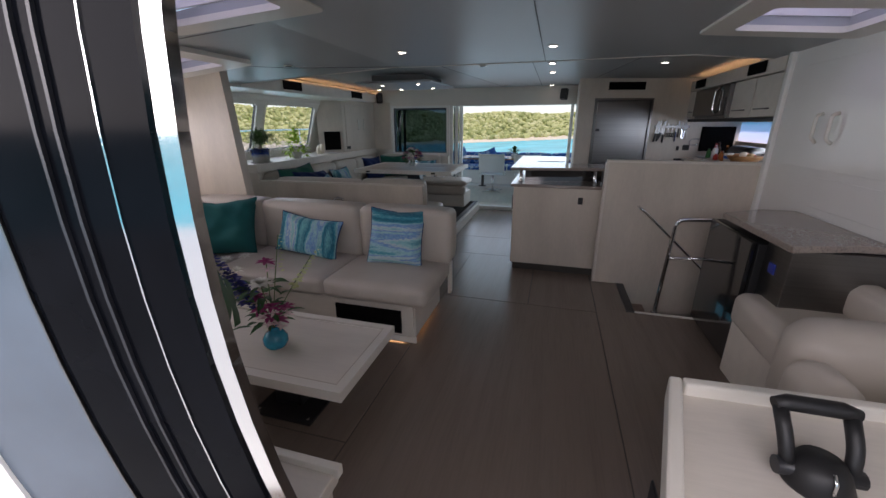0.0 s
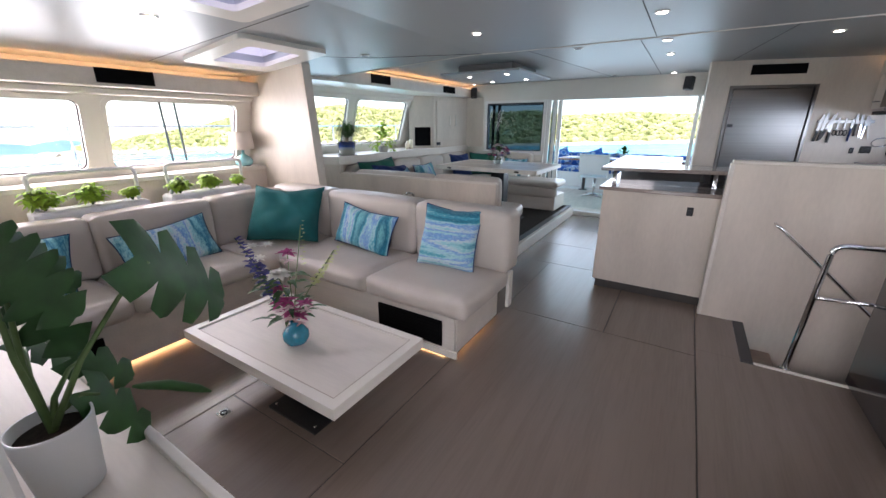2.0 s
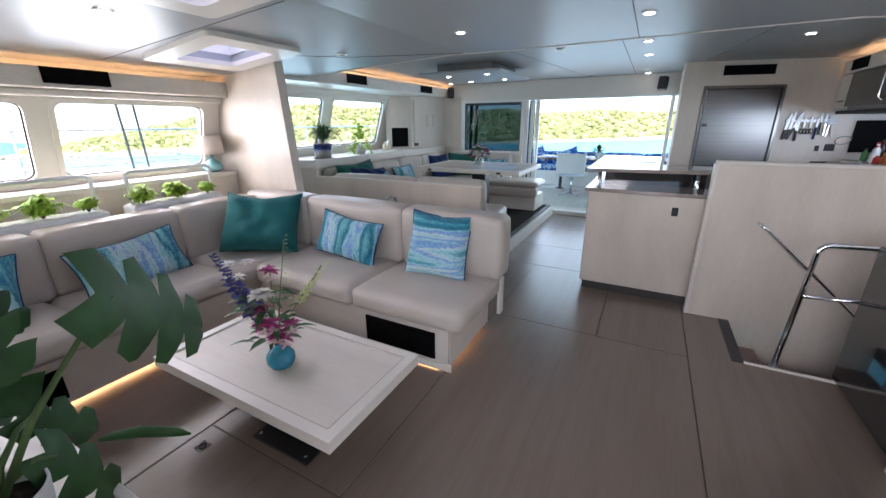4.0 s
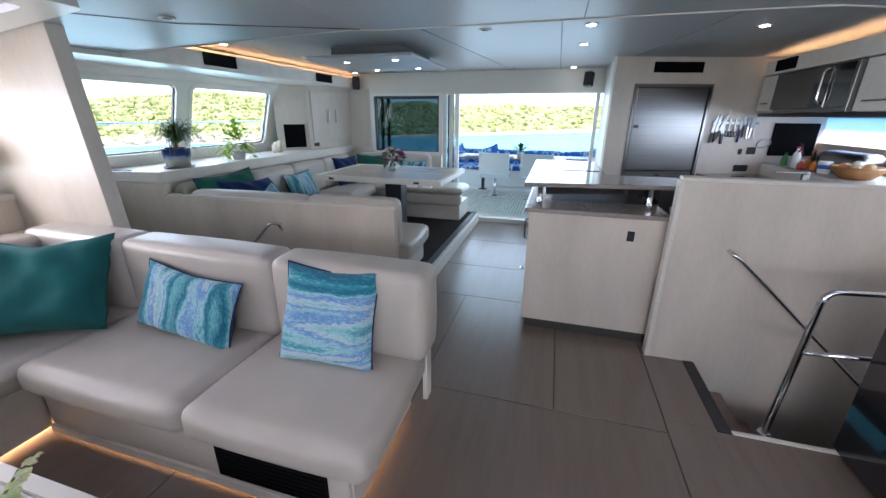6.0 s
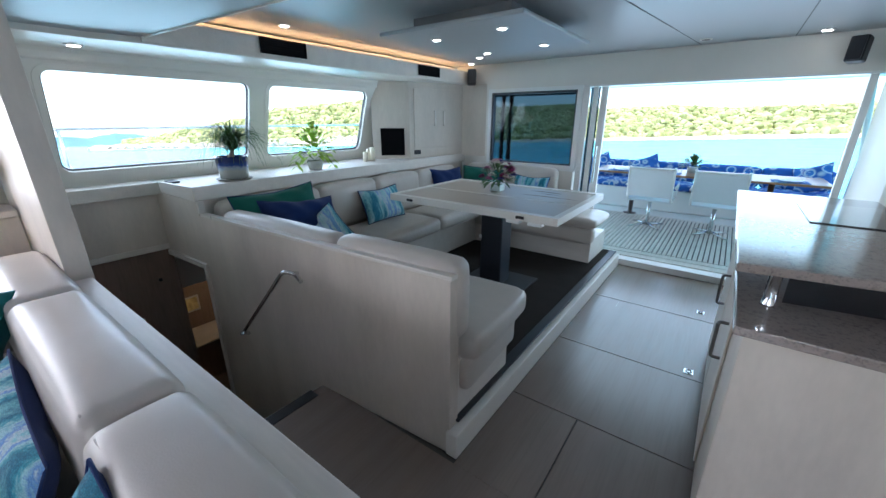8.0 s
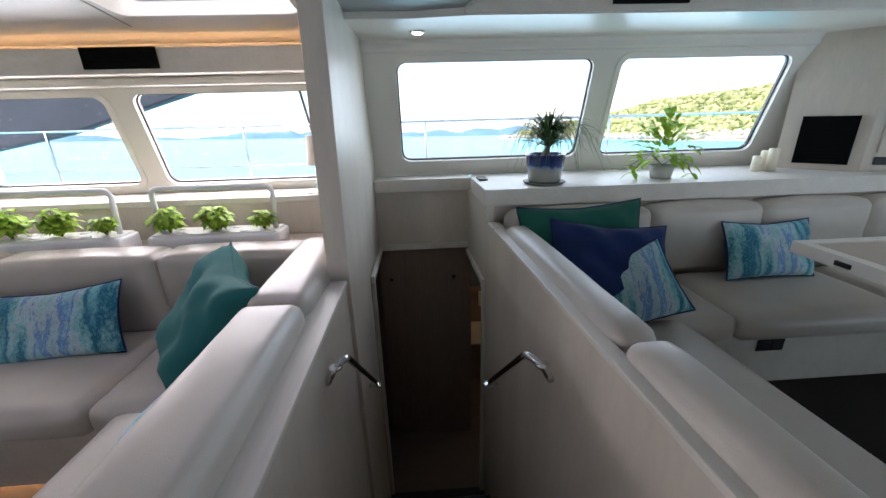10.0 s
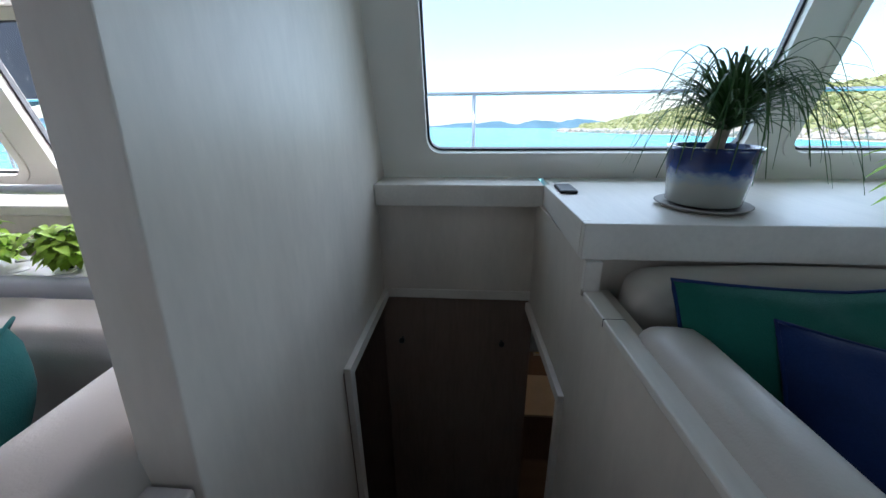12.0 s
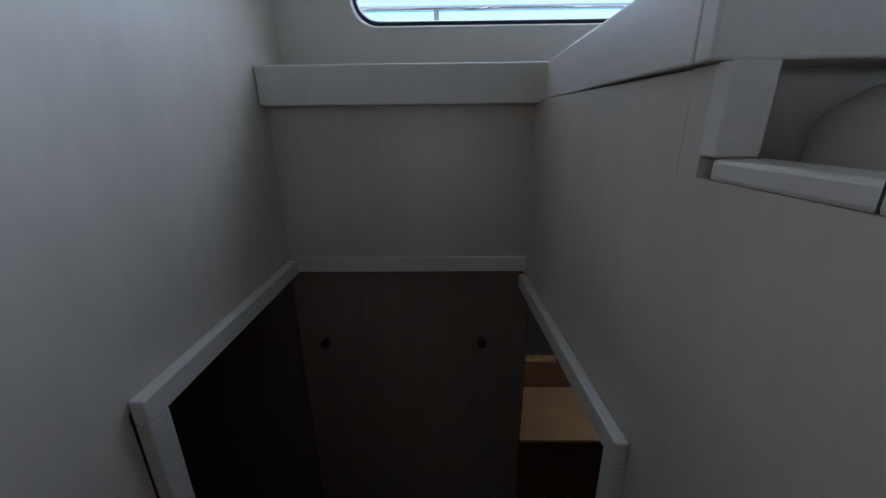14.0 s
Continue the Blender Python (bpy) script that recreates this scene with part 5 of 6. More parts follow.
# coves: vents, light strips and lamps
YZ_D = basis((-2.788, 0, 0), (0, 1, 0), (0, 0, 1))
slatted(4.42, 4.77, 1.972, 2.06, 5, YZ_D, "air_vent", "black slatted vent in the cove board", "vent")
slatted(6.12, 6.46, 1.968, 2.05, 5, YZ_D, "air_vent", "black slatted vent in the cove board", "vent")
YZ_L = basis((-3.088, 0, 0), (0, 1, 0), (0, 0, 1))
slatted(1.77, 2.13, 1.775, 1.862, 5, YZ_L, "air_vent", "black slatted vent in the cove board", "vent")
slatted(0.60, 0.95, 1.775, 1.862, 5, YZ_L, "air_vent", "black slatted vent in the cove board", "vent")
for nm, b in (("light_strip", box(-2.86, -2.845, 3.76, 7.08, 2.03, 2.04, 0)), ("light_strip", box(-3.16, -3.145, -0.5, 2.98, 1.83, 1.84, 0)), ("light_strip", box(2.30, 2.315, 4.15, 6.4, 2.06, 2.07, 0))):
    solid(nm, b, LED, "warm light strip hidden behind a cove board", "light strip", "cove lights")


def downlight(x, y, z, lit=True):
    t = thing("downlight", (x, y, z), "small round recessed ceiling light in a white ring" if lit else "small round unlit ceiling sensor", "ceiling light", "downlights")
    part("bezel", lathe([(0.042, -0.006), (0.045, 0.0), (0.03, 0.0), (0.03, -0.004)], (x, y, z), 24), WHITE if lit else TRIM, t)
    part("lens", lathe([(0.0, -0.010), (0.028, -0.0085), (0.028, 0.0), (0.0, 0.0)], (x, y, z), 20), DOWN if lit else STEEL, t)


for x, y in ((-0.82, 3.42), (0.41, 3.5), (-2.0, 1.72), (1.5, 1.2), (-0.5, 0.9)):
    downlight(x, y, fore_z(x) - 0.001)
for x, y in ((0.39, 4.52), (0.385, 5.28), (1.50, 4.82), (0.36, 6.95), (-2.68, 4.55), (-2.68, 6.95), (-2.35, 6.6)):
    downlight(x, y, CZ + 0.011)
downlight(-3.15, 3.5, 1.929)
downlight(-2.75, 2.62, fore_z(-2.75) - 0.001)
downlight(-0.33, 4.52, CZ + 0.011, False)
downlight(-1.9, 3.35, fore_z(-1.9) - 0.001, False)
downlight(-0.37, 6.85, CZ + 0.011, False)
pn = thing("ceiling_panel_light", (-1.5, 5.35, CZ), "square hanging ceiling panel with four small spotlights", "ceiling light")
part("panel", box(-2.02, -1.0, 4.80, 5.90, 2.035, 2.06, 0.008), CEIL, pn)
part("spacer", box(-1.85, -1.15, 4.95, 5.75, 2.06, CZ + 0.014, 0), GROOVE, pn)
for x, y in ((-1.77, 5.09), (-1.25, 5.04), (-1.26, 5.69), (-1.77, 5.76)):
    s = part("spot", lathe([(0.036, -0.006), (0.038, 0.0), (0.026, 0.0), (0.026, -0.004)], (x, y, 2.035), 20), WHITE, pn)
    part("lens", lathe([(0.0, -0.010), (0.024, -0.0085), (0.024, 0.0), (0.0, 0.0)], (x, y, 2.035), 16), DOWN, s)


def speaker(x, y, z, yaw):
    t = thing("loudspeaker", (x, y, z), "small black loudspeaker on a wall bracket", "loudspeaker", "loudspeakers")
    M = pose(x, y, z, -8, 0, yaw)
    part("cabinet", box(-0.05, 0.05, -0.05, 0.05, -0.085, 0.085, 0.012, bm=bag(), m=M), BLACK, t)
    part("grille", box(-0.043, 0.043, -0.056, -0.05, -0.078, 0.078, 0.008, bm=bag(), m=M), RUBBER, t)
    part("bracket", box(-0.015, 0.015, 0.04, 0.12, 0.02, 0.05, 0.004, bm=bag(), m=M), BLACK, t)


speaker(-2.70, 7.0, 2.0, 35)
speaker(0.56, 7.0, 2.0, -25)

# hand rails beside the stairs
def handrail(points, label):
    t = thing("handrail", points[0], label, "handrail", "stair handrails")
    part("bar", tube(arc(points, 0.04), 0.012, 10), CHROME, t)
    for p in (points[1], points[-2]):
        part("flange", lathe([(0.022, -0.004), (0.022, 0.004)], p, 14), CHROME, t)


handrail([(-1.76, 3.86, 0.70), (-1.76, 3.83, 0.76), (-1.80, 3.79, 0.775), (-2.35, 3.77, 0.22), (-2.42, 3.83, 0.16)], "polished steel handrail on the dining partition")
handrail([(-1.86, 3.138, 0.66), (-1.88, 3.17, 0.71), (-1.92, 3.20, 0.72), (-2.45, 3.21, 0.18), (-2.52, 3.15, 0.12)], "polished steel handrail on the sofa's low wall")

# lower passage: a wooden step and a framed picture catching light
sb = thing("locker", (-4.35, 4.15, -1.2), "low brown wooden locker in the lower passage", "locker")
part("body", box(-4.60, -4.18, 3.86, 4.60, -1.2, -0.76, 0.004), DARK_WOOD, sb)
part("lid", box(-4.61, -4.16, 3.85, 4.62, -0.76, -0.74, 0.004), OAK, sb)
fr = thing("picture", (-4.61, 4.12, -0.45), "small framed warm-coloured picture in the lower passage", "picture")
PM = basis((-4.615, 0, 0), (0, 1, 0), (0, 0, 1))
part("frame", ring(rect(4.07, 4.30, -0.54, -0.36), rect(4.085, 4.285, -0.525, -0.375), 0.015, PM), OAK_H, fr)
part("print", box(4.086, 4.284, -0.524, -0.376, 0.002, 0.008, 0, bm=bag(), m=PM), material("ochre_print", (0.85, 0.55, 0.25), 0.6, vary=0.5, vary_scale=18), fr)
# added warm fill, its source unseen, to lift the dark passage and picture
lamp("passage_lamp", "AREA", 1.1, look((-4.1, 4.75, 0.07), (-4.6, 4.18, -0.45)), (1, 0.75, 0.45), size=0.12)
# rim added only to give the fill a fitting
pl = thing("passage_fill_rim", (-4.1, 4.75, 0.086), "small round steel rim added for the unseen fill lamp of the passage", "light")
part("rim", lathe([(0.05, 0.0), (0.055, 0.012), (0.04, 0.014)], (-4.1, 4.75, 0.086), 20), CHROME, pl)

# ---- galley ----
isl = thing("kitchen_island", (0.6, 5.0, 0), "whitewashed oak galley island with stone worktops at two heights", "kitchen island")
part("front_panel", box(0.105, 1.0, 4.145, 4.165, 0.08, 0.925, 0.003), OAK, isl)
part("side_panel", box(0.105, 0.125, 4.166, 5.86, 0.08, 0.925, 0.003), OAK, isl)
part("core", box(0.13, 0.99, 4.17, 5.85, 0.0, 0.924, 0), SEAM, isl)
part("plinth", box(0.15, 0.99, 4.20, 4.21, 0.0, 0.08, 0), STEEL, isl)
part("worktop", box(0.075, 0.992, 4.105, 5.88, 0.926, 0.956, 0.005), GRANITE, isl)
part("bar_top", prism([(0.05, 4.24), (1.18, 4.42), (1.18, 4.84), (0.66, 4.84), (0.66, 5.83), (0.05, 5.83)], 1.078, 1.108, 0.005), GRANITE, isl)
part("back_glass", prism([(0.20, 4.38), (0.99, 4.49), (0.99, 4.50), (0.20, 4.39)], 0.957, 1.077, 0), BLACK_GLASS, isl)
for x, y in ((0.16, 4.33), (0.92, 4.44), (0.14, 5.70)):
    part("post", lathe([(0.022, 0.957), (0.018, 0.963), (0.018, 1.072), (0.022, 1.077)], (x, y, 0), 18), CHROME, isl)
for y in (4.75, 5.35):
    part("drawer", box(0.094, 0.104, y - 0.28, y + 0.28, 0.12, 0.90, 0.003), OAK, isl)
    part("handle", tube(arc([(0.1, y - 0.2, 0.76), (0.06, y - 0.2, 0.76), (0.06, y - 0.2, 0.60), (0.1, y - 0.2, 0.60)], 0.012), 0.007, 8), STEEL, isl)
part("hob", box(0.30, 0.62, 5.02, 5.55, 1.1085, 1.113, 0.002), BLACK_GLASS, isl)
outlet(basis((0.78, 4.144, 0.80), (1, 0, 0), (0, 0, 1)), 0.045, 0.07, "black socket plate on the island's front")


def galley(u, v, w):
    return FM @ Vector((u, v, w))


fridge = thing("refrigerator", galley(0.64, 0.42, 0), "brushed steel built-in refrigerator with a lower drawer", "refrigerator")
part("frame", ring(rect(0.225, 1.05, 0.42, 1.885), rect(0.255, 1.02, 0.45, 1.855), 0.02, FM @ Matrix.Translation((0, 0, -0.008))), STEEL, fridge)
part("cavity", box(0.237, 1.038, 0.422, 1.873, -0.056, -0.03, 0, bm=bag(), m=FM), BLACK, fridge)
dr = part("door", box(0.265, 1.01, 0.99, 1.848, -0.02, 0.004, 0.006, bm=bag(), m=FM), STEEL, fridge)
part("drawer", box(0.265, 1.01, 0.46, 0.975, -0.02, 0.002, 0.006, bm=bag(), m=FM), STEEL, fridge)
part("latch", box(0.275, 0.33, 1.44, 1.475, 0.004, 0.012, 0.003, bm=bag(), m=FM), BLACK, dr)
part("latch", box(0.60, 0.66, 0.92, 0.945, 0.002, 0.009, 0.003, bm=bag(), m=FM), BLACK, fridge)
part("hinge", box(0.86, 0.99, 1.85, 1.875, 0.004, 0.012, 0.003, bm=bag(), m=FM), STEEL, fridge)
slatted(0.40, 0.89, 2.0, 2.085, 5, FM @ Matrix.Translation((0, 0, 0.010)), "air_vent", "black slatted vent above the refrigerator", "vent")
KW = FM @ Matrix.Translation((0, 0, 0.002))
rail = thing("knife_rack", galley(1.35, 1.5, 0), "magnetic wall rail holding knives and scissors", "knife rack")
part("strip", box(1.12, 1.62, 1.485, 1.515, 0.0, 0.012, 0.002, bm=bag(), m=KW), STEEL, rail)
rng = random.Random(3)
for i, u in enumerate((1.14, 1.18, 1.215, 1.25)):
    k = thing("kitchen_knife", galley(u, 1.4, 0.02), "steel kitchen knife with a black handle on the rail", "knife", "knives")
    T = KW @ Matrix.Translation((u, 1.42 + rng.uniform(-0.03, 0.02), 0.014)) @ Matrix.Rotation(radians(rng.uniform(-22, 4)), 4, "Z")
    part("blade", prism([(-0.018, 0.0), (0.012, 0.0), (0.012, 0.16), (-0.004, 0.19), (-0.018, 0.12)], 0, 0.003, 0, bm=bag(), m=T), STEEL, k)
    part("handle", box(-0.012, 0.012, -0.11, 0.0, -0.006, 0.010, 0.005, bm=bag(), m=T), BLACK, k)
for u in (1.31, 1.37):
    k = thing("scissors", galley(u, 1.4, 0.02), "steel scissors with black handles on the rail", "scissors", "scissors")
    T = KW @ Matrix.Translation((u, 1.42, 0.014))
    part("blade", box(-0.008, 0.008, 0.0, 0.12, 0, 0.003, 0.001, bm=bag(), m=T), STEEL, k)
    for s in (-1, 1):
        part("handle", tube([T @ Vector((s * 0.018 + 0.016 * math.cos(a), -0.035 + 0.028 * math.sin(a), 0.003)) for a in np.linspace(0, 6.283, 15)[:-1]], 0.005, 6, closed=True), BLACK, k)
for u, mt, nm in ((1.43, NAVY, "blue"), (1.465, BLACK, "black"), (1.51, CHROME, "steel"), (1.545, CHROME, "steel"), (1.58, TRIM, "cream")):
    k = thing("kitchen_utensil", galley(u, 1.4, 0.02), "slim %s-handled kitchen utensil on the rail" % nm, "utensil", "utensils")
    T = KW @ Matrix.Translation((u, 1.42 + rng.uniform(-0.04, 0.03), 0.014)) @ Matrix.Rotation(radians(rng.uniform(-6, 14)), 4, "Z")
    part("handle", box(-0.009, 0.009, -0.10, 0.03, -0.004, 0.006, 0.003, bm=bag(), m=T), mt, k)
    part("blade", box(-0.012, 0.012, 0.03, 0.13, 0, 0.003, 0.001, bm=bag(), m=T), STEEL, k)
hp = thing("ring_holder", galley(1.72, 1.28, 0.03), "round steel ring holder on the galley wall", "holder")
part("ring", tube([KW @ Vector((1.70 + 0.075 * math.cos(a), 1.29 + 0.045 * math.sin(a), 0.05 + 0.02 * math.sin(a))) for a in np.linspace(0, 6.283, 21)[:-1]], 0.006, 8, closed=True), CHROME, hp)
part("arm", tube([KW @ Vector((1.70, 1.33, 0.0)), KW @ Vector((1.70, 1.335, 0.05))], 0.005, 6), CHROME, hp)
outlet(KW @ Matrix.Translation((1.50, 1.20, 0.0)), 0.04, 0.06, "black switch on the galley wall")
outlet(KW @ Matrix.Translation((1.62, 1.21, 0.0)), 0.10, 0.075, "black socket with an orange ring on the galley wall")
outlet(KW @ Matrix.Translation((1.55, 1.02, 0.0)), 0.16, 0.07, "black double socket on the galley wall")
solid("wall_screen", box(1.80, 2.28, 1.16, 1.50, 0.004, 0.03, 0.004, bm=bag(), m=KW), VENT, "matt black screen on the galley wall", "screen")
wt = thing("galley_worktop", (2.6, 5.5, 0.95), "brown stone galley worktop along the wall", "worktop")
part("slab", prism([(1.06, 4.07), (1.06, 4.45), (2.25, 4.45), (2.25, 6.50), (2.998, 6.70), (2.998, 4.07)], 0.92, 0.955, 0.004), GRANITE, wt)
part("upstand", prism([(2.45, 4.3), (2.45, 6.56), (2.998, 6.70), (2.998, 4.3)], 0.956, 1.085, 0.004), OAK_H, wt)
part("base_unit", prism([(2.30, 4.5), (2.30, 6.50), (2.99, 6.68), (2.99, 4.5)], 0.0, 0.92, 0), OAK, wt)
sl = thing("galley_back_worktop", (1.6, 6.2, 0.95), "stone worktop below the knife rail", "worktop")
part("slab", prism([(0, 0), (0.99, 0), (0.99, -0.45), (0, -0.45)], 0.93, 0.96, 0.004, bm=bag(), m=Matrix.Translation((galley(1.07, 0, 0.003).x, galley(1.07, 0, 0.003).y, 0)) @ Matrix.Rotation(math.atan2(FU.y, FU.x), 4, "Z")), GRANITE, sl)
part("base_unit", prism([(0.01, -0.01), (0.99, -0.01), (0.99, -0.42), (0.01, -0.42)], 0.0, 0.93, 0.003, bm=bag(), m=Matrix.Translation((galley(1.07, 0, 0.003).x, galley(1.07, 0, 0.003).y, 0)) @ Matrix.Rotation(math.atan2(FU.y, FU.x), 4, "Z")), OAK, sl)
tap = thing("tap", (1.95, 4.9, 0.955), "square chrome kitchen tap with a white lever", "tap")
part("stem", box(2.00, 2.03, 4.88, 4.91, 0.92, 1.17, 0.005), CHROME, tap)
part("spout", box(1.83, 2.03, 4.885, 4.905, 1.17, 1.185, 0.004), CHROME, tap)
part("lever", box(2.033, 2.048, 4.89, 4.905, 1.13, 1.18, 0.003), CHROME, tap)
# wall units
structure("trim_cove_galley", box(2.22, 2.255, 4.08, 6.46, 1.955, 2.085, 0.005), OAK_H, "pale cove board over the galley units")
structure("wall_soffit_galley", box(2.256, 3.0, 4.08, 6.52, 1.955, 1.985, 0), TRIM, "cream soffit over the galley units")
YZ_G = basis((2.218, 0, 0), (0, -1, 0), (0, 0, 1))
slatted(-6.22, -5.90, 1.985, 2.065, 5, YZ_G, "air_vent", "black slatted vent in the galley cove board", "vent")
slatted(-4.72, -4.40, 1.985, 2.065, 5, YZ_G, "air_vent", "black slatted vent in the galley cove board", "vent")


def wall_unit(y0, y1, z0, z1, handle=True):
    t = thing("wall_cabinet", (2.5, (y0 + y1) / 2, z0), "pale grey galley wall cabinet with a steel bar handle", "cabinet", "galley wall cabinets")
    part("body", box(2.27, 2.996, y0, y1, z0, z1, 0.003), OAK, t)
    d = part("door", box(2.235, 2.268, y0 + 0.004, y1 - 0.004, z0 + 0.004, z1 - 0.004, 0.003), OAK_H, t)
    part("handle", tube(arc([(2.235, y0 + 0.12, z0 + 0.07), (2.205, y0 + 0.12, z0 + 0.07), (2.205, y1 - 0.12, z0 + 0.07), (2.235, y1 - 0.12, z0 + 0.07)], 0.01), 0.006, 8), STEEL, d)


wall_unit(4.10, 4.56, 1.60, 1.95)
wall_unit(4.57, 5.03, 1.60, 1.95)
wall_unit(6.16, 6.48, 1.62, 1.95)
structure("trim_units_underside", box(2.25, 2.996, 4.08, 6.45, 1.565, 1.598, 0.003), BLACK, "dark underside of the galley units")
mw = thing("microwave_oven", (2.5, 5.6, 1.6), "built-in black and steel microwave oven", "microwave")
part("body", box(2.24, 2.99, 5.05, 6.14, 1.60, 1.95, 0.004), STEEL, mw)
d = part("door", box(2.205, 2.238, 5.32, 6.13, 1.63, 1.94, 0.005), BLACK_GLASS, mw)
part("control_panel", box(2.205, 2.238, 5.07, 5.31, 1.63, 1.94, 0.005), BLACK_GLASS, mw)
part("handle", tube(arc([(2.21, 5.35, 1.66), (2.17, 5.35, 1.68), (2.17, 5.35, 1.90), (2.21, 5.35, 1.92)], 0.02), 0.009, 8), CHROME, d)
part("trim", box(2.20, 2.24, 5.03, 5.066, 1.60, 1.95, 0.004), STEEL, mw)
q = structure("window_galley", box(3.03, 3.036, 4.0, 6.8, 1.30, 1.56, 0), HATCH, "galley side window behind a white blind")
q.visible_shadow = False
# clutter on the raised worktop
def bottle(x, y, h, r, mat, cap, label):
    t = thing("bottle", (x, y, 1.086), label, "bottle", "galley bottles")
    part("body", lathe([(r * 0.9, 0), (r, 0.006), (r, h * 0.62), (r * 0.4, h * 0.78), (r * 0.38, h * 0.9)], (x, y, 1.086), 18), mat, t)
    part("cap", lathe([(r * 0.45, h * 0.9), (r * 0.45, h), (r * 0.4, h)], (x, y, 1.086), 14), cap, t)


RED, ORANGE, GREENB = material("red_plastic", (0.45, 0.03, 0.02), 0.4), material("orange_plastic", (0.6, 0.18, 0.03), 0.4), material("green_plastic", (0.05, 0.22, 0.06), 0.4)
BROWN = material("brown_glass", (0.06, 0.025, 0.01), 0.1)
for i, (x, y, h, r, a, c, w) in enumerate(((2.56, 6.36, 0.13, 0.03, GREENB, BLACK, "green"), (2.60, 6.25, 0.20, 0.032, WHITE, RED, "white"), (2.66, 6.33, 0.22, 0.03, BROWN, BLACK, "brown"), (2.55, 6.12, 0.17, 0.028, WHITE, RED, "white"),
                                        (2.62, 6.08, 0.11, 0.03, ORANGE, RED, "orange"), (2.70, 6.16, 0.18, 0.027, BROWN, ORANGE, "brown"), (2.53, 6.0, 0.09, 0.028, RED, WHITE, "red"), (2.64, 5.98, 0.13, 0.026, BLACK, BLACK, "black"), (2.58, 5.90, 0.10, 0.03, ORANGE, BLACK, "orange"))):
    bottle(x, y, h, r, a, c, "small %s bottle or jar on the galley worktop" % w)
tub = thing("tub", (2.58, 5.74, 1.086), "white and blue plastic tub on the worktop", "tub")
part("body", lathe([(0.045, 0), (0.052, 0.10), (0.054, 0.105)], (2.58, 5.74, 1.086), 22), WHITE, tub)
part("band", lathe([(0.0495, 0.04), (0.053, 0.075)], (2.58, 5.74, 1.087), 22), material("blue_print", (0.05, 0.15, 0.5), 0.5), tub)
bb = thing("bread_bin", (2.80, 5.85, 1.086), "rounded steel bread bin on the worktop", "bread bin")
part("body", pad(2.68, 2.93, 5.55, 6.15, 1.086, 1.27, 0.08, 0.0, 10, wrinkle=0), STEEL, bb)
bowl = thing("fruit_bowl", (2.60, 5.42, 1.086), "wooden bowl full of fruit on the worktop", "bowl")
part("bowl", lathe([(0.08, 0), (0.10, 0.005), (0.17, 0.08), (0.175, 0.10), (0.165, 0.10), (0.09, 0.02), (0, 0.018)], (2.62, 5.40, 1.086), 32), material("honey_wood", (0.36, 0.17, 0.06), 0.45, vary=0.25, vary_scale=8, stretch=(1, 1, 6)), bowl)
for i, (dx, dy, dz, r, mt) in enumerate(((0, 0, 0.09, 0.05, ORANGE), (0.08, 0.03, 0.085, 0.04, RED), (-0.07, 0.04, 0.085, 0.042, material("peach_skin", (0.55, 0.25, 0.12), 0.5, vary=0.3)), (0.02, -0.08, 0.09, 0.045, material("pale_bread", (0.45, 0.28, 0.13), 0.8, vary=0.2)), (-0.04, -0.05, 0.11, 0.04, material("garlic_skin", (0.65, 0.55, 0.45), 0.6)))):
    f = thing("fruit", (2.62 + dx, 5.40 + dy, 1.086 + dz), "round ripe fruit lying in the bowl", "fruit", "fruit in the bowl")
    part("skin", lathe([(r * 0.2, -r), (r * 0.7, -r * 0.7), (r, 0), (r * 0.75, r * 0.68), (r * 0.25, r * 0.95), (0, r * 0.9)], (2.62 + dx, 5.40 + dy, 1.086 + dz), 18), mt, f)

# ---- rail, fridge and helm on the other side ----
rl = thing("stair_rail", (1.43, 3.42, 0), "polished steel guard rail beside the stairs", "rail")
part("frame", tube(arc([(1.43, 3.42, 0.0), (1.47, 3.42, 0.825), (1.95, 3.42, 0.84)], 0.06), 0.015, 12), CHROME, rl)
part("cross_bar", tube([(1.465, 3.42, 0.50), (1.90, 3.42, 0.525)], 0.012, 10), CHROME, rl)
part("flange", lathe([(0.03, 0), (0.03, 0.006), (0.018, 0.01)], (1.43, 3.42, 0.002), 18), CHROME, rl)
gr = thing("stair_handrail", (1.31, 3.99, 0.78), "polished steel handrail on the stair screen", "handrail")
part("bar", tube(arc([(1.30, 3.998, 0.80), (1.30, 3.94, 0.80), (1.34, 3.93, 0.775), (2.12, 3.93, 0.05), (2.16, 3.998, 0.02)], 0.03), 0.013, 10), CHROME, gr)
side = thing("drinks_fridge", (1.95, 2.9, 0), "black glass-fronted drinks fridge below a stone top", "refrigerator")
part("body", box(1.72, 2.215, 2.70, 3.37, 0.02, 0.86, 0.004), BLACK, side)
part("door", box(1.69, 1.718, 2.72, 3.38, 0.03, 0.86, 0.006), BLACK_GLASS, side)
part("side_panel", box(1.76, 2.215, 2.445, 2.695, 0.02, 0.90, 0.004), STEEL, side)
part("badge", box(1.754, 1.7605, 2.56, 2.62, 0.72, 0.78, 0.001), material("blue_label", (0.03, 0.05, 0.30), 0.4), side)
part("feet", box(1.74, 2.2, 2.75, 3.3, 0.0, 0.02, 0), BLACK, side)
top = solid("side_worktop", prism([(1.72, 2.38), (1.685, 3.19), (1.975, 3.385), (2.212, 3.385), (2.212, 2.48), (2.05, 2.48)], 0.905, 0.945, 0.006), GRANITE, "brown stone top over the drinks fridge", "worktop")
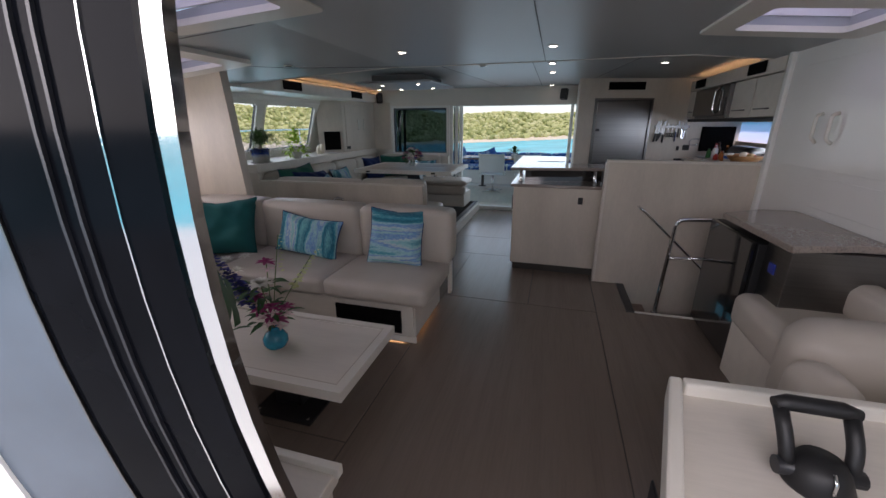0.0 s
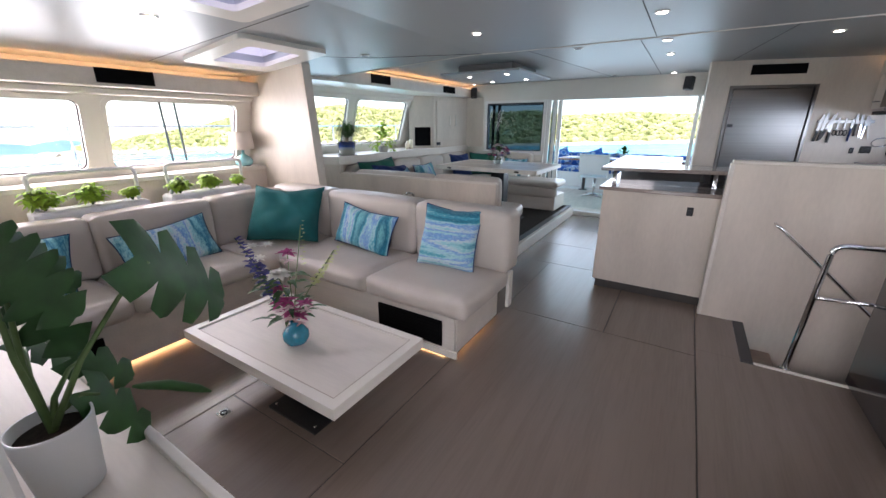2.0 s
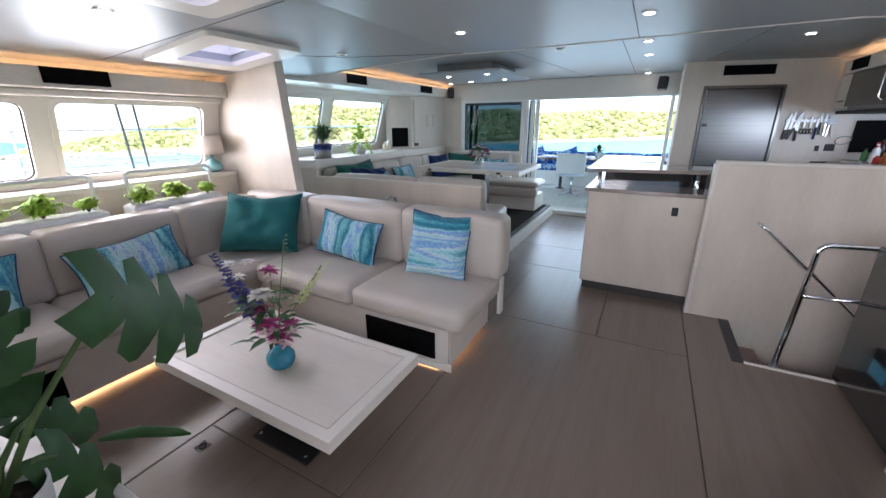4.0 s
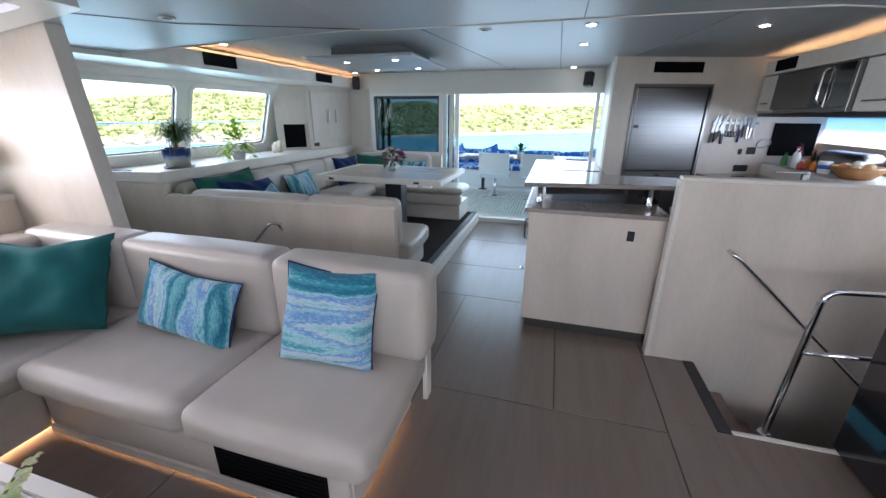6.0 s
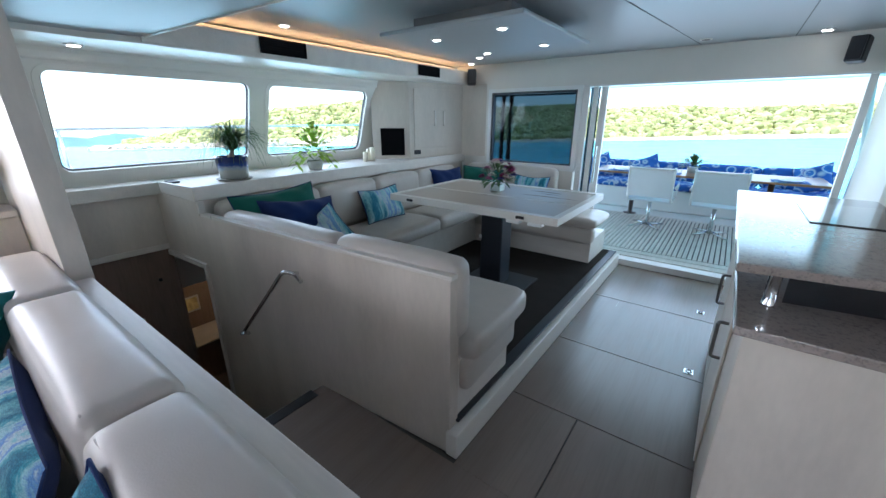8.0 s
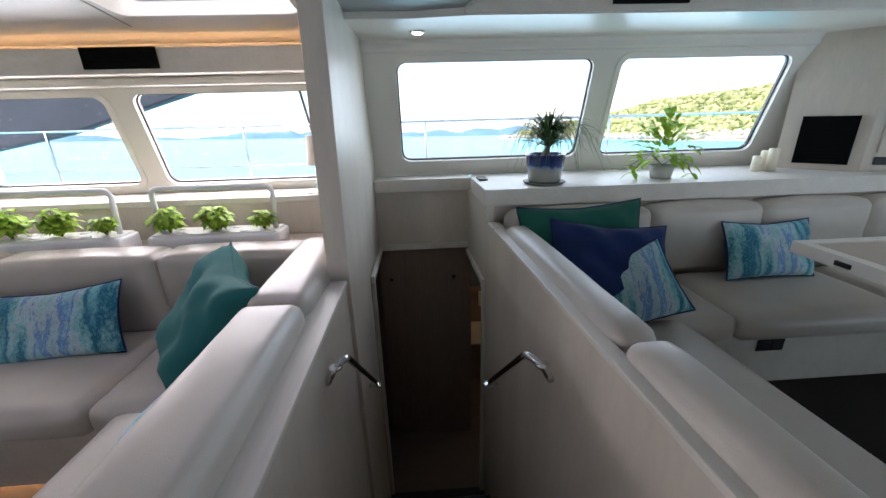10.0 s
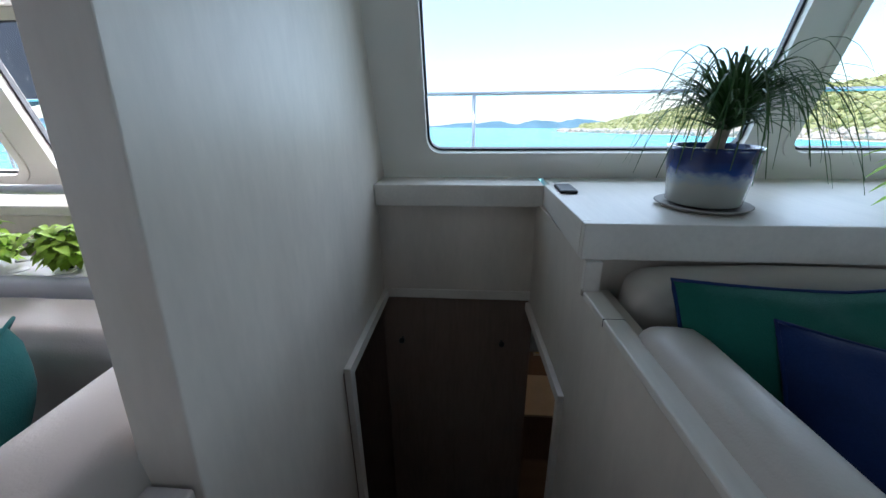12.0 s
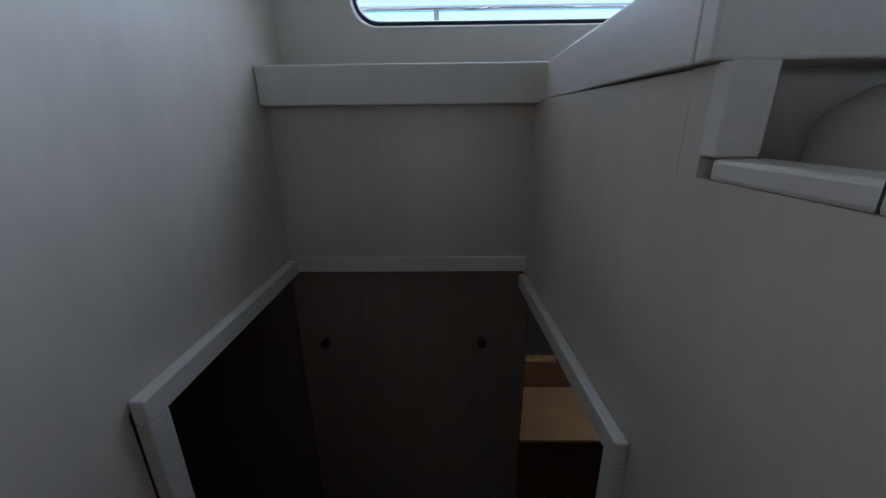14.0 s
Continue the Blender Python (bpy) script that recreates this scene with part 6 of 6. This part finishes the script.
for y0, y1, z0, z1 in ((2.35, 3.75, 1.25, 1.95), (2.4, 3.3, 1.0, 1.2)):
    p = part("panel", box(2.212, 2.219, y0, y1, z0, z1, 0.003), WHITE, bpy.data.objects["wall_side_cupboard"])
for y in (3.24, 3.40):
    part("handle", tube(arc([(2.21, y, 1.42), (2.175, y, 1.45), (2.175, y, 1.60), (2.21, y, 1.61)], 0.02), 0.011, 8), TRIM, bpy.data.objects["wall_side_cupboard"])
structure("trim_column_galley", box(2.19, 2.30, 3.94, 4.0, 0.0, CZ - 0.03, 0.008), WHITE, "white edge post of the cupboard wall")

seat = thing("helm_settee", (1.9, 2.2, 0), "cream upholstered helm settee with a rounded backrest", "settee")
part("base", prism([(1.70, 1.72), (1.66, 2.66), (2.21, 2.66), (2.21, 1.72)], 0.0, 0.36, 0.01), OAK_H, seat)
part("seat_cushion", pad(1.645, 2.205, 2.02, 2.69, 0.34, 0.56, 0.06, 0.014, 12), LEATHER, seat)
part("backrest", pad(1.61, 2.21, 1.86, 2.14, 0.12, 0.70, 0.11, 0.02, 12), LEATHER, seat)
part("side_cushion", pad(2.06, 2.205, 2.16, 2.68, 0.54, 0.74, 0.05, 0.01, 10), LEATHER, seat)
part("armrest", pad(1.50, 1.68, 1.58, 1.84, 0.36, 0.62, 0.07, 0.01, 8), LEATHER, seat)

nav = thing("helm_console", (1.3, 0.9, 0), "cream helm console with a raised rim", "console")
NAV = [(0.74, 0.62), (0.93, 1.34), (2.2, 1.40), (2.2, 0.62)]
part("body", prism([(0.80, 0.62), (0.97, 1.30), (2.2, 1.36), (2.2, 0.62)], 0.0, 0.67, 0.006), OAK_H, nav)
part("top", prism(NAV, 0.67, 0.70, 0.004), OAK_H, nav)
part("rim", prism([(0.74, 0.62), (0.925, 1.34), (0.965, 1.34), (0.78, 0.62)], 0.65, 0.745, 0.008), TRIM, nav)
part("rim", prism([(0.966, 1.305), (0.966, 1.345), (2.2, 1.40), (2.2, 1.36)], 0.66, 0.745, 0.008), TRIM, nav)
part("slot", box(0.845, 0.853, 0.92, 1.05, 0.45, 0.58, 0.004, bm=bag(), m=Matrix.Translation((-0.01, 0, 0))), BLACK, nav)
th = thing("engine_control", (1.18, 1.03, 0.70), "black twin-lever engine control on the console", "engine control")
part("base", lathe([(0.07, 0), (0.075, 0.01), (0.06, 0.05), (0.045, 0.075), (0, 0.08)], (1.18, 1.03, 0.70), 28), BLACK, th)
for dx in (-0.065, 0.065):
    part("lever", tube(arc([(1.18 + dx, 1.03, 0.74), (1.18 + dx * 1.1, 1.05, 0.80), (1.18 + dx * 1.15, 1.10, 0.86)], 0.03), 0.017, 10), BLACK, th)
part("grip", tube([(1.09, 1.10, 0.865), (1.12, 1.105, 0.87), (1.24, 1.105, 0.87), (1.27, 1.10, 0.865)], [0.016, 0.021, 0.021, 0.016], 12), BLACK, th)
part("pivot", tube([(1.09, 1.03, 0.735), (1.27, 1.03, 0.735)], 0.022, 12), RUBBER, th)
part("trim_line", tube([(1.175, 0.963, 0.735), (1.18, 0.968, 0.76), (1.18, 0.985, 0.775)], 0.004, 6), CHROME, th)

# ---- forward door standing open ----
fd = thing("door_3", (0.0, 0.28, 0.0), "open dark glass forward door with rubber seals and steel edge", "door", "", "structure")
DV = Vector((0.40, 0.10, 0)).normalized()
DM = basis((0.17, 0.345, 0.0), -DV, (0, 0, 1))


def bowed(u0, u1, w0, w1, u0b=None):
    """A strip of the door running up its curved free edge."""
    bm = bag()
    prev = None
    for z in np.linspace(0.05, 2.0, 27):
        z = float(z)
        k = -0.36 * (max(z, 0.9) - 1.47) ** 2
        q = [bm.verts.new(DM @ Vector((u + k, z, w))) for u, w in ((u0, w0), (u1, w0), (u1, w1), (u0, w1))]
        if prev:
            for i in range(4):
                bm.faces.new((prev[i], prev[(i + 1) % 4], q[(i + 1) % 4], q[i]))
        else:
            bm.faces.new(q[::-1])
        prev = q
    bm.faces.new(prev)
    bmesh.ops.recalc_face_normals(bm, faces=bm.faces)
    return bm


# grey-blue of the sky mirrored in the door, painted as the leaf's colour
DOOR_SKY_TINT = material("door_sky_reflection", (0.07, 0.095, 0.125), 0.3, vary=0.25, vary_scale=6, coat=0.3)
part("edge_strip", bowed(-0.014, 0.006, -0.008, 0.008), CHROME, fd, "polished steel edge strip")
part("seal", bowed(0.006, 0.046, -0.012, 0.012), DOOR_RUBBER, fd)
part("bead", bowed(0.046, 0.0475, -0.014, 0.014), CHROME, fd)
part("seal", bowed(0.0475, 0.082, -0.010, 0.010), DOOR_RUBBER, fd)
part("bead", bowed(0.082, 0.085, -0.014, 0.014), RUBBER, fd)
part("channel", bowed(0.085, 0.100, -0.010, 0.010), DOOR_RUBBER, fd)
part("bead", bowed(0.100, 0.103, -0.014, 0.014), RUBBER, fd)
part("channel", bowed(0.103, 0.158, -0.011, 0.011), DOOR_RUBBER, fd)
part("bead", bowed(0.158, 0.160, -0.014, 0.014), STEEL, fd)
part("leaf", bowed(0.160, 0.290, -0.012, 0.012), DOOR_SKY_TINT, fd)
part("leaf", bowed(0.290, 0.52, -0.016, 0.016), WHITE, fd)
part("hinge", lathe([(0.045, 0), (0.05, 0.01), (0.05, 0.11), (0.03, 0.14)], (-0.03, 0.40, 1.62), 18), BLACK, fd)

# ---- aft cockpit ----
GREYDECK = material("weathered_deck", (0.66, 0.61, 0.54), 0.6, vary=0.12, vary_scale=6, stretch=(3, 0.6, 1), grain=0.5, grain_scale=20)
structure("deck_aft", box(-3.2, 2.6, 7.27, 11.6, -0.12, 0.02, 0.01), WHITE, "white cockpit floor")
grat = structure("deck_grating", box(-2.2, 1.6, 7.34, 9.6, 0.02, 0.034, 0.002), SEAM, "slatted pale wooden cockpit grating")
for i in range(76):
    part("slat", box(-2.2 + i * 0.05, -2.2 + i * 0.05 + 0.038, 7.60, 9.6, 0.034, 0.056, 0.003, 1), GREYDECK, grat)
for y in (7.34, 7.47):
    part("slat", box(-2.2, 1.6, y, y + 0.115, 0.034, 0.056, 0.003, 1), GREYDECK, grat)
structure("roof_cockpit", box(-3.3, 2.7, 7.23, 10.55, 2.05, 2.18, 0.03), WHITE, "white hardtop over the cockpit")
for x in (-2.3, 1.38):
    post = thing("roof_post", (x, 10.42, 0), "white painted cockpit roof post", "post", "roof posts")
    part("post", tube([(x, 10.45, 0.0), (x + 0.03, 10.42, 1.0), (x + 0.12 * (1 if x < 0 else -1), 10.35, 2.06)], 0.035, 12), WHITE, post)
    part("flange", lathe([(0.07, 0.02), (0.07, 0.035), (0.045, 0.04)], (x, 10.45, 0), 18), STEEL, post)
BLUEPAT = material("blue_patterned_canvas", (0.03, 0.14, 0.42), 0.8, vary=0.1)
n_, l_ = BLUEPAT.node_tree.nodes, BLUEPAT.node_tree.links
wv, rp, tc = n_.new("ShaderNodeTexVoronoi"), n_.new("ShaderNodeValToRGB"), n_.new("ShaderNodeNewGeometry")
wv.inputs["Scale"].default_value = 7
l_.new(tc.outputs["Position"], wv.inputs["Vector"])
l_.new(wv.outputs["Distance"], rp.inputs[0])
e_ = rp.color_ramp.elements
e_.new(0.35), e_.new(0.45)
for k, (p, c) in zip(e_, ((0.0, (0.02, 0.09, 0.36)), (0.34, (0.03, 0.16, 0.46)), (0.40, (0.55, 0.62, 0.68)), (0.55, (0.02, 0.10, 0.38)))):
    k.position, k.color = p, (*c, 1)
l_.new(rp.outputs[0], n_["Principled BSDF"].inputs["Base Color"])
cb = thing("cockpit_bench", (-0.4, 10.6, 0), "white cockpit bench with blue patterned cushions", "bench")
part("base", box(-2.2, 1.3, 10.2, 10.9, 0.02, 0.38, 0.02), WHITE, cb)
for i in range(4):
    x = -2.18 + i * 0.87
    part("seat_cushion", pad(x, x + 0.86, 10.18, 10.7, 0.38, 0.50, 0.04, 0.01, 6), BLUEPAT, cb)
    part("back_cushion", pad(x, x + 0.86, 10.68, 10.86, 0.48, 0.80, 0.05, 0.01, 6), BLUEPAT, cb)
for x, yaw in ((-2.0, 20), (1.0, -25), (-1.2, 8)):
    pillow("blue patterned cushion on the cockpit bench", lean(x, 10.5, 0.70, yaw, 25, 20), 0.45, 0.42, 0.14, BLUEPAT, NAVY, x)
TEAK = material("varnished_teak", (0.30, 0.13, 0.05), 0.3, vary=0.25, vary_scale=3, stretch=(0.5, 5, 1), grain=0.6, grain_scale=20, coat=0.4)
ck = thing("cockpit_table", (-0.35, 9.6, 0), "varnished teak cockpit table laid for a meal", "table")
part("tabletop", box(-1.75, 1.05, 9.2, 10.05, 0.735, 0.765, 0.008), TEAK, ck)
for x in (-1.2, 0.5):
    part("leg", lathe([(0.10, 0.056), (0.10, 0.066), (0.035, 0.075), (0.035, 0.735)], (x, 9.62, 0), 18), STEEL, ck)
for x in (-1.35, -0.75, 0.05, 0.65):
    m_ = thing("place_mat", (x, 9.35, 0.765), "blue place mat with a plate on the cockpit table", "place mat", "place settings")
    part("mat", box(x - 0.19, x + 0.19, 9.24, 9.52, 0.765, 0.769, 0.002), BLUEPAT, m_)
    part("plate", lathe([(0.07, 0.769), (0.12, 0.783), (0.118, 0.786), (0.06, 0.774)], (x, 9.38, 0), 24), WHITE_POT, m_)
    g_ = thing("drinking_glass", (x + 0.15, 9.55, 0.765), "clear drinking glass on the cockpit table", "glass", "drinking glasses")
    part("cup", lathe([(0.03, 0.765), (0.036, 0.90), (0.033, 0.90), (0.027, 0.772)], (x + 0.15, 9.58, 0), 18), GLASS, g_)
cp = thing("table_plant", (-0.45, 9.65, 0.765), "leafy green centrepiece on the cockpit table", "plant")
part("pot", lathe([(0.06, 0.766), (0.075, 0.85), (0.07, 0.85), (0, 0.84)], (-0.45, 9.65, 0), 20), WHITE_POT, cp)
rng = random.Random(21)
b = bag()
for i in range(90):
    a, e = rng.uniform(0, 6.28), rng.uniform(0, 1.5)
    d = Vector((math.cos(a) * math.cos(e), math.sin(a) * math.cos(e), math.sin(e)))
    leaf(b, Vector((-0.45, 9.65, 0.85)) + d * rng.uniform(0.02, 0.13), d, rng.uniform(0.09, 0.15), 0.04, 0.4, n=3)
part("foliage", b, PALM, cp)


def cockpit_chair(x, y):
    t = thing("cockpit_chair", (x, y, 0.056), "white mesh cockpit chair on a steel swivel base", "chair", "cockpit chairs")
    MESH = WHITE_POT
    for s in (-0.27, 0.27):
        part("side_rail", tube(arc([(x + s, y + 0.22, 0.46), (x + s, y - 0.20, 0.45), (x + s, y - 0.29, 0.93)], 0.06), 0.015, 8), WHITE, t)
    part("cross_bar", tube([(x - 0.27, y - 0.287, 0.90), (x + 0.27, y - 0.287, 0.90)], 0.013, 8), WHITE, t)
    part("backrest", box(x - 0.262, x + 0.262, y - 0.272, y - 0.262, 0.52, 0.90, 0.004), MESH, t)
    part("seat", pad(x - 0.26, x + 0.26, y - 0.20, y + 0.22, 0.44, 0.475, 0.015, 0.0, 6, wrinkle=0), MESH, t)
    for s in (-0.30, 0.30):
        part("armrest", tube(arc([(x + s, y - 0.22, 0.66), (x + s, y + 0.16, 0.67), (x + s * 0.9, y + 0.20, 0.46)], 0.05), 0.014, 8), WHITE, t)
    part("column", lathe([(0.025, 0.07), (0.025, 0.44)], (x, y, 0), 14), CHROME, t)
    for k in range(4):
        a = radians(45 + 90 * k)
        part("foot", tube([(x, y, 0.10), (x + 0.28 * math.cos(a), y + 0.28 * math.sin(a), 0.068)], [0.018, 0.011], 8), CHROME, t)


cockpit_chair(-0.83, 8.86)
cockpit_chair(-0.06, 8.86)

# ---- rails and rigging outside ----
for z in (1.10, 1.45):
    solid("guard_wire", tube([(-4.5, -4, z), (-4.5, 3.55, z), (-4.5, 8.5, z)], 0.009 if z < 1.4 else 0.012, 8), CHROME, "steel guard rail outside the cabin windows", "guard rail", "guard rails")
for y in (-1.6, 0.2, 1.9, 3.55, 5.3, 7.0):
    solid("stanchion", tube([(-4.5, y, 0.44), (-4.5, y, 1.45)], 0.012, 8), CHROME, "slim steel stanchion of the guard rail", "stanchion", "stanchions")
for y0, y1 in ((2.72, 2.45), (2.86, 2.60)):
    solid("shroud", tube([(-4.35, y0, 0.42), (-3.2, y1 - 0.4, 6.0)], 0.012, 8), STEEL, "steel rigging wire outside the windows", "rigging", "rigging wires")
solid("sail_cover", prism([(0.3, 1.42), (1.15, 1.66), (2.0, 1.90), (2.0, 2.1), (-0.9, 2.1), (-0.9, 1.2)], -4.75, -4.62, 0.02, bm=bag(), m=Matrix(((0, 0, 1, 0), (1, 0, 0, 0), (0, 1, 0, 0), (0, 0, 0, 1)))), material("grey_canvas", (0.055, 0.065, 0.085), 0.8, vary=0.15, vary_scale=3), "dark grey canvas awning outside the window", "awning")

# ---- sea, shore and hills; the boat heels a little toward the windows ----
HEEL = Matrix.Rotation(radians(-2.6), 4, "Y") @ Matrix.Rotation(radians(-0.8), 4, "X")
SEA = -1.75
WATER = material("sea_water", (0.07, 0.52, 0.62), 0.25, vary=0.35, vary_scale=0.15, stretch=(1, 1, 1), grain=0.3, grain_scale=1.2, bump=1.0, bump_scale=1.6, spec=0.25)
b = bag()
bmesh.ops.create_grid(b, x_segments=8, y_segments=8, size=4500, matrix=HEEL @ Matrix.Translation((0, 0, SEA)))
structure("water", b, WATER, "turquoise sea with small ripples reaching the horizon")
# scrub green lightened to hold the haze over the hills
SCRUB = material("scrub_green_hazed", (0.33, 0.34, 0.15), 0.9, vary=0.5, vary_scale=0.12, grain=0.8, grain_scale=0.6, spec=0.1)
SAND = material("pale_sand", (0.62, 0.54, 0.42), 0.9, vary=0.12, vary_scale=0.3)
# distance haze put into the base colour of the far hills
HAZE = material("far_hill_painted_haze", (0.15, 0.26, 0.32), 1.0, vary=0.15, vary_scale=0.01, spec=0.0)


def table_of(az, rows):
    for (a0, v0), (a1, v1) in zip(rows, rows[1:]):
        if a0 <= az <= a1:
            t = (az - a0) / (a1 - a0)
            t = t * t * (3 - 2 * t)
            return v0 + (v1 - v0) * t
    return rows[0][1] if az < rows[0][0] else rows[-1][1]


RIDGE = [(-75, 14), (-40, 10), (-20, 8), (0, 9.5), (8, 12.5), (14, 12), (20, 16), (28, 16), (38, 20), (46, 25), (52, 23), (58, 21), (63, 16), (68, 11), (73, 6), (79, 0.5)]
SHORE = [(-75, 120), (-40, 135), (0, 140), (30, 150), (45, 180), (55, 200), (66, 260), (78, 340)]


def on_land(az, t, lift=0.0):
    r = table_of(az, SHORE) + t * 110
    h = table_of(az, RIDGE) * math.sin(min(t * 1.25, 1) * math.pi / 2) + noise.noise(Vector((az * 0.12, t * 3, 0.5))) * 1.6 * t
    return Vector((-math.sin(radians(az)) * r, math.cos(radians(az)) * r, SEA + 0.3 + h + lift))


b, g = bag(), []
AZ = [-75 + 153 * i / 200 for i in range(201)]
for az in AZ:
    g.append([b.verts.new(HEEL @ on_land(az, t / 14)) for t in range(15)])
for i in range(200):
    for t in range(14):
        b.faces.new((g[i][t], g[i + 1][t], g[i + 1][t + 1], g[i][t + 1]))
structure("backdrop_hills", b, SCRUB, "green scrub-covered hills along the shore")
b = bag()
prev = None
for az in AZ:
    r = table_of(az, SHORE)
    row = []
    for dr, z in ((-5, -0.3), (-1, 0.35), (4, 1.2 + noise.noise(Vector((az, 0, 0))) * 0.3)):
        row.append(b.verts.new(HEEL @ Vector((-math.sin(radians(az)) * (r + dr), math.cos(radians(az)) * (r + dr), SEA + z))))
    if prev:
        for k in range(2):
            b.faces.new((prev[k], row[k], row[k + 1], prev[k + 1]))
    prev = row
structure("backdrop_beach", b, SAND, "narrow pale beach below the hills")

# woods: many small uneven clumps
ico = bmesh.new()
bmesh.ops.create_icosphere(ico, subdivisions=1, radius=1.0)
IV, IF = [v.co.copy() for v in ico.verts], [[v.index for v in f.verts] for f in ico.faces]
ico.free()
rng = random.Random(77)


def clumps(count, lo, hi, size, t0=0.02, t1=1.0, squash=0.8):
    verts, faces = [], []
    for _ in range(count):
        az, t = rng.uniform(lo, hi), t0 + (t1 - t0) * rng.random() ** 1.3
        s = rng.uniform(*size) * (1 + 0.5 * max(0, az - 30) / 40)
        c = on_land(az, t, s * 0.35)
        o = len(verts)
        for v in IV:
            k = s * rng.uniform(0.6, 1.25)
            verts.append(HEEL @ (c + Vector((v.x * k, v.y * k, v.z * k * squash))))
        faces += [[o + i for i in f] for f in IF]
    return verts, faces


LEAFY = material("woods_painted_sun_haze", (0.13, 0.20, 0.04), 0.8, vary=0.35, vary_scale=0.3, spec=0.1)
n_, l_ = LEAFY.node_tree.nodes, LEAFY.node_tree.links
gi, rp = n_.new("ShaderNodeNewGeometry"), n_.new("ShaderNodeValToRGB")
l_.new(gi.outputs["Random Per Island"], rp.inputs[0])
e_ = rp.color_ramp.elements
e_.new(0.5)
# tones raised above leaf green: sun glare and haze painted in
for k, (p, c) in zip(e_, ((0.0, (0.20, 0.23, 0.09)), (0.5, (0.35, 0.36, 0.15)), (1.0, (0.50, 0.48, 0.26)))):
    k.position, k.color = p, (*c, 1)
l_.new(rp.outputs[0], n_["Principled BSDF"].inputs["Base Color"])
me = bpy.data.meshes.new("woods")
V, F = clumps(16000, -75, 75, (0.35, 1.6))
me.from_pydata([tuple(v) for v in V], [], F)
me.materials.append(LEAFY)
tagged(new("woods", me), "green scrub and trees covering the hills, paled by painted sun and haze", "woods", "", "stuff")
ROCK = material("pale_shore_rock", (0.50, 0.44, 0.37), 0.9, vary=0.3, vary_scale=0.5)
me = bpy.data.meshes.new("shore_rocks")
V, F = clumps(1100, 30, 78, (0.4, 1.8), 0.0, 0.05, 0.6)
me.from_pydata([tuple(v) for v in V], [], F)
me.materials.append(ROCK)
tagged(new("shore_rocks", me), "pale boulders along the waterline", "rocks", "", "stuff")
# far islands; the blue of the air between is painted into their colour
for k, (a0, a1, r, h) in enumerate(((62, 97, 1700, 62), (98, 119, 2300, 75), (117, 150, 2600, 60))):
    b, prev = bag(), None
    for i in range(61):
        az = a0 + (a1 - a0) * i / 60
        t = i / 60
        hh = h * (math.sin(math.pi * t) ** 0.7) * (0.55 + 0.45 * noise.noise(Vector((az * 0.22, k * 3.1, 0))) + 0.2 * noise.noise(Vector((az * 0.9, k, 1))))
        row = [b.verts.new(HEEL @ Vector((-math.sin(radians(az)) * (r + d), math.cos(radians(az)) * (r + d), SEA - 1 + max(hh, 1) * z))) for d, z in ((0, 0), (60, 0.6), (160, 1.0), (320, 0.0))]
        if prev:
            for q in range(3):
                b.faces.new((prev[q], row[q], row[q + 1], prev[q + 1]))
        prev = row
    structure("backdrop_island", b, HAZE, "far island on the horizon, blue haze painted into its colour")
